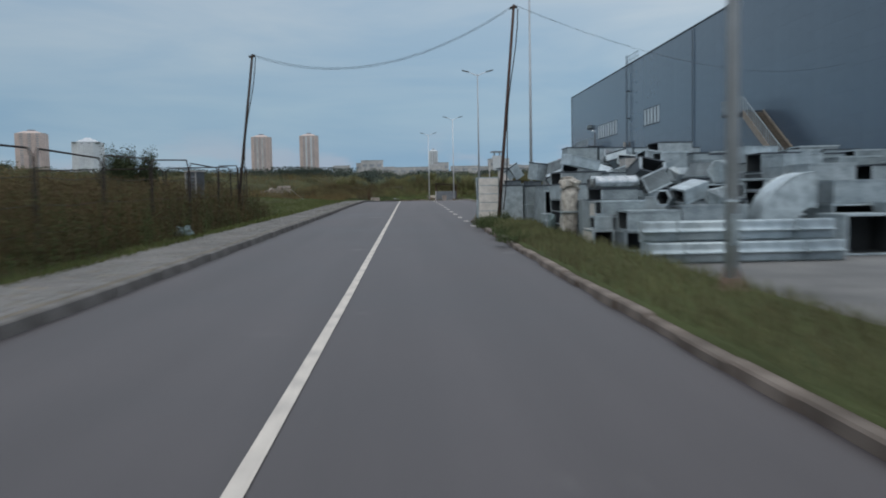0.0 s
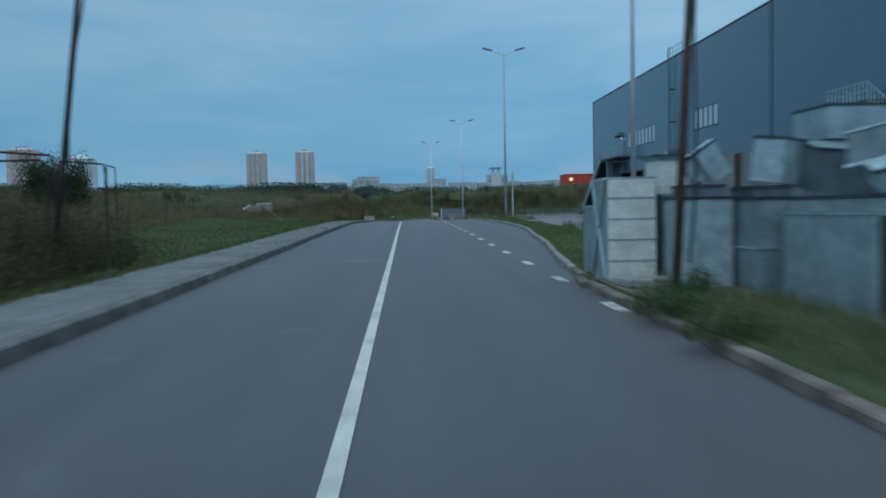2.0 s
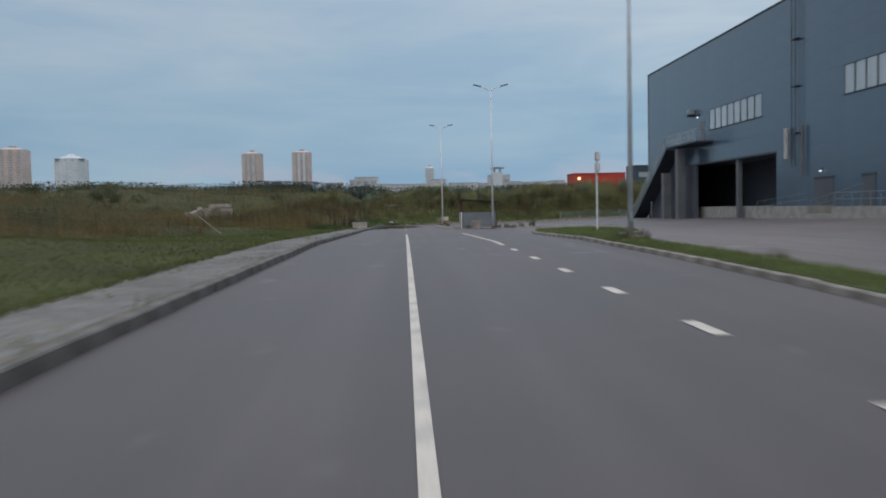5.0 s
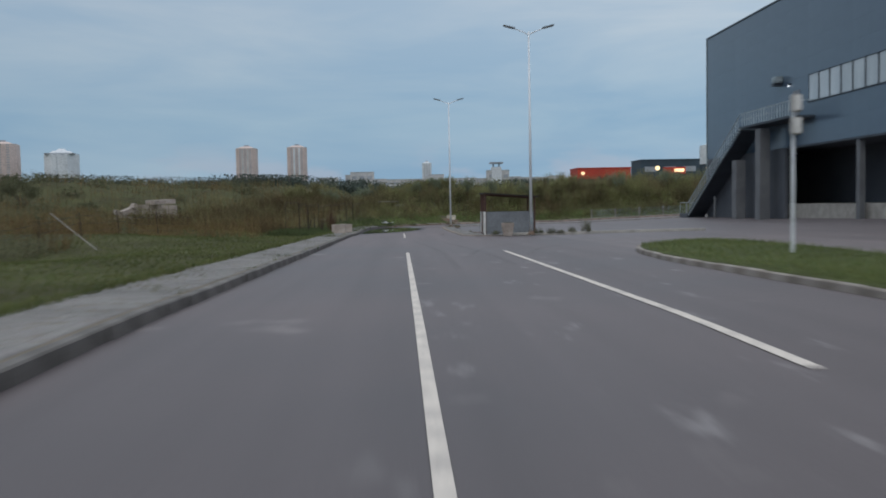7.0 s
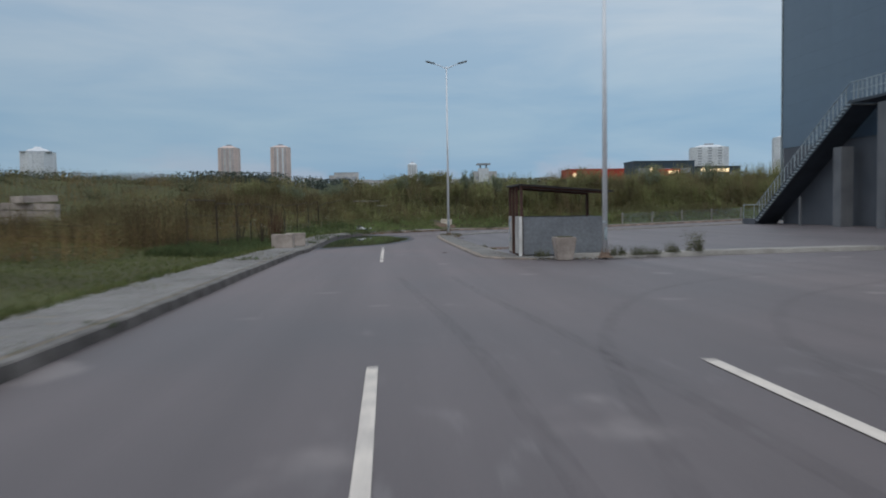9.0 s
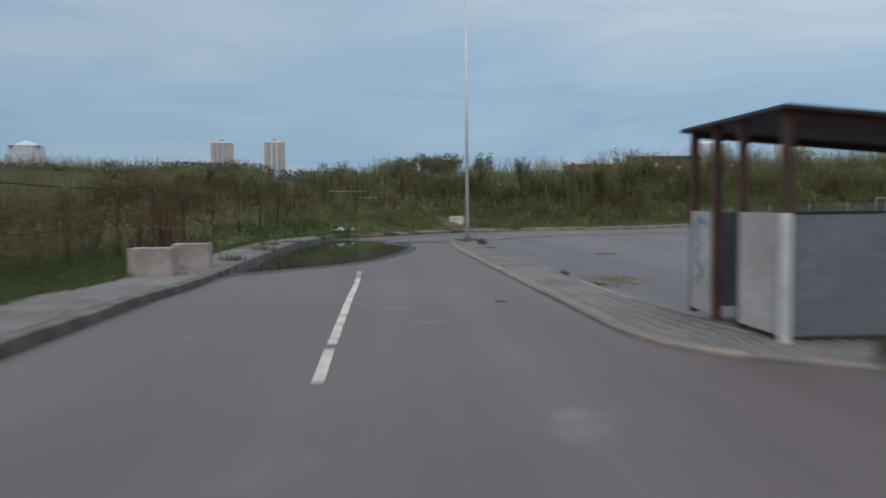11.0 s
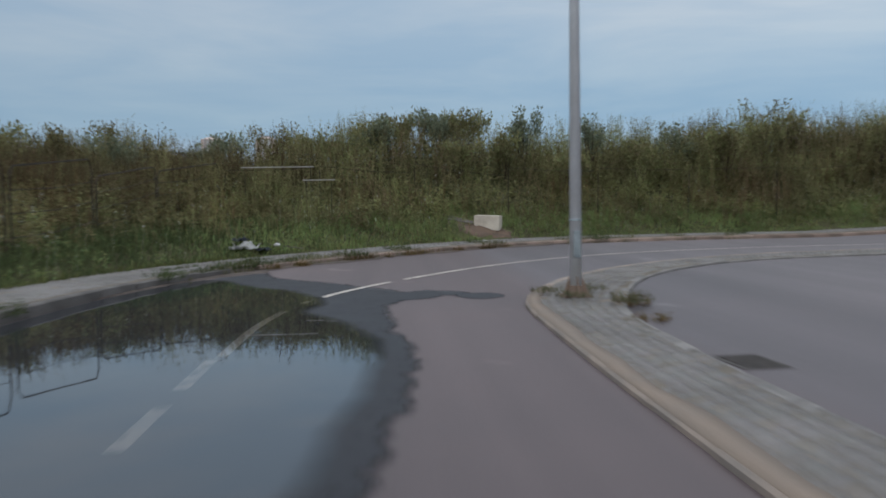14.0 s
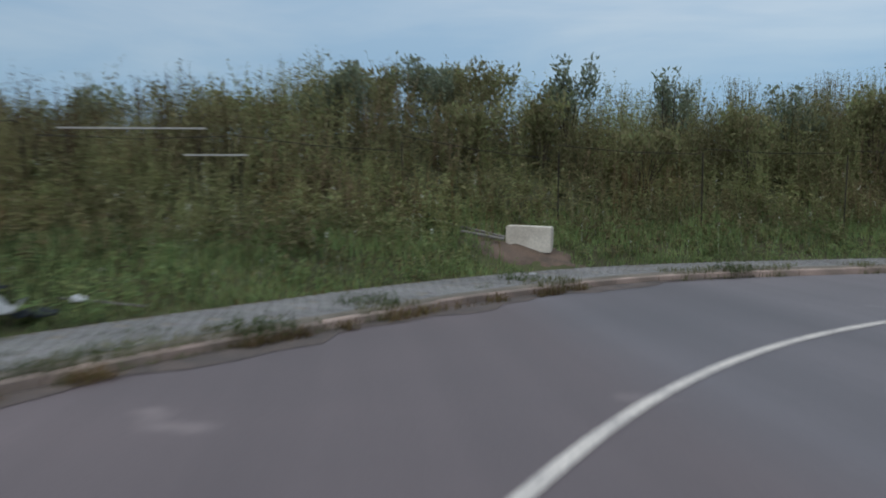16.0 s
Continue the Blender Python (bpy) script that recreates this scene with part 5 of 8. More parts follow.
concrete_block(pose(-4.13, 113.5, float(level(-4, 113.5)) + 0.13, 0, 0, -3), 0.87, 0.5, 0.57, "pale concrete foundation block standing on the pavement")
concrete_block(pose(-3.85, 115.65, float(level(-4, 115.6)) + 0.13, 0, 0, 3), 0.83, 0.5, 0.56, "pale concrete foundation block standing on the pavement")
concrete_block(pose(4.98, 145.95, 0.38, 0, 2, -20), 0.84, 0.5, 0.48, "whitish concrete block lying in the grass", BLOCKWHITE)
for x_, y_, z_, l_, w_, tip_ in ((-18.2, 122.9, 0.0, 2.9, 1.2, 1.0), (-18.1, 122.8, 0.37, 2.8, 1.2, -0.5), (-18.3, 122.85, 0.74, 2.9, 1.15, 0.8), (-18.05, 122.8, 1.11, 2.5, 1.1, 2.0), (-17.9, 122.9, 1.5, 2.0, 1.0, -2.0),
                                 (-20.3, 122.9, 0.3, 1.1, 1.0, 16.0), (-20.2, 122.6, 0.85, 0.9, 0.8, -22.0), (-21.2, 123.0, 0.25, 0.9, 0.9, -8.0), (-19.6, 122.5, 1.1, 0.8, 0.7, 30.0), (-21.0, 122.8, 0.75, 0.6, 0.6, 12.0)):
    concrete_block(pose(x_, y_, float(land(-18.9, 122.9)) - 0.08 + z_, 3 if l_ < 2 else 0, tip_, 6 if l_ > 2 else 40 * z_), l_, w_, 0.34 if l_ > 1.5 else 0.36, "pale concrete floor slab dumped among the weeds" if l_ > 1.5 else "broken lump of pale concrete dumped among the weeds", BLOCKCON)
# ---- pipe-frame fence sections round the field ----
FENCE = curve_through([(-5.7, 8), (-5.8, 20), (-5.9, 34), (-9.5, 44), (-12, 55), (-12, 95), (-7.2, 106), (-6.2, 113), (-6.1, 124), (-5.4, 131), (-4.8, 136), (-4.3, 140.2), (-3.0, 144.0), (1.6, 146.6), (8.5, 147.8), (12.3, 147.9), (19, 147.9)], 3.3)
frnd = random.Random(5)
fence_line = thing("field_fence", Matrix.Identity(4), "dark pipe-frame fence with sagging wires in the weeds", "fence")
for i, (a, b) in enumerate(zip(FENCE[:-1], FENCE[1:])):
    if frnd.random() < 0.2 and a[1] > 31 and not 106 < a[1] < 143:
        continue
    d = (b - a) / np.linalg.norm(b - a)
    za, zb = float(land(*a)), float(land(*b))
    if 36 < a[1] < 50:
        continue
    low = 50 < a[1] < 106 or a[1] > 142
    h = (1.25 if low else 1.95) + frnd.uniform(-0.12, 0.12)
    e, f = a + d * 0.08, b - d * 0.08
    lean = frnd.uniform(-0.12, 0.12)
    near = a[1] < 33
    if 106 < a[1] < 142:
        h, lean = max(1.25, min(1.8, 2.2 - (za + zb) / 2)), 0.3 * lean
    if near:
        h, lean = 1.98, 0.02 * lean
    if a[1] > 142:
        h = max(1.1, 2.45 - (za + zb) / 2)
    nrm = Vector((-d[1], d[0], 0)) * lean
    P_ = lambda q, z, k=1.0: Vector((q[0], q[1], z)) + nrm * k
    pts = [P_(e, za - 0.2, 0), P_(e, za + h - 0.15), P_(e + d * 0.13, za + h), P_(f - d * 0.13, zb + h + frnd.uniform(-0.1, 0.1)), P_(f, zb + h - 0.15), P_(f, zb - 0.2, 0)]
    sec = part("fence_post" if low else "fence_frame", chain(bmesh.new(), pts[:2] if low else pts, 0.02 if near else 0.013 if a[1] > 142 else 0.015, 6), BLACKPIPE, fence_line)
    wb = bmesh.new()
    for k in range(1 if a[1] > 142 else 3):
        t = 0.97 if a[1] > 142 else 0.25 + 0.25 * k
        chain(wb, [P_(e, za + h * t), P_((e + f) / 2, (za + zb) / 2 + h * t - 0.05), P_(f, zb + h * t)], 0.006, 4)
    part("fence_wire", wb, BLACKPIPE, sec)

# fence running west from the leaning pole, and a louvred cabinet behind it
west_fence = thing("west_fence", pose(-5.95, 31.7, float(land(-5.95, 31.7))), "dark pipe-frame fence running into the field", "fence")
for k in range(3):
    x0_, x1_ = -2.6 * k - 0.1, -2.6 * (k + 1)
    h_ = 2.02
    part("fence_frame", chain(bmesh.new(), [(x0_, 0.2 * k, -0.2), (x0_, 0.2 * k, h_ - 0.12), (x0_ - 0.12, 0.2 * k, h_), (x1_ + 0.12, 0.2 * k + 0.2, h_), (x1_, 0.2 * k + 0.2, h_ - 0.12), (x1_, 0.2 * k + 0.2, -0.2)], 0.024, 6), BLACKPIPE, west_fence)
cabinet = thing("utility_cabinet", pose(-7.28, 31.25, float(land(-7.28, 31.25)) - 0.02, 0, 0, -30), "grey louvred metal cabinet standing in the weeds", "utility cabinet")
part("body", boxed(-0.27, 0.27, -0.22, 0.22, 0.1, 1.8, bevel=0.01), SHEETDARK, cabinet)
part("roof", boxed(-0.31, 0.31, -0.27, 0.27, 1.802, 1.85, bevel=0.01), SHEETPALE, cabinet, "pale sheet roof")
part("frame_post", boxed(-0.28, -0.24, -0.24, -0.222, 0.1, 1.78), SHEETPALE, cabinet, "pale frame post")
part("frame_post", boxed(0.24, 0.28, -0.24, -0.222, 0.1, 1.78), SHEETPALE, cabinet, "pale frame post")
for k in range(10):
    part("louvre", boxed(-0.22, 0.22, -0.245, -0.221, 0.5 + 0.12 * k, 0.56 + 0.12 * k), SHEETGREY, cabinet)
for sx in (-0.22, 0.22):
    part("foot", boxed(sx - 0.04, sx + 0.04, -0.18, 0.18, -0.1, 0.1), IRON, cabinet)

# low mesh fence with white posts on the north side of the car park road
mesh_fence = thing("low_mesh_fence", Matrix.Identity(4), "low wire-mesh fence with pale posts", "fence")
mx0, mstep = 19.8, 2.55
for k in range(7):
    x_ = mx0 + mstep * k
    z_ = float(land(x_, 146.6))
    part("fence_post", boxed(x_ - 0.05, x_ + 0.05, 146.55, 146.65, z_ - 0.2, z_ + 0.95, bevel=0.01), CONCRETE, mesh_fence)
    if k < 6:
        wb = bmesh.new()
        zb = float(land(x_ + mstep, 146.6))
        for j in range(9):
            t = j / 8
            tube(wb, (x_, 146.6, z_ + 0.05 + 0.82 * t), (x_ + mstep, 146.6, zb + 0.05 + 0.82 * t), 0.006, n=4)
        for j in range(1, 20):
            t = j / 20
            zz = z_ + (zb - z_) * t
            tube(wb, (x_ + mstep * t, 146.6, zz + 0.05), (x_ + mstep * t, 146.6, zz + 0.87), 0.004, n=4)
        part("mesh_panel", wb, GALV_DULL, mesh_fence)


# slab fence behind the heap: two slabs a bay between rusty posts
slab_fence = thing("slab_fence", pose(7.4, 40.24, float(level(7.4, 40)) + 0.05), "grey streaked concrete slab fence with rusty steel posts", "fence")
for k in range(6):
    y_ = -2.21 * k
    dz = float(level(7.4, 40.24 + y_)) - float(level(7.4, 40.24))
    if k:
        part("post", boxed(-0.1, 0.06, y_ - 0.07, y_ + 0.07, dz - 0.3, dz + 2.16 - 0.01 * k), RUST, slab_fence, "brown rusty steel post")
    if k < 5:
        for z0_, z1_ in ((-0.25, 1.04), (1.075, 2.12)):
            bm = boxed(-0.04, 0.045, y_ - 2.13, y_ - (0.08 if k else 0.0), dz + z0_, dz + z1_, bevel=0.008)
            bmesh.ops.translate(bm, verts=bm.verts, vec=(0.012 * ((k * 7 + int(z1_)) % 3 - 1), 0, 0.008 * (k % 2)))
            part("slab", bm, SLAB, slab_fence)

# ---- the heap of sheet-metal air ducts ----
def duct(x, y, z, w, d, h, open_to="", ribs=0, mat=None, yaw=0.0, tip=0.0, tilt=0.0, lip=None):
    """A rectangular duct length of sheet; open_to names the open side, its inside painted with shade."""
    mat = mat or GALV_DULL
    words = "open-ended grey galvanised duct section in the scrap heap" if open_to else "closed grey galvanised duct box in the scrap heap"
    ob = thing("air_duct", pose(x, y, z, tilt, tip, yaw), words, "air duct", "scrap duct heap")
    t = 0.02
    X0, X1, Y0, Y1 = -w / 2, w / 2, -d / 2, d / 2
    lip = lip or GALV
    bm = boxed(X0, X1, Y0, Y1, 0, h)
    if open_to:
        away = Vector((-1, 0, 0)) if open_to == "-x" else Vector((0, -1, 0))
        bmesh.ops.delete(bm, geom=[max(bm.faces, key=lambda q: q.normal.dot(away))], context="FACES_ONLY")
        # shade inside the open duct is painted on these inner faces
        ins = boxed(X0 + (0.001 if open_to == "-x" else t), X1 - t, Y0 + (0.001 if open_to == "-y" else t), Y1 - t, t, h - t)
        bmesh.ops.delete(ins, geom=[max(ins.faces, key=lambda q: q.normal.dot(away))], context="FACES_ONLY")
        part("shade_skin", ins, DUCT_SHADE, ob, "inner faces painted dark for shade")
    part("casing", bm, mat, ob)
    e = 0.035
    for zz in ((0.0, h - e) if open_to else (h - e,)):
        fr = bmesh.new()
        box(fr, X0 - 0.012, X1 + 0.012, Y0 - 0.014, Y0 + 0.01, zz, zz + e)
        part("flange", fr, lip, ob)
        fr = bmesh.new()
        box(fr, X0 - 0.014, X0 + 0.01, Y0 + 0.01, Y1 + 0.012, zz, zz + e)
        part("flange", fr, lip, ob)
    if open_to == "-y":
        for xa, xb in ((X0 - 0.012, X0 + e), (X1 - e, X1 + 0.012)):
            part("end_frame", boxed(xa, xb, Y0 - 0.016, Y0 + 0.012, e, h - e), GALV, ob)
    elif open_to:
        for ya, yb in ((Y0 - 0.012, Y0 + e), (Y1 - e, Y1 + 0.012)):
            part("end_frame", boxed(X0 - 0.016, X0 + 0.012, ya, yb, e, h - e), GALV, ob)
    for k in range(ribs):
        zz = h * (k + 1) / (ribs + 1)
        rb = bmesh.new()
        if open_to != "-y":
            box(rb, X0 + 0.01, X1 - 0.01, Y0 - 0.016, Y0 - 0.001, zz - 0.012, zz + 0.012)
            part("seam", rb, GALV, ob)
            rb = bmesh.new()
        box(rb, X0 - 0.016, X0 - 0.001, Y0 + 0.01, Y1 - 0.01, zz - 0.012, zz + 0.012)
        part("seam", rb, GALV, ob)
    return ob


def hood(x, y, z, w, d, h, yaw=0.0, tip=0.0):
    """A tapered transition piece, narrow end up."""
    ob = thing("duct_hood", pose(x, y, z, 0, tip, yaw), "tapered galvanised transition hood in the scrap heap", "duct hood", "scrap duct heap")
    bm = bmesh.new()
    bmesh.ops.create_cone(bm, cap_ends=True, segments=4, radius1=0.707, radius2=0.42, depth=1.0, matrix=pose(0, 0, 0.5, 0, 0, 45))
    bmesh.ops.scale(bm, vec=(w, d, h), verts=bm.verts)
    part("casing", bm, GALV if y > 19.3 else GALV_OLD, ob)
    part("collar", boxed(-w * 0.31, w * 0.31, -d * 0.31, d * 0.31, h, h + 0.06), GALV_DULL, ob)
    part("base_flange", boxed(-w * 0.52, w * 0.52, -d * 0.52, d * 0.52, 0, 0.03), GALV, ob)
    return ob


def round_duct(x, y, z, r, length, yaw=0.0, mat=None):
    ob = thing("round_duct", pose(x, y, z + r, 0, 90, yaw), "round spiral duct in bright wrinkled foil on the scrap heap", "round duct", "scrap duct heap")
    bm = bmesh.new()
    bmesh.ops.create_cone(bm, cap_ends=False, segments=20, radius1=r, radius2=r, depth=length)
    bmesh.ops.create_cone(bm, cap_ends=False, segments=20, radius1=r - 0.02, radius2=r - 0.02, depth=length)
    part("skin", bm, mat or FOIL, ob, smooth=True)
    for k in np.linspace(-0.48, 0.48, 5):
        rg = bmesh.new()
        bmesh.ops.create_cone(rg, cap_ends=False, segments=20, radius1=r + 0.012, radius2=r + 0.012, depth=0.03, matrix=Matrix.Translation((0, 0, k * length)))
        part("hoop", rg, GALV, ob)
    return ob


yard = ribbon("yard_pad", straight(4.7, 5.0, 4.7, 31), straight(13.5, 5.0, 13.5, 31), 0.014, YARD, 0.2)
tagged(yard, "dusty hard standing under the scrap heap", "yard", kind="structure")


def gz(x, y):
    return float(level(x, y)) + (0.13 if x < 4.6 else 0.014)


hrnd = random.Random(21)


def crate(x0, x1, y0, y1, z1, z0=None, open_to="", ribs=0, mat=None, lip=None, yaw=0.0):
    """A duct between two corners, standing on the ground or on z0."""
    z0 = gz((x0 + x1) / 2, (y0 + y1) / 2) + 0.005 if z0 is None else z0
    return duct((x0 + x1) / 2, (y0 + y1) / 2, z0, x1 - x0, y1 - y0, z1 - z0, open_to, ribs, mat, yaw, lip=lip)


def resting(w, d, h, tilt, tip, yaw):
    """How far a turned box must rise to stand on its lowest corner."""
    m = pose(0, 0, 0, tilt, tip, yaw)
    return -min((m @ Vector((sx * w / 2, sy * d / 2, z))).z for sx in (-1, 1) for sy in (-1, 1) for z in (0, h))


def tumbled(x, y, z, w, d, h, tilt, tip, yaw, open_to="", mat=None, lip=None):
    return duct(x, y, z + resting(w, d, h, tilt, tip, yaw), w, d, h, open_to, 0, mat, yaw, tip, tilt, lip)


# tall box at the head of the heap, braced on its road side, and the boxes behind it
head_duct = crate(3.15, 3.83, 27.85, 28.75, 1.8, mat=GALV_DULL, yaw=-1)
hz_ = 1.8 - gz(3.49, 28.3)
# added sheet that carries the headlamps' glow on the box's front
part("headlit_sheet", boxed(-0.335, 0.335, -0.466, -0.451, 0.01, hz_ - 0.04), GALV_WARM_LIT, head_duct, "front sheet brightened and warmed as if by headlamps")
for k in range(1, 5):
    part("seam", boxed(-0.335, 0.335, -0.478, -0.467, hz_ * k / 5 - 0.01, hz_ * k / 5 + 0.01), GALV, head_duct)
tagged(head_duct, "tall bright galvanised duct box with riveted seams by the kerb")
for za_, zb_ in ((0.04, 1.42), (1.42, 0.04)):
    part("brace", tubes(((-0.36, -0.42, za_), (-0.36, 0.42, zb_), 0.02), n=6), GALV, head_duct, "bent pale brace bar")
crate(3.25, 3.95, 28.85, 29.75, 1.42, mat=GALV_DULL, yaw=3)
crate(3.95, 4.72, 27.98, 28.9, 1.56, mat=GALV_DULL)
crate(3.9, 4.34, 28.05, 28.6, 2.06, 1.565, mat=GALV_WARM_LIT, lip=GALV)
crate(3.84, 4.4, 27.99, 28.66, 2.11, 2.063, mat=GALV, lip=TRIM)
def hex_duct(x, y, z, r, length, yaw=0.0, tip=0.0, mat=None, closed=False):
    """A six-sided duct length lying on one flat side, its mouth to local -x."""
    ob = thing("hexagonal_duct", pose(x, y, z + r * 0.87, 0, tip, yaw), "six-sided galvanised duct piece lying on the scrap heap", "air duct", "scrap duct heap")
    bm, rings = bmesh.new(), []
    for x_, q in ((-length / 2, r), (length / 2, r)):
        rings.append([bm.verts.new((x_, q * math.cos(math.pi * k / 3), q * math.sin(math.pi * k / 3))) for k in range(6)])
    for k in range(6):
        bm.faces.new((rings[0][k], rings[0][(k + 1) % 6], rings[1][(k + 1) % 6], rings[1][k]))
    bm.faces.new(rings[1])
    if closed:
        # the blind end is folded to a ridge
        ridge = [bm.verts.new((-length / 2 - 0.16, 0, s_ * r * 0.87)) for s_ in (1, -1)]
        k0 = rings[0]
        for f_ in ((k0[1], k0[2], ridge[0]), (k0[4], k0[5], ridge[1]), (k0[2], k0[3], k0[4], ridge[1], ridge[0]), (k0[0], k0[1], ridge[0], ridge[1], k0[5])):
            bm.faces.new(f_)
    bmesh.ops.recalc_face_normals(bm, faces=bm.faces)
    part("casing", bm, mat or GALV, ob)
    if not closed:
        # the hexagonal mouth gets the same painted shade
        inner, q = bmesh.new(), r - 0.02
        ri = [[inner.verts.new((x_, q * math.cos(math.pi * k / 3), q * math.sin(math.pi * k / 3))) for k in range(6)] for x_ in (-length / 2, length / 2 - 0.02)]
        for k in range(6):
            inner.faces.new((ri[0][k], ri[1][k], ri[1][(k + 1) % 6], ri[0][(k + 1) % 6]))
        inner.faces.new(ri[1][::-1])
        part("shade_skin", inner, DUCT_SHADE, ob, "inner hexagon faces painted dark for shade")
    for k in range(6):
        a0, a1 = math.pi * k / 3, math.pi * (k + 1) / 3
        part("flange", tubes(((-length / 2, r * math.cos(a0), r * math.sin(a0)), (-length / 2, r * math.cos(a1), r * math.sin(a1)), 0.02), n=5), GALV, ob)
    return ob


def elbow_duct(x, y, z, r, width, yaw=0.0, mat=None):
    """A quarter bend of rectangular duct, standing on one mouth."""
    ob = thing("duct_elbow", pose(x, y, z, 0, 0, yaw), "large curved galvanised duct elbow in the scrap heap", "duct elbow", "scrap duct heap")
    n, ri = 14, r * 0.32
    bm = bmesh.new()
    P_ = [[bm.verts.new((-q * math.cos(0.5 * math.pi * k / n), y_, q * math.sin(0.5 * math.pi * k / n))) for k in range(n + 1)] for q, y_ in ((r, -width / 2), (r, width / 2), (ri, width / 2), (ri, -width / 2))]
    for k in range(n):
        for i in range(4):
            j = (i + 1) % 4
            bm.faces.new((P_[i][k], P_[j][k], P_[j][k + 1], P_[i][k + 1]))
    bmesh.ops.recalc_face_normals(bm, faces=bm.faces)
    part("casing", bm, mat or GALV_DULL, ob)
    for y_ in (-width / 2, width / 2):
        sm_ = bmesh.new()
        chain(sm_, [(-r * math.cos(0.5 * math.pi * k / n), y_, r * math.sin(0.5 * math.pi * k / n)) for k in range(n + 1)], 0.014, 5)
        part("seam", sm_, GALV, ob)
    part("flange", boxed(-0.02, 0.03, -width / 2 - 0.03, width / 2 + 0.03, ri - 0.03, r + 0.03), GALV, ob)
    return ob


# front row: three closed boxes, then two with their mouths to the south
crate(3.92, 4.54, 26.95, 27.8, 1.5, mat=GALV, lip=TRIM)
crate(4.59, 5.08, 26.35, 27.3, 1.48, mat=GALV_DULL, lip=TRIM, ribs=1)
crate(5.12, 5.72, 26.2, 27.2, 1.46, mat=GALV, lip=TRIM)
for k, x_ in enumerate((4.8, 5.4)):
    crate(x_, x_ + 0.56, 24.2, 26.1, 1.3, open_to="-y", mat=(GALV, GALV_DULL)[k])
    crate(x_, x_ + 0.53, 24.3, 25.95, 1.47, 1.303, mat=(GALV_DULL, GALV)[k], lip=TRIM)
crate(5.7, 6.3, 22.1, 23.9, 1.3, mat=GALV_OLD)
crate(4.5, 4.95, 22.3, 23.05, 0.66, mat=GALV)
crate(4.4, 4.9, 21.5, 22.1, 0.5, open_to="-y", mat=GALV_DULL)
# the pile beside the wrapped duct
crate(4.5, 5.5, 19.95, 21.35, 1.08, open_to="-x", ribs=2, mat=GALV_OLD)
crate(4.46, 5.6, 19.86, 21.3, 1.42, 1.085, mat=GALV, lip=GALV)
crate(4.5, 5.6, 19.86, 21.3, 1.76, 1.425, open_to="-x", mat=GALV_OLD, lip=TRIM)
crate(4.76, 5.6, 18.46, 19.08, 1.1, mat=GALV_DULL)
crate(4.7, 5.62, 17.76, 18.42, 1.045, mat=GALV)
crate(4.72, 5.55, 17.02, 17.72, 1.045, open_to="-y", mat=GALV_WARM_LIT)
crate(4.84, 5.6, 17.07, 18.4, 1.33, 1.05, open_to="-x", mat=GALV_DULL, lip=TRIM)
round_duct(5.2, 17.35, 1.335, 0.11, 0.95, yaw=4)
round_duct(5.25, 17.75, 1.335, 0.13, 1.0, yaw=-3)
round_duct(5.22, 18.12, 1.335, 0.1, 0.9, yaw=6)
# the near end: lengths laid crosswise, mouths to the road
# this box's warm steel has headlamp glow painted into the colour
crate(4.4, 4.82, 16.0, 16.95, 0.5, open_to="-y", mat=GALV_WARM_LIT)
crate(4.86, 5.62, 16.05, 16.98, 0.775, mat=GALV_OLD)
crate(4.86, 5.98, 15.3, 16.02, 0.495, open_to="-y", mat=GALV_OLD)
crate(6.02, 7.3, 15.4, 16.6, 0.485, mat=GALV_DARK)
crate(4.45, 4.8, 16.0, 16.5, 0.775, 0.505, open_to="-x", mat=GALV)
crate(4.6, 5.48, 16.06, 16.66, 1.08, 0.78, open_to="-x", mat=GALV_DULL)
crate(4.9, 5.91, 15.24, 16.0, 0.89, 0.5, open_to="-x", mat=GALV_DULL, lip=GALV)
crate(6.0, 7.27, 15.41, 16.5, 0.97, 0.49, mat=GALV)
hex_duct(5.98, 16.1, 0.975, 0.16, 0.7, 48, 0, GALV_OLD)
tumbled(6.35, 16.0, 0.975, 0.62, 0.4, 0.3, 8, -16, 25, "-x", GALV)
hex_duct(6.95, 15.9, 0.975, 0.19, 0.6, 35, -8, GALV_DULL, True)
crate(7.36, 8.6, 14.85, 15.8, 0.6, mat=GALV_OLD)
elbow_duct(8.35, 15.3, 0.605, 0.95, 0.86, -6, GALV)
crate(8.65, 9.7, 14.9, 15.9, 0.95, open_to="-y", mat=GALV_DULL)
crate(8.7, 9.9, 14.95, 15.85, 1.4, 0.955, mat=GALV)


def stack(x0, x1, y0, y1, top, opens=("-x", "-y", "", "")):
    """Duct lengths piled on one another up to about the given height; returns the top."""
    z_ = gz((x0 + x1) / 2, (y0 + y1) / 2) + 0.005
    first = True
    while z_ < top - 0.22:
        h_ = min(hrnd.uniform(0.3, 0.75), max(0.25, top - z_))
        sx, sy = (0, 0) if first else (hrnd.uniform(-0.1, 0.1), hrnd.uniform(-0.08, 0.08))
        duct((x0 + x1) / 2 + sx, (y0 + y1) / 2 + sy, z_, (x1 - x0 - 0.04) * (1 if first else hrnd.uniform(0.8, 1.0)), (y1 - y0) * hrnd.uniform(0.82, 0.96), h_, hrnd.choice(opens), hrnd.choice([0, 0, 0, 1, 2]) if h_ > 0.5 else 0, hrnd.choice([GALV, GALV_DULL, GALV_DULL, GALV_OLD, GALV_OLD, GALV_DARK]), hrnd.uniform(-2, 2) if first else hrnd.uniform(-9, 9), lip=hrnd.choice([GALV, GALV, TRIM]))
        z_ += h_ + 0.004
        first = False
    return z_


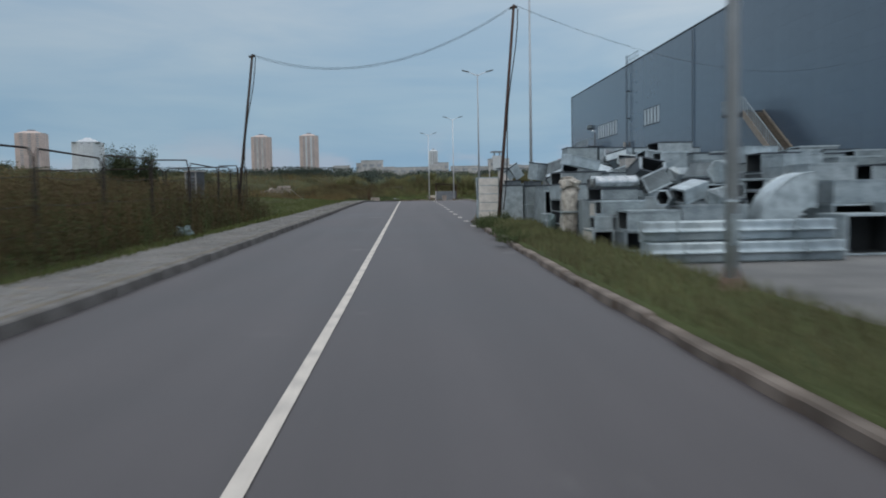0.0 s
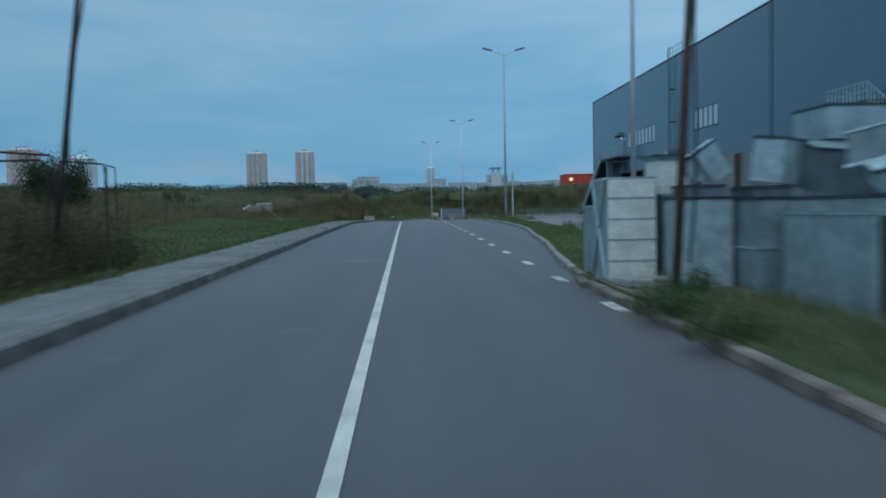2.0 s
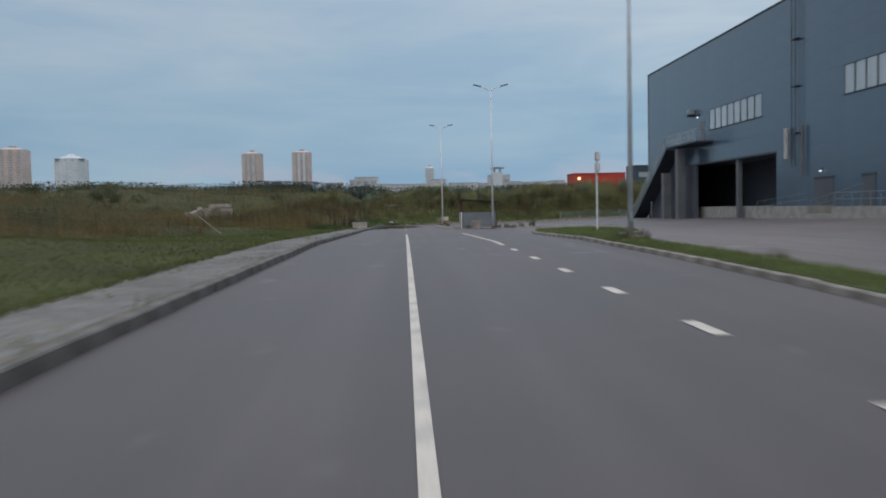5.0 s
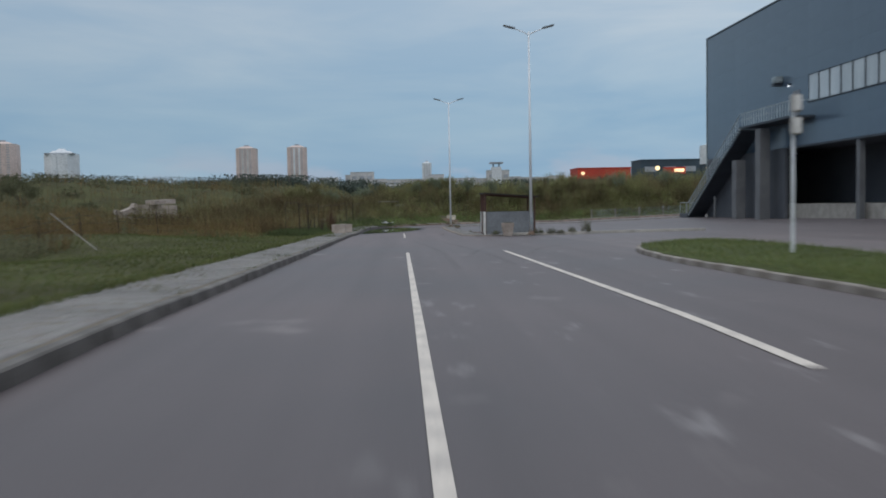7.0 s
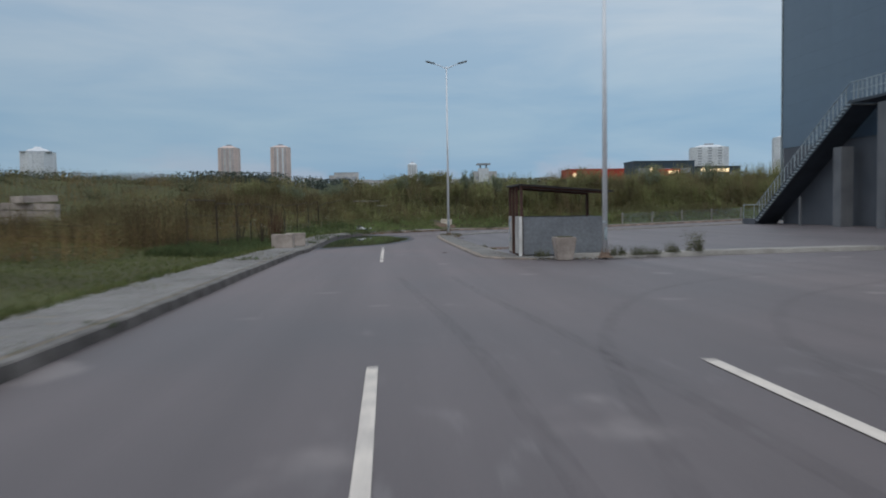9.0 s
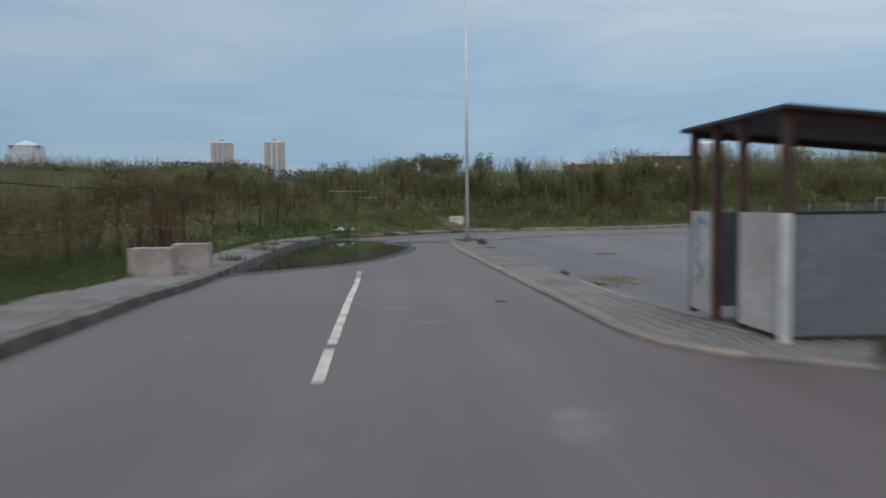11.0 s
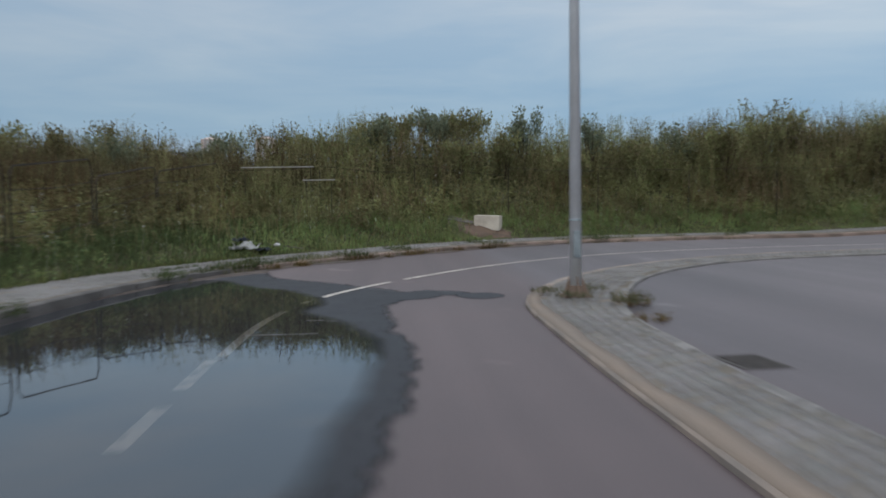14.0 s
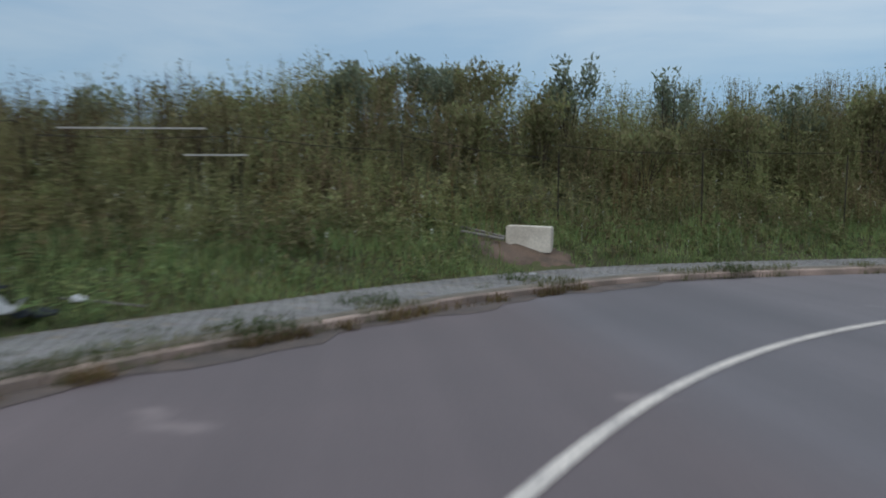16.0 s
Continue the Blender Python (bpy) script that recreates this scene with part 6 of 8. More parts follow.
tops = []
for y_ in np.arange(17.1, 22.0, 1.0):
    z_ = stack(5.72, 6.7, y_, y_ + 0.95, 1.2 + 0.2 * hrnd.random())
    if abs(y_ - 19.1) < 0.2:
        crate(5.5, 6.71, y_ - 0.1, y_ + 0.85, z_ + 0.36, z_ + 0.002, mat=GALV, lip=TRIM, yaw=-2)
    else:
        tops.append((6.2, y_ + 0.48, z_))
for y_ in np.arange(24.1, 25.9, 1.0):
    tops.append((6.5, y_ + 0.48, stack(6.05, 6.95, y_, y_ + 0.95, 1.4 + 0.2 * hrnd.random())))
for y_ in np.arange(16.75, 27.0, 1.05):
    z_ = stack(7.0, 7.95, y_, y_ + 1.0, float(np.interp(y_, (16, 20, 24, 27), (1.3, 1.7, 1.85, 2.0))) + 0.12 * hrnd.random())
    if 19.8 < y_ < 20.9:
        part("shelf_board", boxed(-0.05, 1.3, -0.4, 0.8, 0, 0.03), TRIM, thing("sheet_lid", pose(6.95, y_ + 0.3, z_ + 0.002), "long dark sheet lid lying on the ducts", "sheet lid", "scrap duct heap"))
        crate(7.02, 7.66, y_ + 0.1, y_ + 0.8, z_ + 0.46, z_ + 0.035, open_to="-x", mat=GALV, lip=GALV)
        crate(7.8, 8.15, y_ - 0.02, y_ + 0.4, z_ + 0.42, z_ + 0.035, mat=GALV_DULL, lip=TRIM)
    elif 23.0 < y_ < 24.0:
        crate(6.95, 7.75, y_ + 0.05, y_ + 0.75, z_ + 0.4, z_ + 0.003, mat=SHEETPALE, lip=TRIM)
    else:
        tops.append((7.47, y_ + 0.5, z_))
for y_ in np.arange(17.0, 27.2, 1.4):
    tp_ = float(np.interp(y_, (17, 19.5, 22, 24, 26), (1.45, 1.65, 1.9, 2.25, 2.2)))
    z_ = stack(8.25, 9.25, y_, y_ + 1.3, tp_, ("", "-x", ""))
    if y_ > 20.5:
        crate(8.2, 9.2, y_ + 0.03, y_ + 1.2, z_ + 0.36 + 0.1 * hrnd.random(), z_ + 0.002, hrnd.choice(["", "", "-x"]), 0, hrnd.choice([GALV, GALV, SHEETPALE]), TRIM, hrnd.uniform(-3, 3))
for y_ in np.arange(17.2, 23.4, 1.35):
    for x_ in (9.4, 10.6, 11.8):
        stack(x_, x_ + 1.15, y_, y_ + 1.25, float(np.interp(y_, (17, 20, 23), (1.75, 2.15, 2.4))) + 0.2 * hrnd.random(), ("", "-x"))
# the far row, level along its top
for k, (x0_, x1_) in enumerate(((6.2, 7.24), (7.3, 8.45), (8.5, 9.6), (9.66, 10.8))):
    z_ = stack(x0_, x1_, 27.8, 28.75, 2.36, ("", "-y", ""))
    crate(x0_, x1_ - 0.03, 27.75, 28.78, 2.76 - 0.02 * k, z_ + 0.003, mat=(GALV_DULL, GALV)[k % 2], lip=TRIM)
# pieces thrown on top, most of them tilted
# added dark boxes stand in for the shaded gap under the tilted pieces
crate(4.02, 4.5, 27.1, 27.75, 1.66, 1.505, mat=GALV_DARK, lip=TRIM)
crate(4.62, 5.1, 26.5, 27.2, 1.62, 1.485, mat=GALV_DARK, lip=TRIM)
tumbled(4.24, 27.3, 1.662, 0.2, 0.09, 0.36, 4, -36, 4, "", GALV, TRIM)
tumbled(4.5, 27.25, 1.662, 0.3, 0.1, 0.5, 4, -34, 6, "", GALV, TRIM)
tumbled(4.98, 26.72, 1.62, 0.46, 0.42, 0.56, 7, 3, 34, "", GALV, TRIM)
tumbled(5.72, 26.7, 1.465, 0.95, 0.5, 0.55, 15, 4, 3, "", GALV_OLD, TRIM)
tumbled(6.6, 26.9, 1.5, 0.8, 0.55, 0.5, 10, 24, 30, "-y", GALV_DULL, TRIM)
tumbled(5.6, 25.05, 1.475, 0.95, 0.7, 0.42, -10, 17, 28, "-y", GALV_OLD, GALV)
tumbled(5.25, 24.5, 1.475, 0.5, 0.32, 0.24, 18, -22, -20, "", GALV, TRIM)
tumbled(5.95, 23.0, 1.31, 0.75, 0.85, 0.45, 14, 20, -25, "-x", GALV)
tumbled(5.1, 20.6, 1.765, 0.8, 0.6, 0.26, 4, 12, 15, "", GALV)
for k, (x_, y_, z_) in enumerate(tops):
    kind = hrnd.random()
    if kind < 0.22:
        hood(x_, y_, z_ + 0.02, 0.75, 0.7, hrnd.uniform(0.28, 0.42), yaw=hrnd.uniform(-30, 30))
    elif kind < 0.34:
        round_duct(x_, y_, z_, hrnd.uniform(0.14, 0.2), hrnd.uniform(0.8, 1.1), yaw=hrnd.uniform(-25, 25))
    elif kind < 0.5:
        hex_duct(x_, y_, z_ + 0.02, hrnd.uniform(0.18, 0.26), hrnd.uniform(0.6, 0.9), hrnd.uniform(10, 80), 0, hrnd.choice([GALV, GALV_DULL]), kind < 0.46)
    else:
        tumbled(x_, y_, z_, hrnd.uniform(0.5, 0.85), hrnd.uniform(0.4, 0.7), hrnd.uniform(0.22, 0.4), hrnd.uniform(-26, 26), hrnd.uniform(-26, 26), hrnd.uniform(-35, 35), hrnd.choice(["-x", "-y", ""]), hrnd.choice([GALV, GALV_DARK, GALV_OLD, GALV_DULL]), hrnd.choice([GALV, TRIM]))
# upright duct wrapped in torn pale insulation
wrap = thing("wrapped_duct", pose(4.62, 19.5, gz(4.62, 19.5)), "upright duct wrapped in torn whitish insulation", "wrapped duct", "scrap duct heap")
for nm_, w_, z0_, z1_, amp_ in (("wrapping", 0.17, 0.0, 1.22, 0.11), ("torn_wrapping", 0.23, 1.18, 1.42, 0.17)):
    bm = boxed(-w_, w_, -w_ * 0.95, w_ * 0.95, z0_, z1_, bevel=0.05)
    bmesh.ops.subdivide_edges(bm, edges=bm.edges[:], cuts=5, use_grid_fill=True)
    for v in bm.verts:
        q = v.co * 4.3
        v.co += Vector((noise.noise(q), noise.noise(q + Vector((9, 0, 0))), (0.5 if z0_ else 0.0) * noise.noise(q + Vector((0, 7, 0))))) * amp_
    part(nm_, bm, INSULATION, wrap, smooth=True)
part("band", boxed(-0.215, 0.215, -0.21, 0.21, 0.62, 0.65), GALV_DULL, wrap, "steel strap")
# long flat-oval ducts laid crosswise at the near end
for k, (y_, z_, x0_, x1_) in enumerate(((13.05, 0.0, 4.6, 7.85), (13.57, 0.0, 4.68, 7.75), (13.3, 0.335, 4.58, 7.8))):
    ov = thing("oval_duct", pose((x0_ + x1_) / 2, y_, gz(6, y_) + 0.005 + z_, 0, 0, hrnd.uniform(-1, 1)), "long bright flat-oval galvanised duct lying at the heap's end", "oval duct", "scrap duct heap")
    bm = boxed(-(x1_ - x0_) / 2, (x1_ - x0_) / 2, -0.25, 0.25, 0, 0.33)
    bmesh.ops.bevel(bm, geom=[e_ for e_ in bm.edges if abs(e_.verts[0].co.x - e_.verts[1].co.x) > 1], offset=0.163, segments=9, affect="EDGES")
    for f_ in bm.faces:
        f_.smooth = abs(f_.normal.x) < 0.5
    part("skin", bm, GALV, ov)
    for x_ in np.array([-0.32, 0.3]) * (x1_ - x0_):
        rb = boxed(x_ - 0.01, x_ + 0.01, -0.254, 0.254, -0.003, 0.334)
        bmesh.ops.bevel(rb, geom=[e_ for e_ in rb.edges if abs(e_.verts[0].co.x - e_.verts[1].co.x) > 0.01], offset=0.15, segments=5, affect="EDGES")
        part("joint_band", rb, GALV_DULL, ov)
crate(8.2, 9.2, 13.6, 14.6, 0.8, open_to="-y", mat=GALV_DULL)
crate(9.3, 10.6, 13.6, 14.7, 1.0, ribs=1, mat=GALV)


# ---- vegetation ----
vr = np.random.default_rng(11)


def plants(name, base, height, mat, leaves=8, leaf=0.16, stem=0.007, lean=0.3, label="", category="weeds", flat=0.5, low=0.1, rise=(-0.2, 1.0), taper=0.55):
    """Stalks with leaves, joined: every leaf is a bent quad of its own."""
    n = len(base)
    az = vr.uniform(0, 2 * np.pi, n)
    ln = vr.uniform(0, lean, n) * height
    dirx, diry = np.cos(az), np.sin(az)
    tx = np.stack([-diry, dirx, np.zeros(n)], 1) * stem
    mid = base + np.stack([dirx * ln * 0.3, diry * ln * 0.3, height * 0.55], 1)
    top = base + np.stack([dirx * ln, diry * ln, height], 1)
    sv = np.stack([base - tx, base + tx, mid + tx * 0.7, mid - tx * 0.7, mid - tx * 0.7, mid + tx * 0.7, top + tx * 0.25, top - tx * 0.25], 1).reshape(-1, 3)
    q = np.arange(len(sv)).reshape(-1, 4)
    V, F = [sv], [q]
    if leaves:
        k = np.repeat(np.arange(n), leaves)
        t = low + (1 - low) * vr.uniform(0, 1, len(k)) ** (0.75 if taper > 0.6 else 1.0)
        c = np.where((t < 0.55)[:, None], base[k] + (mid[k] - base[k]) * (t / 0.55)[:, None], mid[k] + (top[k] - mid[k]) * ((t - 0.55) / 0.45)[:, None])
        a = vr.uniform(0, 2 * np.pi, len(k))
        L = leaf * height[k] ** 0.5 * vr.uniform(0.5, 1.2, len(k)) * (1.15 - taper * t)
        up = vr.uniform(rise[0], rise[1], len(k))
        d = np.stack([np.cos(a), np.sin(a), up], 1)
        d /= np.linalg.norm(d, axis=1)[:, None]
        s = np.cross(d, np.array([0, 0, 1.0])) + vr.normal(0, 0.25, (len(k), 3))
        s /= np.linalg.norm(s, axis=1)[:, None]
        w = (L * 0.5 * flat * vr.uniform(0.5, 1.0, len(k)))[:, None]
        e = c + d * L[:, None] - np.array([0, 0, 0.25]) * L[:, None]
        m_ = c + d * (L * 0.5)[:, None]
        lv = np.stack([c, m_ + s * w, e, m_ - s * w], 1).reshape(-1, 3)
        V.append(lv)
        F.append(np.arange(len(lv)).reshape(-1, 4) + len(sv))
    ob = raw(name, np.vstack(V), np.vstack(F), mat)
    return tagged(ob, label, category, kind="stuff")


def scatter_beyond(n, s0, s1, d0, d1, power=1.0):
    """Points on the field side, between distances d0 and d1 from the outer kerb, along its length from s0 to s1."""
    seg = np.r_[0, np.cumsum(np.linalg.norm(np.diff(OUTER, axis=0), axis=1))]
    s = vr.uniform(s0, s1, n)
    d = d0 + (d1 - d0) * vr.uniform(0, 1, n) ** power
    c = np.stack([np.interp(s, seg, OUTER[:, j]) for j in (0, 1)], 1)
    c2 = np.stack([np.interp(s + 0.3, seg, OUTER[:, j]) for j in (0, 1)], 1)
    t = (c2 - c) / np.linalg.norm(c2 - c, axis=1)[:, None]
    return c + np.stack([-t[:, 1], t[:, 0]], 1) * d[:, None], d


def on_land(p):
    return np.c_[p, land(p[:, 0], p[:, 1]) - 0.03]


def clumpy(p, scale=0.25, seed=0.0):
    return 0.5 + 0.5 * np.sin(p[:, 0] * scale * 3.1 + 2 * np.sin(p[:, 1] * scale * 1.7 + seed)) * np.cos(p[:, 1] * scale * 2.3 + seed)


def flattened(p):
    """Weeds are kept low along the camera's line of sight to the dumped slabs."""
    a, b = np.array([-12.0, 106.0]), np.array([-18.9, 122.6])
    t = np.clip(((p - a) @ (b - a)) / ((b - a) @ (b - a)), 0, 1)
    q = np.linalg.norm(p - a - t[:, None] * (b - a), axis=1)
    return 0.55 + 0.45 * smooth(2.4, 4.5, q)


def hollow(p):
    """Weeds are lower behind the fence before the bend, and in a gap on the bank."""
    x, y = p[:, 0], p[:, 1]
    return (1 - 0.38 * smooth(-4.5, -7, x) * smooth(122, 130, y) * (1 - smooth(144, 149, y))) * (1 - 0.24 * smooth(-8, -6.5, x) * (1 - smooth(-4.2, -2.8, x)) * smooth(142, 147, y))


def rough_patch(p, scale, seed=0.0):
    """Soft random patches, 0 to 1."""
    return np.clip([0.5 + 0.8 * noise.noise(Vector((x * scale, y * scale, seed))) + 0.3 * noise.noise(Vector((x * scale * 2.7, y * scale * 2.7, seed + 5))) for x, y in p], 0, 1)


# arc lengths: y of the straight + 60; the bend starts near 186
p, d = scatter_beyond(1500, 168, 250, 3.0, 13.5, 1.0)
clump = vr.integers(0, len(p), 19000)
spread = vr.normal(0, 0.27, (len(clump), 2))
tall_ = vr.uniform(0.62, 1.25, len(p))[clump] * (1 - 0.9 * np.clip((spread ** 2).sum(1), 0, 0.45))
p, d = p[clump] + spread, d[clump]
c, c2 = rough_patch(p, 0.22, 1.0), rough_patch(p, 0.7, 9.0)
c = c + vr.normal(0, 0.1, 1500)[clump]
xw = smooth(-1.0, -5.0, p[:, 0])
hh = (0.75 + 1.2 * smooth(2.9, 7.0, d)) * (0.55 + 0.42 * c + 0.42 * c2) * vr.uniform(0.8, 1.1, len(p)) * tall_ * flattened(p) * (0.66 + 0.3 * smooth(-6, 4, p[:, 0]) + 0.3 * smooth(-2.5, -6.5, p[:, 0])) * (1 - 0.3 * xw * (1 - smooth(4.0, 6.5, d))) * (1 + 0.3 * xw * smooth(8.0, 10.0, d))
hh = np.minimum(hh * (1 + 0.16 * smooth(7, 12, p[:, 0])), 2.45) * hollow(p)
kind = c + vr.normal(0, 0.12, len(p)) - 0.3 * xw
SPIRE = dict(rise=(0.1, 1.6), low=0.06, flat=0.34, taper=0.8)
for name_, k, mat_, n_, leaf_, text_ in (
        ("bank_weeds", (kind > 0.52) & (xw < 0.5), BANK_WEED, 30, 0.17, "tall leafy green willowherb on the bank"),
        ("bank_olive_weeds", (kind > 0.36) & (kind <= 0.52) | (kind > 0.52) & (xw >= 0.5), BANK_OLIVE, 28, 0.16, "tall olive weeds on the bank"),
        ("bank_dry_weeds", (kind <= 0.36) & (xw < 0.5), BANK_DRY, 26, 0.14, "tall brown seeding weeds on the bank"),
        ("bank_brown_weeds", (kind <= 0.36) & (xw >= 0.5), FENCE_DRY, 20, 0.15, "tall dark brown weeds on the bank")):
    plants(name_, on_land(p[k]), hh[k], mat_, n_, leaf_, label=text_, **SPIRE)
p, d = scatter_beyond(7500, 172, 204, 6.5, 14.0)
hh = vr.uniform(1.35, 2.05, len(p)) * (0.7 + 0.45 * rough_patch(p, 0.35, 17.0)) * flattened(p) * hollow(p)
k = rough_patch(p, 0.3, 25.0) > 0.55
plants("thicket_brown_weeds", on_land(p[~k]), hh[~k], FENCE_DRY, 20, 0.16, label="dense brown weeds behind the field fence", **SPIRE)
plants("thicket_olive_weeds", on_land(p[k]), hh[k], BANK_OLIVE, 20, 0.16, label="dense olive weeds behind the field fence", **SPIRE)
# leafy undergrowth at the foot of the tall weeds
p, d = scatter_beyond(7500, 180, 246, 2.1, 7.0)
e_ = smooth(-1.0, 3.0, p[:, 0])
k = (d > 3.6 - 1.5 * e_ + 0.5 * vr.normal(0, 1, len(p))) & (np.hypot(p[:, 0] - 4.6, p[:, 1] - 145.5) > 1.2)
p, d = p[k], d[k]
hh = vr.uniform(0.35, 0.8, len(p)) * (0.45 + 0.55 * smooth(2.0, 4.0, d)) * (0.6 + 0.7 * rough_patch(p, 0.8, 61.0))
k = rough_patch(p, 0.35, 67.0) > 0.5
plants("undergrowth_green", on_land(p[k]), hh[k], BANK_WEED, 20, 0.24, 0.006, 0.45, label="leafy green undergrowth at the foot of the bank", flat=0.5, low=0.05, rise=(-0.1, 1.2))
plants("undergrowth_brown", on_land(p[~k]), hh[~k], BANK_OLIVE, 20, 0.22, 0.006, 0.45, label="olive-brown undergrowth at the foot of the bank", flat=0.5, low=0.05, rise=(-0.1, 1.2))
# yellow-brown goldenrod in drifts
p, d = scatter_beyond(2600, 176, 240, 3.2, 8.5)
p = p[rough_patch(p, 0.4, 21.0) > 0.66]
plants("goldenrod", on_land(p), vr.uniform(0.8, 1.5, len(p)), WEED_DRY, 20, 0.13, label="yellowish goldenrod gone to seed among the weeds", **SPIRE)
p, d = scatter_beyond(6000, 197, 240, 5.5, 11.0)
hh = vr.uniform(1.1, 2.0, len(p)) * (0.5 + 0.75 * rough_patch(p, 0.5, 33.0)) * (0.72 + 0.28 * smooth(-5, 3, p[:, 0])) * hollow(p)
k = p[:, 0] < -1.0
plants("bank_reeds_west", on_land(p[k]), hh[k], BANK_OLIVE, 18, 0.2, label="tall olive weeds on the bank", **SPIRE)
plants("bank_reeds", on_land(p[~k]), hh[~k], BANK_WEED, 20, 0.23, label="tall leafy willowherb on the bank", **SPIRE)
p, d = scatter_beyond(14000, 160, 216, 13.0, 40.0)
kk_ = clumpy(p, 0.3, 4.0) > 0.5
hh = vr.uniform(0.65, 1.4, len(p)) * flattened(p)
plants("slope_weeds", on_land(p[kk_]), hh[kk_], WEED, 12, 0.2, flat=0.3, rise=(0.2, 2.0), label="tall green weeds on the slope behind the bank")
plants("slope_dry_weeds", on_land(p[~kk_]), hh[~kk_], WEED_DRY, 12, 0.18, flat=0.3, rise=(0.2, 2.0), label="tall brown weeds on the slope behind the bank")
p, d = scatter_beyond(60000, 165, 245, 1.62, 4.4)
keep_ = np.hypot(p[:, 0] - 4.9, p[:, 1] - 145.3) > 0.75
p, d = p[keep_], d[keep_]
hh = vr.uniform(0.12, 0.36, len(p)) * (0.55 + 0.5 * smooth(1.7, 3.5, d)) * (0.5 + 0.9 * rough_patch(p, 0.9, 41.0))
k = p[:, 0] + vr.normal(0, 1.5, len(p)) < -1.5
plants("bank_grass_west", on_land(p[k]), hh[k], GRASS, 1, 0.3, 0.012, 0.5, label="long dark grass at the foot of the bank", category="grass", flat=0.2)
plants("bank_grass", on_land(p[~k]), hh[~k], BANK_GRASS, 1, 0.3, 0.012, 0.5, label="long green grass at the foot of the bank", category="grass", flat=0.2)
p, d = scatter_beyond(420, 176, 236, 2.0, 6.0)
plants("umbel_flowers", on_land(p), vr.uniform(0.5, 1.1, len(p)), UMBEL, 7, 0.07, 0.002, low=0.9, flat=1.2, label="white umbel flowers among the weeds", category="wild flowers")

# west field: tall weeds, first by the fence, then behind the mown strip
p, d = scatter_beyond(13000, 55, 94, 1.8, 9.0)
plants("fence_weeds", on_land(p), vr.uniform(0.6, 1.6, len(p)) * (0.4 + 0.6 * smooth(1.7, 2.7, d)), FENCE_DRY, 10, 0.17, flat=0.3, label="tall brown weeds along the fence")
p, d = scatter_beyond(5000, 55, 96, 1.75, 9.0)
plants("fence_weeds_green", on_land(p), vr.uniform(0.5, 1.3, len(p)) * (0.45 + 0.55 * smooth(1.7, 2.7, d)), GRASS, 12, 0.16, flat=0.3, label="tall green weeds along the fence")
p, d = scatter_beyond(17000, 92, 186, 8.6, 30.0, 1.3)
c = clumpy(p, 0.12, 1.0)
hh = (0.45 + 0.3 * smooth(8.6, 13, d)) * (0.7 + 0.5 * c) * vr.uniform(0.6, 1.25, len(p)) * flattened(p)
k = c > 0.72
plants("field_weeds", on_land(p[k]), hh[k] * 1.25, WEED, 11, 0.2, 0.01, flat=0.3, label="green weeds in the field")
plants("field_dry_weeds", on_land(p[~k]), hh[~k] * 1.15, WEED_DRY, 11, 0.17, 0.01, flat=0.28, label="brown dry weeds in the field")
p, d = scatter_beyond(7500, 160, 198, 4.2, 20.0)
plants("corner_weeds", on_land(p), vr.uniform(0.6, 1.35, len(p)) * flattened(p) * hollow(p), WEED_DRY, 13, 0.14, flat=0.3, label="brown weeds behind the concrete blocks")
p, d = scatter_beyond(9000, 20, 300, 28, 130, 1.4)
plants("far_field_weeds", on_land(p), vr.uniform(0.4, 1.0, len(p)) * (0.6 + 0.8 * clumpy(p, 0.05, 3.0)) * flattened(p), WEED, 8, 0.4, 0.02, label="distant weeds and scrub of the field", flat=0.6)
p, d = scatter_beyond(9000, 20, 300, 14, 110, 1.4)
plants("far_field_dry_weeds", on_land(p), vr.uniform(0.4, 0.9, len(p)) * flattened(p), WEED_DRY, 8, 0.35, 0.02, label="distant brown weeds of the field", flat=0.6)
# mown strip
p, d = scatter_beyond(95000, 50, 182, 1.6, 9.4)
plants("mown_grass", on_land(p), vr.uniform(0.05, 0.12, len(p)), MOWN, 0, 0.22, 0.013, 0.9, label="short green grass strip beside the pavement", category="grass", flat=0.22)


def on_verge(n):
    i = vr.uniform(0, kq - 1.001, n)
    j, f = i.astype(int), (i % 1)[:, None]
    a = VERGE_L[j] * (1 - f) + VERGE_L[j + 1] * f + [0.14, 0]
    b = VERGE_R[j] * (1 - f) + VERGE_R[j + 1] * f
    t = vr.uniform(0, 1, n)[:, None]
    q = a + (b - a) * t
    q = q[(q[:, 1] < 25.9 + 0.35 * np.sin(q[:, 0] * 5)) | (q[:, 1] > 28.6 + 0.3 * np.sin(q[:, 0] * 7))]
    return np.c_[q, level(q[:, 0], q[:, 1]) + 0.12]


q = on_verge(46000)
k = q[:, 1] < 31 + vr.normal(0, 1.0, len(q))
plants("verge_dry_grass", q[k], vr.uniform(0.05, 0.2, k.sum()), VERGE_DRY, 1, 0.25, 0.008, 0.6, label="long olive grass of the verge by the heap", category="grass", flat=0.22)
q = q[~k]
plants("verge_grass", q, vr.uniform(0.04, 0.13, len(q)), VERGE_BLADE, 1, 0.25, 0.008, 0.6, label="short green grass of the verge", category="grass", flat=0.22)


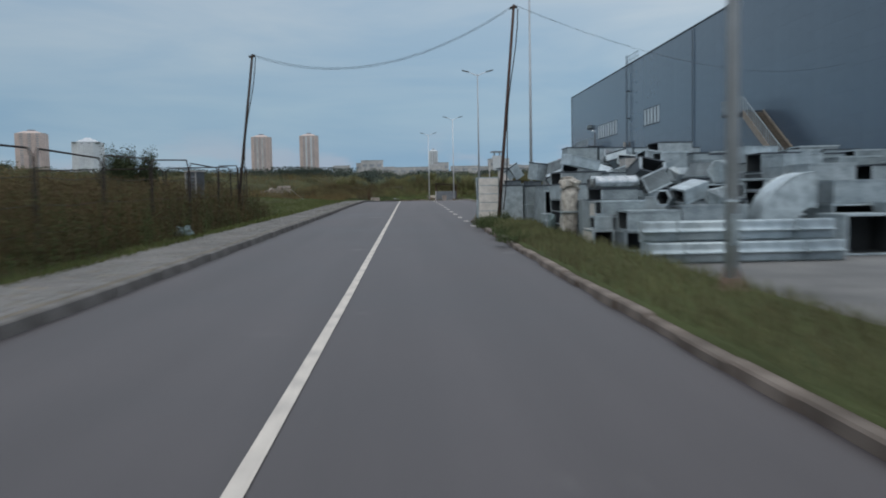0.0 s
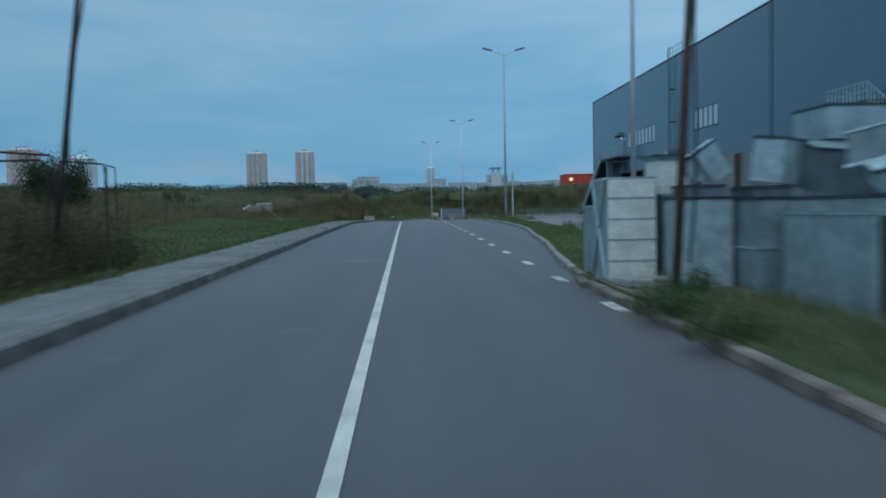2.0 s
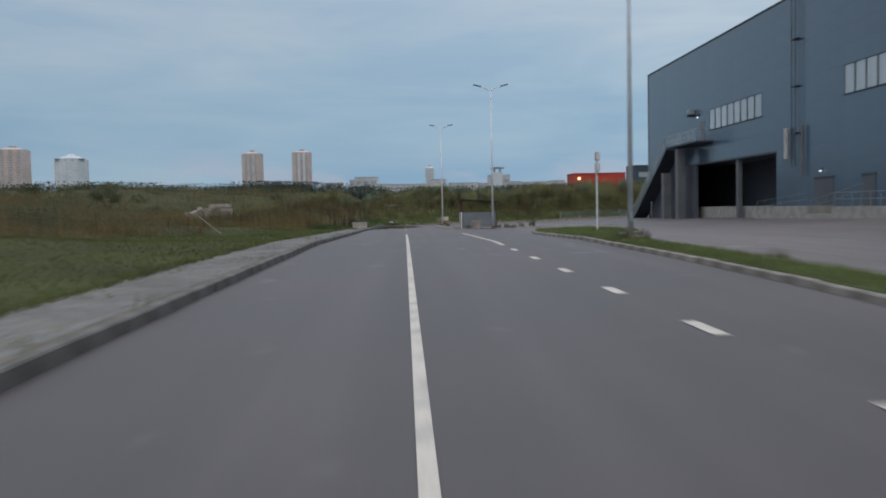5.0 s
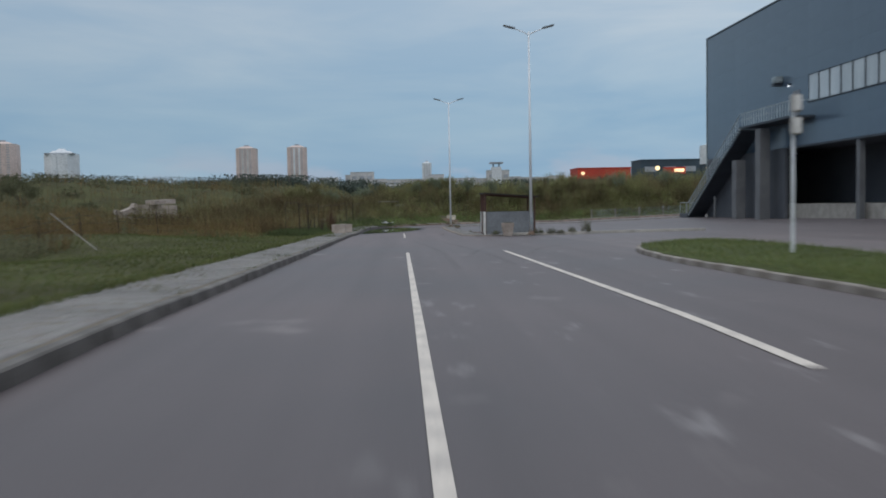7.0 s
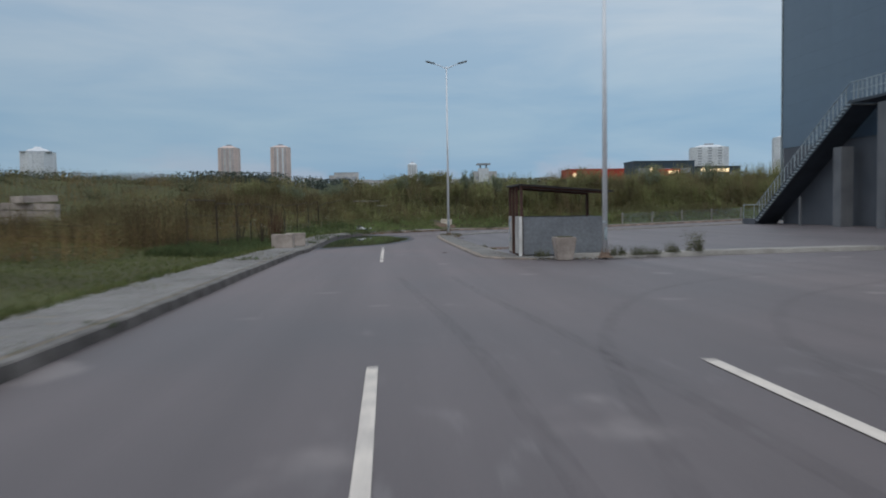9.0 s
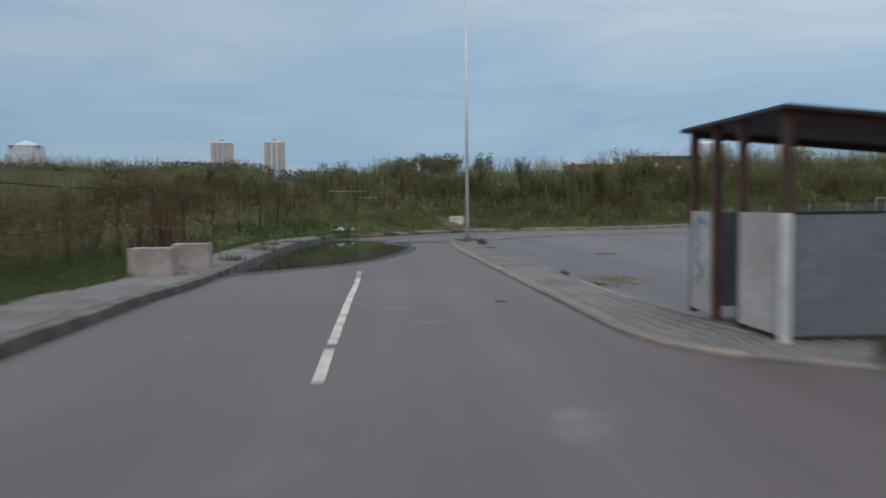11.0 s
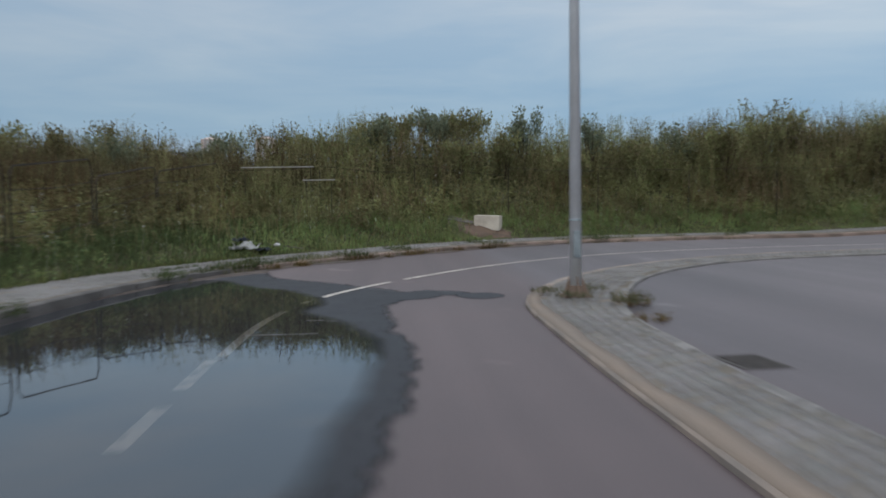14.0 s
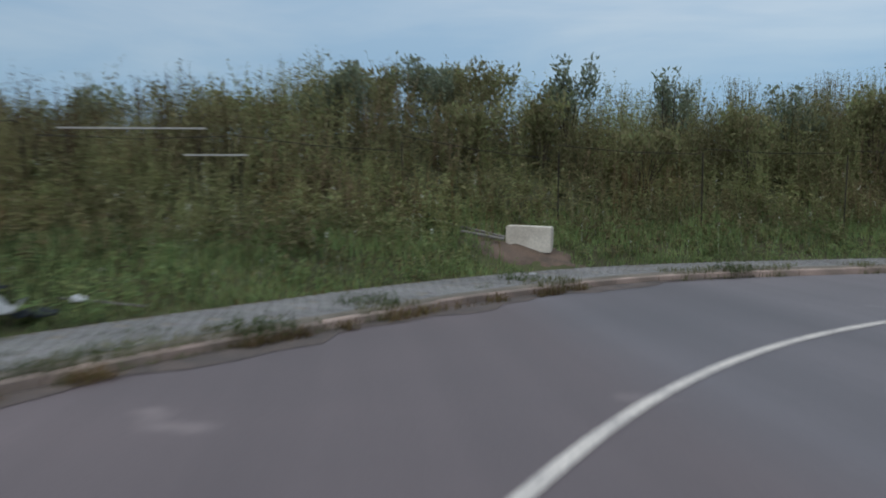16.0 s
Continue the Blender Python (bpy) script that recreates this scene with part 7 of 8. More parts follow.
def weed_tuft(x, y, h, n=60, mat=None, z=None, r=0.25):
    a, rr = vr.uniform(0, 2 * np.pi, n), r * np.sqrt(vr.uniform(0, 1, n))
    zz = float(level(x, y)) + 0.0 if z is None else z
    b = np.c_[x + rr * np.cos(a), y + rr * np.sin(a), np.full(n, zz - 0.01)]
    ob = plants("weed_tuft", b, vr.uniform(0.4, 1.0, n) * h, mat or WEED, 6, 0.2, 0.006, 0.5, flat=0.35)
    return tagged(ob, "tuft of weeds growing from the paving", "weed tuft", "weed tufts")


for x_, y_, h_ in ((6.75, 102.5, 0.32), (7.4, 102.6, 0.3), (8.6, 103.2, 0.36), (9.4, 103.5, 0.75), (4.6, 102.8, 0.22), (7.9, 102.9, 0.2), (3.6, 130.2, 0.08), (4.2, 130.2, 0.1), (4.4, 128.9, 0.16), (3.85, 129.5, 0.08),
                   (7.45, 52.3, 0.4), (7.33, 50.4, 0.36), (7.5, 48.7, 0.8), (7.66, 45.45, 0.55), (7.2, 58.5, 0.3), (6.9, 66.5, 0.5), (6.1, 66.0, 0.45), (7.8, 43.4, 0.2), (7.25, 40.6, 0.75), (7.0, 39.6, 0.5), (7.1, 38.2, 0.55), (6.95, 36.9, 0.45), (7.1, 35.4, 0.6)):
    weed_tuft(x_, y_, h_, z=float(level(x_, y_)) + (0.0 if x_ > 6.85 and y_ < 70 else 0.1))
for x_, y_, h_ in ((4.3, 127.9, 0.12), (4.5, 129.2, 0.2)):
    weed_tuft(x_, y_, h_, n=45, z=float(level(x_, y_)), r=0.22, mat=WEED_DRY)
for x_, y_, h_ in ((3.1, 24.9, 0.34), (3.05, 23.4, 0.32), (3.15, 20.0, 0.3), (3.75, 26.3, 0.4), (3.0, 17.5, 0.28), (3.2, 25.6, 0.28)):
    weed_tuft(x_, y_, h_, n=110, z=float(level(x_, y_)) + 0.1, r=0.4, mat=GRASS)
for s_, dd_, h_ in ((138, 0.2, 0.1), (143, 0.25, 0.13), (149, 0.2, 0.1), (163, 0.9, 0.2), (178, 0.4, 0.25), (183, 0.3, 0.3), (187, 0.7, 0.28), (189, 0.2, 0.2), (193.5, 0.15, 0.18), (196.4, 0.2, 0.2), (199.5, 0.15, 0.2), (201.5, 0.5, 0.2), (205, 0.8, 0.2), (209, 0.2, 0.2), (214, 0.7, 0.25)):
    q, _ = scatter_beyond(1, s_, s_ + 0.01, dd_, dd_)
    weed_tuft(q[0, 0], q[0, 1], h_, n=int(70 if h_ > 0.15 else 28), z=float(level(*q[0])) + 0.1, r=0.4 if h_ > 0.15 else 0.25, mat=GRASS)


p, d = scatter_beyond(800, 193.4, 198.2, 0.0, 0.3)
plants("kerb_grass", np.c_[p, level(p[:, 0], p[:, 1]) + 0.08], vr.uniform(0.06, 0.2, len(p)) * (0.4 + 0.6 * clumpy(p, 1.3, 0.5)), GRASS, 2, 0.25, 0.008, 0.7, label="low grass grown over the kerb of the bend", category="grass", flat=0.25)
p, d = scatter_beyond(500, 194.5, 199.0, 0.7, 1.0)
plants("paving_grass", np.c_[p, level(p[:, 0], p[:, 1]) + 0.13], vr.uniform(0.04, 0.13, len(p)) * clumpy(p, 1.1, 2.5), GRASS, 2, 0.25, 0.008, 0.7, label="low grass grown through the paving", category="grass", flat=0.25)


p, d = scatter_beyond(5200, 100, 190, 0.12, 1.6)
k = rough_patch(p, 0.55, 51.0) > 0.74
plants("pavement_weeds", np.c_[p[k], level(p[k, 0], p[k, 1]) + 0.13], vr.uniform(0.03, 0.14, k.sum()), VERGE_DRY, 3, 0.2, 0.006, 0.8, label="thin dry weeds in the joints of the pavement", category="grass", flat=0.25)
p, d = scatter_beyond(14000, 56, 198, 1.42, 1.72)
k = vr.uniform(0, 1, len(p)) < 0.25 + 0.75 * rough_patch(p, 0.5, 57.0)
plants("edge_grass", np.c_[p[k], level(p[k, 0], p[k, 1]) + 0.12], vr.uniform(0.05, 0.17, k.sum()), MOWN, 0, 0.2, 0.014, 1.0, label="ragged grass creeping over the pavement's back edge", category="grass")


p, d = scatter_beyond(5000, 194, 214, -0.08, 0.45)
k = rough_patch(p, 0.6, 71.0) > 0.55
plants("kerb_dry_grass", np.c_[p[k], level(p[k, 0], p[k, 1]) + np.where(d[k] > 0, 0.1, 0.0)], vr.uniform(0.03, 0.13, k.sum()), VERGE_DRY, 2, 0.22, 0.007, 0.9, label="dry grass and straw lying over the kerb of the bend", category="grass", flat=0.25)


def shrub(x, y, h, r, n=900, mat=None, label="bushy green shrub on the weedy bank", leaf=0.12, z=None):
    """Limbs from one foot, leaves round their ends."""
    z = float(land(x, y)) - 0.05 if z is None else z
    ob = thing("shrub", pose(x, y, z), label, "shrub", "shrubs")
    limbs, tips = bmesh.new(), []
    rn = random.Random(int(x * 31 + y * 7))
    for i in range(11):
        a, out = rn.uniform(0, 6.28), rn.uniform(0.15, 1.0) * r
        e = Vector((math.cos(a) * out, math.sin(a) * out, h * rn.uniform(0.55, 1.0)))
        m_ = e * 0.5 + Vector((rn.uniform(-0.1, 0.1), rn.uniform(-0.1, 0.1), 0.12 * h))
        tube(limbs, (0, 0, 0), m_, 0.03 * h / 3, 0.018 * h / 3, n=5)
        tube(limbs, m_, e, 0.018 * h / 3, 0.006, n=5)
        for t in (0.35, 0.6, 0.8, 1.0):
            tips.append(m_.lerp(e, t))
    part("branch", limbs, BARK, ob)
    tp = np.array([tuple(t) for t in tips])
    c = tp[vr.integers(0, len(tp), n)] + np.clip(vr.normal(0, 1, (n, 3)), -1.6, 1.1) * np.array([0.17 * r, 0.17 * r, 0.1 * h])
    c[:, 2] = np.abs(c[:, 2]) * (vr.uniform(0.2, 1.0, n) if h > 3 else 1.0)
    a = vr.uniform(0, 2 * np.pi, n)
    dv = np.stack([np.cos(a), np.sin(a), vr.uniform(0.1, 2.4, n)], 1)
    dv /= np.linalg.norm(dv, axis=1)[:, None]
    sv = np.cross(dv, vr.normal(0, 1, (n, 3)))
    sv /= np.linalg.norm(sv, axis=1)[:, None]
    L = leaf * vr.uniform(0.6, 1.4, n)[:, None]
    lv = np.stack([c, c + dv * L * 0.5 + sv * L * 0.2, c + dv * L, c + dv * L * 0.5 - sv * L * 0.2], 1).reshape(-1, 3)
    raw("crown", lv, np.arange(len(lv)).reshape(-1, 4), mat or LEAF, ob)
    return ob


for x_, y_, h_, r_, n_ in ((3.9, 152.4, 1.75, 1.2, 3000), (5.2, 152.8, 2.0, 1.0, 2000), (2.3, 152.0, 1.7, 1.0, 2000), (7.2, 151.6, 2.6, 0.8, 1500), (9.9, 151.5, 2.4, 0.7, 900), (17.2, 152, 2.8, 1.0, 1400), (19, 153, 2.2, 1.0, 1000), (-1.0, 151.0, 1.3, 1.0, 1500),
                           (13.5, 152.0, 2.1, 0.9, 1500), (-4.5, 150.5, 1.9, 1.1, 1800), (-7.5, 149.0, 2.0, 1.2, 1800), (-11.0, 148.0, 2.2, 1.3, 1800), (6.2, 150.2, 1.8, 0.8, 1500), (1.2, 150.0, 1.6, 0.8, 1500), (11.6, 150.6, 2.0, 0.9, 1500), (15.2, 151.0, 2.3, 0.8, 1500), (4.4, 149.6, 1.3, 0.8, 1300), (8.6, 149.8, 1.5, 0.8, 1300), (24, 152.5, 2.3, 1.2, 1200), (30, 153, 2.6, 1.3, 1300), (0.8, 152.6, 1.5, 0.9, 1500), (22.0, 151.5, 2.2, 0.9, 900)):
    shrub(x_, y_, h_, r_, n_, BANK_WEED if int(x_ * 10) % 3 else LEAF, leaf=0.14)
shrub(-25.0, 77.0, 4.6, 2.5, 20000, DARKLEAF, "big dark willow bush in the field", 0.17)
shrub(-31.0, 130.0, 2.6, 1.8, 5000, WEED, "low olive willow bush in the field", 0.12)
shrub(-38.0, 112.0, 2.8, 2.0, 5000, DARKLEAF, "dark willow bush in the field", 0.14)
a_ = vr.uniform(0, 6.28, 46)
q = np.c_[-4.95 + 0.4 * vr.uniform(0, 1, 46) * np.cos(a_), 117.6 + 0.9 * vr.uniform(0, 1, 46) * np.sin(a_)]
plants("rusty_dock", on_land(q), vr.uniform(1.2, 1.95, len(q)), RUSTWEED, 26, 0.09, 0.01, 0.15, label="rust-brown dock stalks behind the concrete blocks", low=0.3, rise=(0.4, 2.0), taper=0.8)
for x_, y_ in ((-6.4, 116.5), (-5.6, 117.6)):
    shrub(x_, y_, 1.8, 0.6, 350, WEED_DRY, "dry brown sapling behind the concrete blocks", 0.1)

# a thicket of willow saplings that rises over the weeds behind the bend
tq_ = vr.uniform(0, 1, 900)
q = np.c_[-12.6 + 5.2 * tq_, 153.2 + 4.4 * tq_] + vr.normal(0, 0.55, (900, 2))
plants("sapling_thicket", on_land(q), (2.0 + 1.15 * smooth(0.0, 0.75, tq_)) * vr.uniform(0.6, 1.04, 900) * (0.8 + 0.3 * rough_patch(q, 0.7, 71.0)) * (1 - 0.3 * smooth(0.9, 1.0, tq_)), BANK_OLIVE, 34, 0.2, label="tall olive willow saplings behind the weeds", **SPIRE)
for x_, y_, h_, r_ in ((-11.2, 153.6, 2.35, 0.7), (-9.6, 155.2, 2.9, 1.0), (-8.4, 156.8, 3.2, 1.0), (-2.6, 153.9, 2.15, 1.2)):
    shrub(x_, y_, h_, r_, 1600, BANK_OLIVE, "olive willow bush behind the weedy bank", 0.12)

# far woods along the skyline, scrub in the field
def clumps(name, cx, cy, ch, per, size, mat, label):
    cz = land(cx, cy)
    ch = ch * flattened(np.c_[cx, cy])
    kk = np.repeat(np.arange(len(cx)), per)
    off = np.clip(vr.normal(0, 0.9, (len(kk), 3)), -1.5, 1.5) * np.stack([ch * 0.5, ch * 0.5, ch * 0.24], 1)[kk]
    cc = np.stack([cx, cy, cz + ch * 0.25], 1)[kk] + off
    sz = size * vr.uniform(0.5, 1.1, len(kk))[:, None]
    uu = vr.normal(0, 1, (len(kk), 3))
    uu /= np.linalg.norm(uu, axis=1)[:, None]
    ww = np.cross(uu, vr.normal(0, 1, (len(kk), 3)))
    ww /= np.linalg.norm(ww, axis=1)[:, None]
    fv = np.stack([cc - uu * sz, cc + ww * sz * 0.6, cc + uu * sz, cc - ww * sz * 0.6], 1).reshape(-1, 3)
    return tagged(raw(name, fv, np.arange(len(fv)).reshape(-1, 4), mat), label, "woods", kind="stuff")


clumps("far_woods", vr.uniform(-330, 330, 420), vr.uniform(230, 520, 420), vr.uniform(3.2, 6.6, 420), 330, 0.38, FARTREE, "dark line of distant trees on the skyline")
sx_, sy_ = vr.uniform(-170, -38, 260), vr.uniform(70, 300, 260)
clumps("field_scrub", sx_, sy_, vr.uniform(1.2, 3.0, 260) * (0.7 + 0.6 * smooth(-60, -120, sx_)), 420, 0.12, DARKLEAF, "low dark scrub along the crest of the field")
# the taller trees that stand out on the crest
tx_ = np.array([-79, -77, -67.5, -66, -57, -49.5, -46, -40, -37.5, -35, -32.5, -30, -27.5, -25.5, -14, 14, 27])
clumps("crest_trees", np.repeat(tx_, 3) + vr.uniform(-1.4, 1.4, 51), 258 + vr.uniform(-4, 4, 51), vr.uniform(3.4, 6.0, 51), 520, 0.24, FARTREE, "hazy dark green trees standing on the crest of the field")
sx_, sy_ = vr.uniform(-60, -17, 160), vr.uniform(60, 175, 160)
clumps("field_bushes", sx_, sy_, vr.uniform(0.6, 1.4, 160), 120, 0.16, WEED, "low olive bushes scattered in the field")


# ---- distant town ----
def tower(x, y, top, w, storeys, mat, label, crown=True, yaw=0.0, strip=None, dome=False):
    """A point block: chamfered shaft, pale loggia strips, windows, a stepped cap."""
    z = float(land(x, y)) - 3
    h = top - z
    ob = thing("apartment_tower", pose(x, y, z, 0, 0, yaw), label, "apartment tower", "towers on the skyline")
    bm = boxed(-w / 2, w / 2, -w / 2, w / 2, 0, h)
    bmesh.ops.bevel(bm, geom=[e for e in bm.edges if abs(e.verts[0].co.z - e.verts[1].co.z) > 1], offset=w * (0.26 if dome else 0.16), segments=1, affect="EDGES")
    part("wall", bm, mat, ob)
    fl = (h - 4) / storeys
    for j in range(storeys):
        zz = 4 + fl * j
        for cx_ in ((-0.12, 0.12) if dome else (-0.26, 0.0, 0.26)):
            part("window", boxed((cx_ - 0.05) * w, (cx_ + 0.05) * w, -w / 2 - 0.15, -w / 2 + 0.3, zz + fl * 0.3, zz + fl * 0.75), TOWER_DARK, ob)
    for cx_ in (-0.13, 0.13):
        part("loggia_strip", boxed((cx_ - 0.05) * w, (cx_ + 0.05) * w, -w / 2 - 0.9, -w / 2 - 0.02, 3, h - 2), strip or mat, ob)
    if dome:
        part("cornice", boxed(-w * 0.46, w * 0.46, -w * 0.46, w * 0.46, h, h + fl * 0.4), TOWER_DARK, ob)
        for r0_, r1_, z0_, z1_ in ((0.42, 0.27, 0.4, 1.6), (0.2, 0.09, 1.6, 2.6)):
            cn = bmesh.new()
            bmesh.ops.create_cone(cn, cap_ends=True, segments=8, radius1=w * r0_, radius2=w * r1_, depth=fl * (z1_ - z0_), matrix=pose(0, 0, h + fl * (z0_ + z1_) / 2, 0, 0, 22.5))
            part("roof_house", cn, mat, ob)
    elif crown:
        cn = bmesh.new()
        bmesh.ops.create_cone(cn, cap_ends=True, segments=4, radius1=w * 0.6, radius2=w * 0.3, depth=fl * 1.0, matrix=pose(0, 0, h + fl * 0.5, 0, 0, 45))
        part("roof", cn, mat, ob)
        part("roof_house", boxed(-w * 0.12, w * 0.12, -w * 0.12, w * 0.12, h + fl * 0.9, h + fl * 1.7), TOWER_DARK, ob)
    return ob


tower(-245, 1387, 99, 31, 19, TOWER_PINK, "pinkish brick apartment tower on the skyline", strip=TOWER_GREY)
tower(-178, 1489, 107, 33, 20, TOWER_PINK, "beige brick apartment tower on the skyline", yaw=4, strip=TOWER_WHITE)
tower(-458, 1197, 81, 41, 15, TOWER_WHITE, "white apartment tower with a stepped domed roof", yaw=12, dome=True)
tower(-538, 1200, 96, 40, 18, TOWER_PINK, "pinkish brick apartment tower on the skyline", yaw=15)
tower(371, 1000, 66, 42, 13, TOWER_WHITE, "white panel apartment block on the skyline", yaw=-18)
tower(467, 1000, 77, 36, 15, TOWER_WHITE, "white panel apartment block on the skyline", yaw=-22)
tower(46, 1500, 77, 16, 14, TOWER_WHITE, "slim pale apartment tower on the skyline")


def shed(name, x, y, w, d, z1, mat, label, z0=None):
    z = float(land(x, y)) - 2
    ob = thing(name, pose(x, y, z), label, "building", "distant sheds")
    part("wall", boxed(-w / 2, w / 2, -d / 2, d / 2, 0, z1 - z), mat, ob)
    part("roof_edge", boxed(-w / 2 - 0.3, w / 2 + 0.3, -d / 2 - 0.3, d / 2 + 0.3, z1 - z, z1 - z + 0.5), mat, ob)
    n = max(3, int(w / 9))
    for k in range(n):
        part("window", boxed(-w / 2 + w * (k + 0.2) / n, -w / 2 + w * (k + 0.8) / n, -d / 2 - 0.2, -d / 2 + 0.2, (z1 - z) * 0.55, (z1 - z) * 0.75), TOWER_DARK if mat is not REDSHED else REDSHED, ob)
    return ob


def sign(ob, x0, x1, z0, z1, d, mat=None, round_=False):
    bm = bmesh.new()
    if round_:
        bmesh.ops.create_cone(bm, cap_ends=True, segments=16, radius1=(x1 - x0) / 2, radius2=(x1 - x0) / 2, depth=0.4, matrix=pose((x0 + x1) / 2, -d / 2 - 0.5, (z0 + z1) / 2, 90, 0, 0))
    else:
        box(bm, x0, x1, -d / 2 - 0.7, -d / 2 - 0.3, z0, z1)
    part("lit_sign", bm, mat or SIGNGLOW, ob, "glowing shop sign")


s1 = shed("red_shed", 116.5, 536, 31, 20, 21.6, REDSHED, "red clad shop building with lit signs")
h1 = 21.6 - float(land(116.5, 536)) + 2
sign(s1, -13.4, -11.4, h1 - 3.9, h1 - 1.7, 20, round_=True)
s2 = shed("dark_blue_shed", 158, 545, 35, 20, 26.2, BLUESHED, "dark blue clad shop building with lit signs")
h2 = 26.2 - float(land(158, 545)) + 2
sign(s2, -9, -6.4, h2 - 6.0, h2 - 3.4, 20, round_=True)
sign(s2, -4.5, 9, h2 - 8.2, h2 - 4.2, 20, REDSHED)
sign(s2, 2, 8, h2 - 7.0, h2 - 5.2, 21)
s3 = shed("yellow_sign_shed", 196, 560, 26, 20, 23.6, BLUESHED, "low dark shop building with a glowing yellow sign")
h3 = 23.6 - float(land(196, 560)) + 2
sign(s3, -11, -8.4, h3 - 3.2, h3 - 0.6, 20, round_=True)
sign(s3, -7.4, 6, h3 - 2.9, h3 - 1.0, 20)
for x_, y_, w_, z_ in ((-40, 920, 24, 39), (-52, 930, 12, 36.5), (-22, 905, 14, 31), (-5, 880, 26, 29.5), (22, 900, 34, 30.2), (30, 915, 9, 33), (38, 940, 16, 36), (62, 900, 30, 30.4), (88, 910, 18, 30), (100, 905, 22, 38), (118, 920, 14, 31.5), (142, 930, 36, 31), (168, 940, 16, 32.5), (150, 700, 18, 25.5), (-75, 930, 18, 34)):
    shed("town_block", x_, y_, w_, 18, z_ - 1.0, TOWER_GREY, "pale low town block on the skyline")
rt = thing("lookout_tower", pose(98, 900, float(land(98, 900)) - 2), "pale tower with a dark platform on top", "tower")
hz = 46.5 - float(land(98, 900)) + 2
part("shaft", boxed(-5, 5, -5, 5, 0, hz - 6), TOWER_WHITE, rt)
part("platform", boxed(-6.5, 6.5, -6.5, 6.5, hz - 2.5, hz - 1), TOWER_DARK, rt)
part("platform_leg", tubes(((-3, 0, hz - 6), (-3, 0, hz - 2.5), 0.8), ((3, 0, hz - 6), (3, 0, hz - 2.5), 0.8), n=6), TOWER_DARK, rt)

# ---- litter and small things ----
def litter(x, y, z, s, label, seed, tall=0.3):
    bm = bmesh.new()
    bmesh.ops.create_icosphere(bm, subdivisions=3, radius=s)
    rn = random.Random(seed)
    ph = [rn.uniform(0, 6) for _ in range(4)]
    for v in bm.verts:
        f = 1 + 0.35 * math.sin(7 * v.co.x / s * 0.6 + ph[0]) * math.sin(6 * v.co.y / s * 0.6 + ph[1]) + 0.2 * math.sin(13 * v.co.x / s + ph[2])
        v.co = Vector((v.co.x * f * 1.5, v.co.y * f * 0.8, max(-0.02, v.co.z * tall * f)))
    ob = part("plastic_rag", bm, LITTER, smooth=True)
    ob.matrix_world = pose(x, y, z, 0, 0, seed * 40)
    return tagged(ob, label, "litter", "litter")


def rag(x, y, w, d, tall, mat, label, seed, yaw=0.0):
    """A crumpled sheet lying flat, with a torn outline and some thickness."""
    bm, n, m_ = bmesh.new(), 16, 12
    sd = Vector((seed * 3.7, seed * 1.3, seed))
    vs = []
    for i in range(n):
        for j in range(m_):
            u, v = i / (n - 1) - 0.5, j / (m_ - 1) - 0.5
            q = Vector((u * 4, v * 4, 0)) + sd
            k = 1 + 0.45 * noise.noise(q * 0.9)
            h = max(0.0, 0.35 + noise.noise(q * 0.8) + 0.6 * noise.noise(q * 2.1)) * tall * (1 - 3.2 * max(abs(u), abs(v)) ** 3)
            vs.append(bm.verts.new((u * w * k, v * d * k, h)))
    for i in range(n - 1):
        for j in range(m_ - 1):
            bm.faces.new((vs[i * m_ + j], vs[(i + 1) * m_ + j], vs[(i + 1) * m_ + j + 1], vs[i * m_ + j + 1]))
    bmesh.ops.solidify(bm, geom=bm.faces[:], thickness=0.012)
    ob = part("plastic_rag", bm, mat, smooth=True)
    ob.matrix_world = pose(x, y, float(land(x, y)) + 0.1, 0, 0, yaw)
    return tagged(ob, label, "litter", "litter")


rag(-1.75, 138.75, 0.66, 0.55, 0.24, LITTER, "crumpled white plastic sheet lying by the pavement's back edge", 3, -20)
rag(-1.9, 139.15, 0.42, 0.3, 0.1, TRIM, "crumpled dark plastic sheet beside the white one", 6, 40)
rag(-1.3, 138.98, 0.34, 0.3, 0.1, TRIM, "torn dark plastic scrap by the pavement's back edge", 9, 70)
litter(-1.05, 139.35, float(land(-1.05, 139.35)) + 0.2, 0.05, "small crumpled white plastic bag in the grass", 4, 0.9)
litter(4.6, 143.9, float(level(4.6, 143.9)) + 0.15, 0.05, "small white scrap on the pavement edge", 5)
for x0_, y0_, x1_, y1_, lab in ((3.2, 146.3, 4.5, 145.9, "grey broken plank lying beside the block"), (3.6, 145.9, 4.45, 145.7, "grey broken plank lying beside the block"), (-1.25, 139.45, -0.45, 139.6, "grey stick lying by the rag")):
    za_, zb_ = float(land(x0_, y0_)) + 0.14, float(land(x1_, y1_)) + 0.12
    bm = tubes(((0, 0, 0), (x1_ - x0_, y1_ - y0_, zb_ - za_), 0.03 if x0_ > 0 else 0.009), n=5)
    ob = part("broken_plank", bm, GREYWOOD)
    ob.location = (x0_, y0_, za_)
    tagged(ob, lab, "plank", "planks")
stick = part("leaning_pole", tubes(((0, 0, 0), (-1.55, 0.2, 1.25), 0.016), n=6), SHEETPALE)
stick.location = (-10.5, 89.7, float(land(-10.5, 89.7)) + 0.08)
tagged(stick, "pale thin pole leaning in the weeds", "pole")
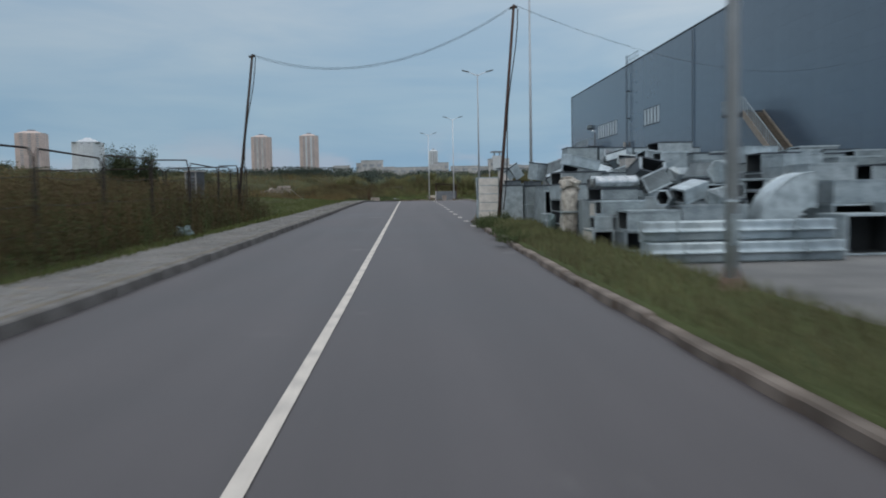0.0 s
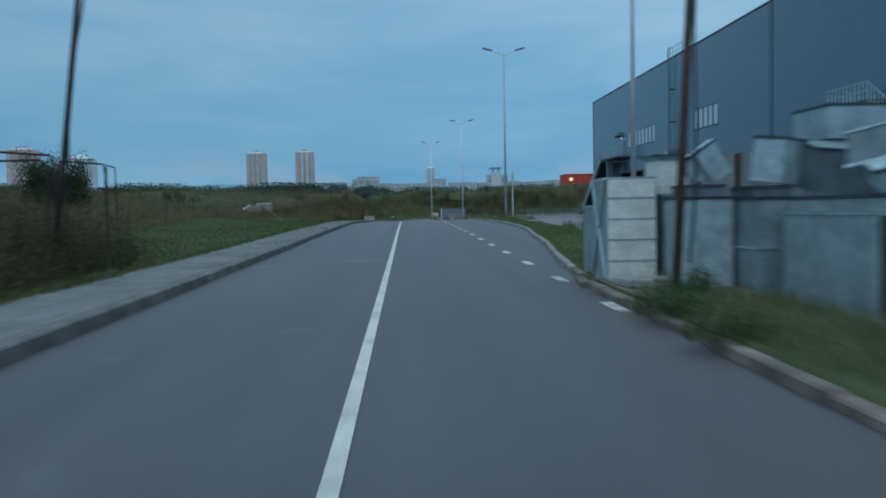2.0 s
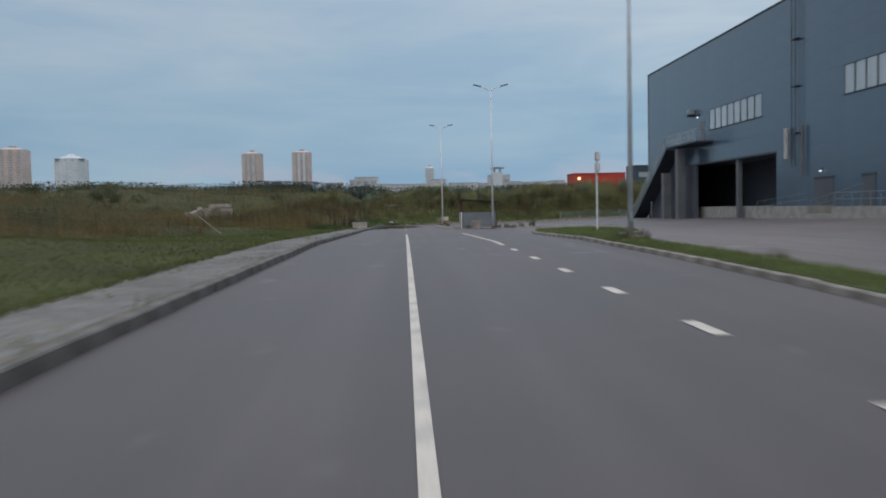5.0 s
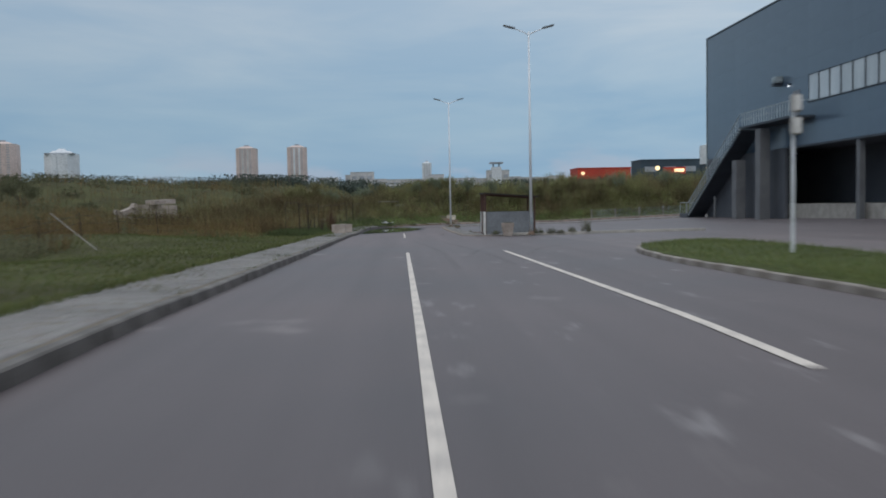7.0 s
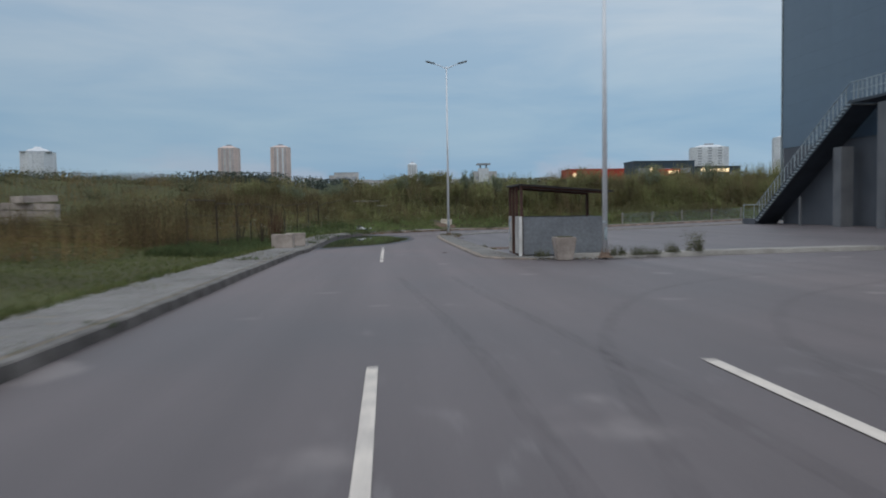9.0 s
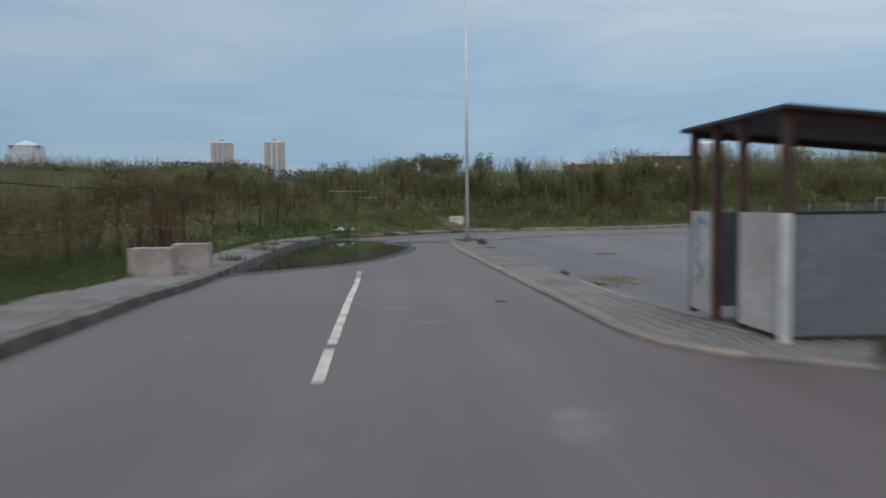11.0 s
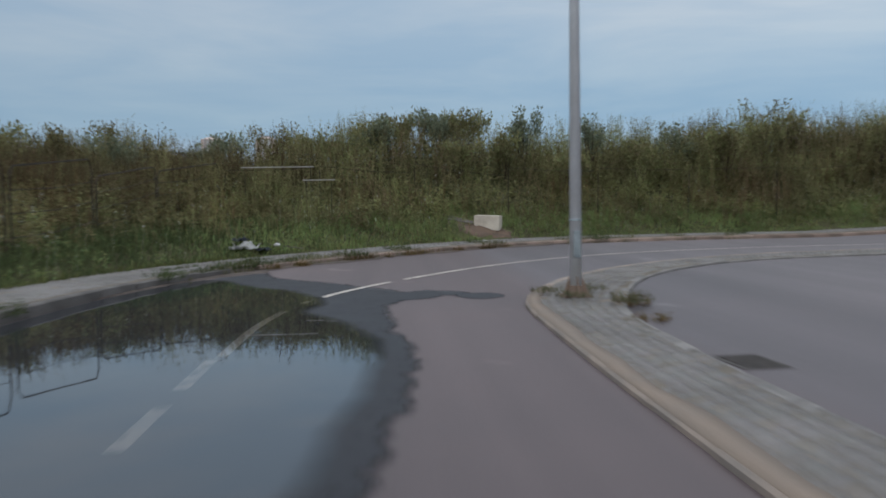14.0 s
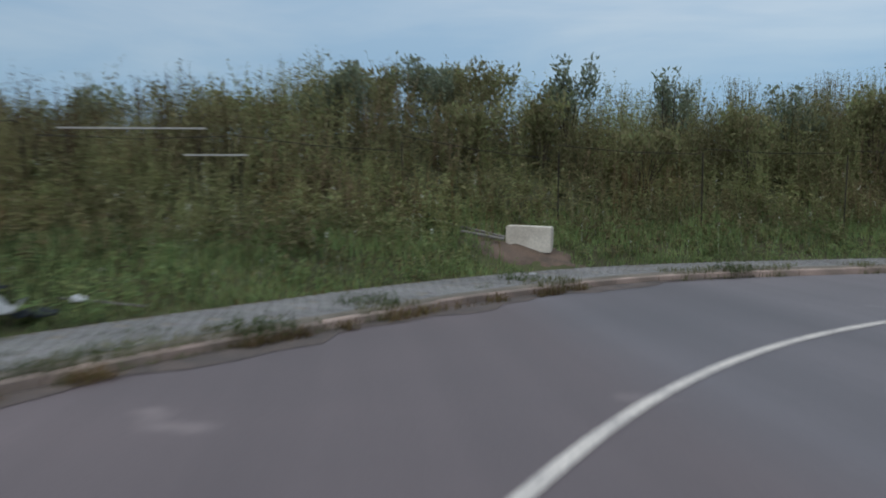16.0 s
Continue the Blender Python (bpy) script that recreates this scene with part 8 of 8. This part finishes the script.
for x0_, x1_, z_, y_ in ((-2.45, -0.4, 2.39, 143.0), (-0.72, 0.18, 2.01, 143.0)):
    st_ = part("fence_batten", boxed(0, x1_ - x0_, -0.012, 0.012, -0.012, 0.012), SHEETPALE)
    st_.location = (x0_, y_, z_)
    for q in (0.1, x1_ - x0_ - 0.1):
        g_ = float(land(x0_ + q, y_))
        part("batten_post", tubes(((q, 0.035, g_ - z_ - 0.2), (q, 0.02, 0.02), 0.008), n=6), BLACKPIPE, st_, "dark thin post")
    tagged(st_, "pale batten wired across the fence in the weeds", "batten", "battens")
for x_, y_, r_ in ((7.2, 120.8, 0.31), (2.17, 108.3, 0.08)):
    mh = thing("manhole_cover", pose(x_, y_, float(level(x_, y_))), "dark cast-iron cover in the asphalt", "manhole cover", "manhole covers")
    part("ring", tubes(((0, 0, -0.05), (0, 0, 0.006), r_ * 1.15), n=28), IRON, mh)
    part("lid", tubes(((0, 0, -0.04), (0, 0, 0.012), r_), n=28), IRON, mh)
bare = sheet("bare_soil", [(3.1, 25.9), (3.7, 25.6), (4.5, 26.0), (4.62, 27.2), (4.6, 28.7), (3.9, 29.0), (3.15, 28.7), (3.08, 27.4)], 0.137, DIRT)
tagged(bare, "bare sandy soil trodden into the verge", "soil", kind="structure")
footing = part("concrete_footing", boxed(-0.6, 0.6, -0.35, 0.35, 0, 0.1, bevel=0.02), CONCRETE)
footing.matrix_world = pose(3.75, 27.35, float(level(3.75, 27.3)) + 0.13, 0, 0, 5)
tagged(footing, "pale concrete footing slab before the duct boxes", "concrete slab")
drain = thing("storm_drain", pose(4.3, 125.6, float(level(4.3, 125.6)), 0, 0, 4), "dark cast-iron storm drain grate by the kerb", "drain grate")
part("frame", boxed(-0.2, 0.2, -0.28, 0.28, -0.05, 0.006), IRON, drain)
for k in range(8):
    part("bar", boxed(-0.16, 0.16, -0.25 + 0.066 * k, -0.222 + 0.066 * k, 0.0, 0.014), IRON, drain)
ex_, ey_ = np.meshgrid(np.linspace(3.0, 6.1, 40), np.linspace(144.7, 146.4, 25))
er_ = np.hypot((ex_ - 4.6) / 1.3, (ey_ - 145.55) / 0.62) + 0.15 * np.sin(ex_ * 5 + ey_ * 3)
er_ += np.array([0.5 * noise.noise(Vector((x * 2.3, y * 2.3, 4.0))) + 0.3 * noise.noise(Vector((x * 6.0, y * 6.0, 9.0))) for x, y in zip(ex_.ravel(), ey_.ravel())]).reshape(er_.shape)
ez_ = land(ex_, ey_) + 0.05 - 0.09 * smooth(0.75, 1.05, er_)
ei_ = (np.arange(24)[:, None] * 40 + np.arange(39)[None]).ravel()
scar = raw("bare_earth", np.stack([ex_.ravel(), ey_.ravel(), ez_.ravel()], 1), np.stack([ei_, ei_ + 1, ei_ + 41, ei_ + 40], 1), EARTH)
tagged(scar, "bare reddish earth in the grass before the block", "soil", kind="structure")
gut = clip_line(OUTER, 131, 9)
wv = 0.28 + 0.16 * np.sin(np.arange(len(gut)) * 0.9) + 0.1 * np.sin(np.arange(len(gut)) * 2.3)
tn = np.gradient(gut, axis=0)
tn /= np.linalg.norm(tn, axis=1)[:, None]
gi_ = gut + np.stack([tn[:, 1], -tn[:, 0]], 1) * (wv * smooth(0, 8, np.arange(len(gut))) * (1 - smooth(len(gut) - 8, len(gut) - 1, np.arange(len(gut)))))[:, None]
gutter = raw("gutter_dirt", np.vstack([np.c_[gut, level(gut[:, 0], gut[:, 1]) + 0.03], np.c_[gi_, level(gi_[:, 0], gi_[:, 1]) + 0.005]]), np.stack([np.arange(len(gut) - 1), np.arange(len(gut) - 1) + len(gut), np.arange(1, len(gut)) + len(gut), np.arange(1, len(gut))], 1), GUTTER)
tagged(gutter, "reddish sandy dirt along the gutter of the bend", "dirt", kind="structure")
dirt = sheet("dirt_patch", [(4.1, 109.9), (4.45, 110.4), (4.9, 110.9), (5.3, 111.3), (5.45, 111.75), (5.1, 112.3), (4.75, 112.75), (4.45, 112.6), (4.2, 111.9), (4.12, 110.9)], 0.005, DIRT, 0.12)
tagged(dirt, "sandy dirt washed onto the asphalt", "dirt", kind="structure")
cr_ = np.random.default_rng(31)
cn_ = 170
cc_ = np.stack([4.72 + cr_.normal(0, 0.27, cn_), 111.6 + cr_.normal(0, 0.5, cn_)], 1)
cs_ = cr_.uniform(0.008, 0.032, cn_)
ca_ = cr_.uniform(0, 6.3, cn_)
cube_ = np.array([(x, y, z) for z in (-0.2, 0.5) for x, y in ((-1, -0.6), (1, -0.7), (0.9, 0.6), (-0.8, 0.7))])
cv_ = cube_[None] * cs_[:, None, None] * cr_.uniform(0.6, 1.2, (cn_, 8, 3))
cv_ = np.stack([cc_[:, 0:1] + cv_[:, :, 0] * np.cos(ca_)[:, None] - cv_[:, :, 1] * np.sin(ca_)[:, None], cc_[:, 1:2] + cv_[:, :, 0] * np.sin(ca_)[:, None] + cv_[:, :, 1] * np.cos(ca_)[:, None], level(cc_[:, 0], cc_[:, 1])[:, None] + 0.008 + cv_[:, :, 2]], 2)
chips = raw("brick_rubble", cv_.reshape(-1, 3), (np.array([(4, 5, 6, 7), (0, 1, 5, 4), (1, 2, 6, 5), (2, 3, 7, 6), (3, 0, 4, 7)])[None] + 8 * np.arange(cn_)[:, None, None]).reshape(-1, 4), CHIPS)
tagged(chips, "broken reddish brick chips strewn on the dirt", "rubble", kind="stuff")
weed_tuft(4.17, 113.1, 0.12, 40, VERGE_DRY, float(level(4.17, 113.1)), 0.12)
weed_tuft(4.2, 110.5, 0.1, 30, VERGE_DRY, float(level(4.2, 110.5)), 0.12)
pale_sack = litter(4.42, 20.75, gz(4.42, 20.75) + 0.06, 0.13, "faded bluish plastic sack standing against the ducts", 11, 2.6)
pale_sack.name = "plastic_sack"
pale_sack.data.materials[0] = TARP
sack = litter(-5.12, 21.55, float(land(-5.12, 21.55)) + 0.05, 0.24, "faded blue-green plastic sack lying in the weeds", 8, 0.8)
sack.name = "plastic_sack"
sack.data.materials[0] = TARP

# dry grass rooted in the gutter and leafy growth on the verge of the bend
p, d = scatter_beyond(2600, 196.5, 206, -0.16, 0.02)
p = p[clumpy(p, 1.3, 6.0) > 0.45]
plants("gutter_grass", np.c_[p, level(p[:, 0], p[:, 1])], vr.uniform(0.03, 0.15, len(p)), WEED_DRY, 2, 0.2, 0.006, 0.7, label="dry grass along the gutter of the bend", category="grass", flat=0.25)
p, d = scatter_beyond(2200, 184, 216, 1.75, 3.6)
p = p[(clumpy(p, 0.7, 8.0) > 0.45) & (np.hypot(p[:, 0] - 4.9, p[:, 1] - 145.4) > 0.9)]
plants("verge_herbs", on_land(p), vr.uniform(0.15, 0.38, len(p)), BANK_GRASS, 9, 0.22, 0.006, 0.5, label="low leafy herbs in the grass of the bend", category="wild herbs", flat=0.45)
p, d = scatter_beyond(70, 188, 212, 1.8, 3.4)
plants("verge_flowers", on_land(p), vr.uniform(0.25, 0.5, len(p)), UMBEL, 6, 0.06, 0.002, low=0.9, flat=1.2, label="small white flowers in the verge grass", category="wild flowers")
p, d = scatter_beyond(500, 199, 205.5, 1.6, 2.6)
plants("scar_grass", on_land(p), vr.uniform(0.06, 0.16, len(p)), WEED_DRY, 1, 0.25, 0.007, 0.6, label="thin dry grass on the bare earth", category="grass", flat=0.25)

# ---- pavers ----
def paver_mesh():
    bm = boxed(-0.095, 0.095, -0.046, 0.046, -0.04, 0.0)
    bmesh.ops.delete(bm, geom=[f for f in bm.faces if f.normal.z < -0.5], context="FACES")
    me = bpy.data.meshes.new("paver")
    bm.to_mesh(me)
    bm.free()
    return me


PV = np.array([(sx * 0.095, sy * 0.0455, z) for z in (0.0, -0.04) for sx, sy in ((-1, -1), (1, -1), (1, 1), (-1, 1))])
PF = np.array([(0, 1, 2, 3), (0, 4, 5, 1), (1, 5, 6, 2), (2, 6, 7, 3), (3, 7, 4, 0)])


def pavers(left, right, name, owner, singles, seed, high=0.145, along=False):
    """Running-bond pavers across or along two lines; the singles in one stretch are objects of their own."""
    rn = np.random.default_rng(seed)
    l_, r_ = np.asarray(left), np.asarray(right)
    mid_ = (l_ + r_) / 2
    s = np.r_[0, np.cumsum(np.linalg.norm(np.diff(mid_, axis=0), axis=1))]
    rows_, places = np.arange(0.05, s[-1], 0.1), []
    for i, q in enumerate(rows_):
        a = np.array([np.interp(q, s, l_[:, j]) for j in (0, 1)])
        b = np.array([np.interp(q, s, r_[:, j]) for j in (0, 1)])
        w = np.linalg.norm(b - a)
        n = int(w / 0.2)
        if n < 1 or (along and i % 2):
            continue
        d = (b - a) / w
        ang = math.atan2(d[1], d[0])
        if along:
            for k in range(int(w / 0.1)):
                c = a + d * (0.05 + 0.1 * k) + (0.1 if k % 2 else 0.0) * np.array([-d[1], d[0]])
                places.append((c[0], c[1], ang + math.pi / 2))
            continue
        for k in range(n):
            c = a + d * (0.1 + 0.2 * k + (0.1 if i % 2 and k < n - 1 else 0.0))
            places.append((c[0], c[1], ang))
    places = np.array(places)
    z = level(places[:, 0], places[:, 1]) + high + rn.normal(0, 0.0025, len(places))
    one = np.zeros(len(places), bool)
    y0_, y1_ = singles
    one[np.where((places[:, 1] > y0_) & (places[:, 1] < y1_))[0][:150]] = True
    me = paver_mesh()
    me.materials.append(PAVER_PIECE)
    for (x, y, a), zz in zip(places[one], z[one]):
        ob = new("paver", me)
        ob.parent = owner
        ob.matrix_world = pose(x, y, zz, 0, 0, math.degrees(a))
    pl_, zr = places[~one], z[~one]
    ca, sa = np.cos(pl_[:, 2])[:, None], np.sin(pl_[:, 2])[:, None]
    vx = pl_[:, 0:1] + PV[None, :, 0] * ca - PV[None, :, 1] * sa
    vy = pl_[:, 1:2] + PV[None, :, 0] * sa + PV[None, :, 1] * ca
    vz = zr[:, None] + PV[None, :, 2] + rn.normal(0, 0.001, (len(pl_), 8))
    V = np.stack([vx, vy, vz], 2).reshape(-1, 3)
    F = (PF[None] + 8 * np.arange(len(pl_))[:, None, None]).reshape(-1, 4)
    ob = raw(name, V, F, PAVER, owner)
    return tagged(ob, kind="stuff")


wk = clip_line(OUTER, 0, 34)
pavers(offset(wk, 1.62), offset(wk, 0.16), "paver_field", pavement, (111.0, 113.5), 1)
mk = (MED_L[:, 0] < 24)
pavers(MED_L[mk] + [0.17, 0], MED_R[mk] - [0.15, 0], "paver_field", median, (112.0, 114.0), 2, MEDH, True)
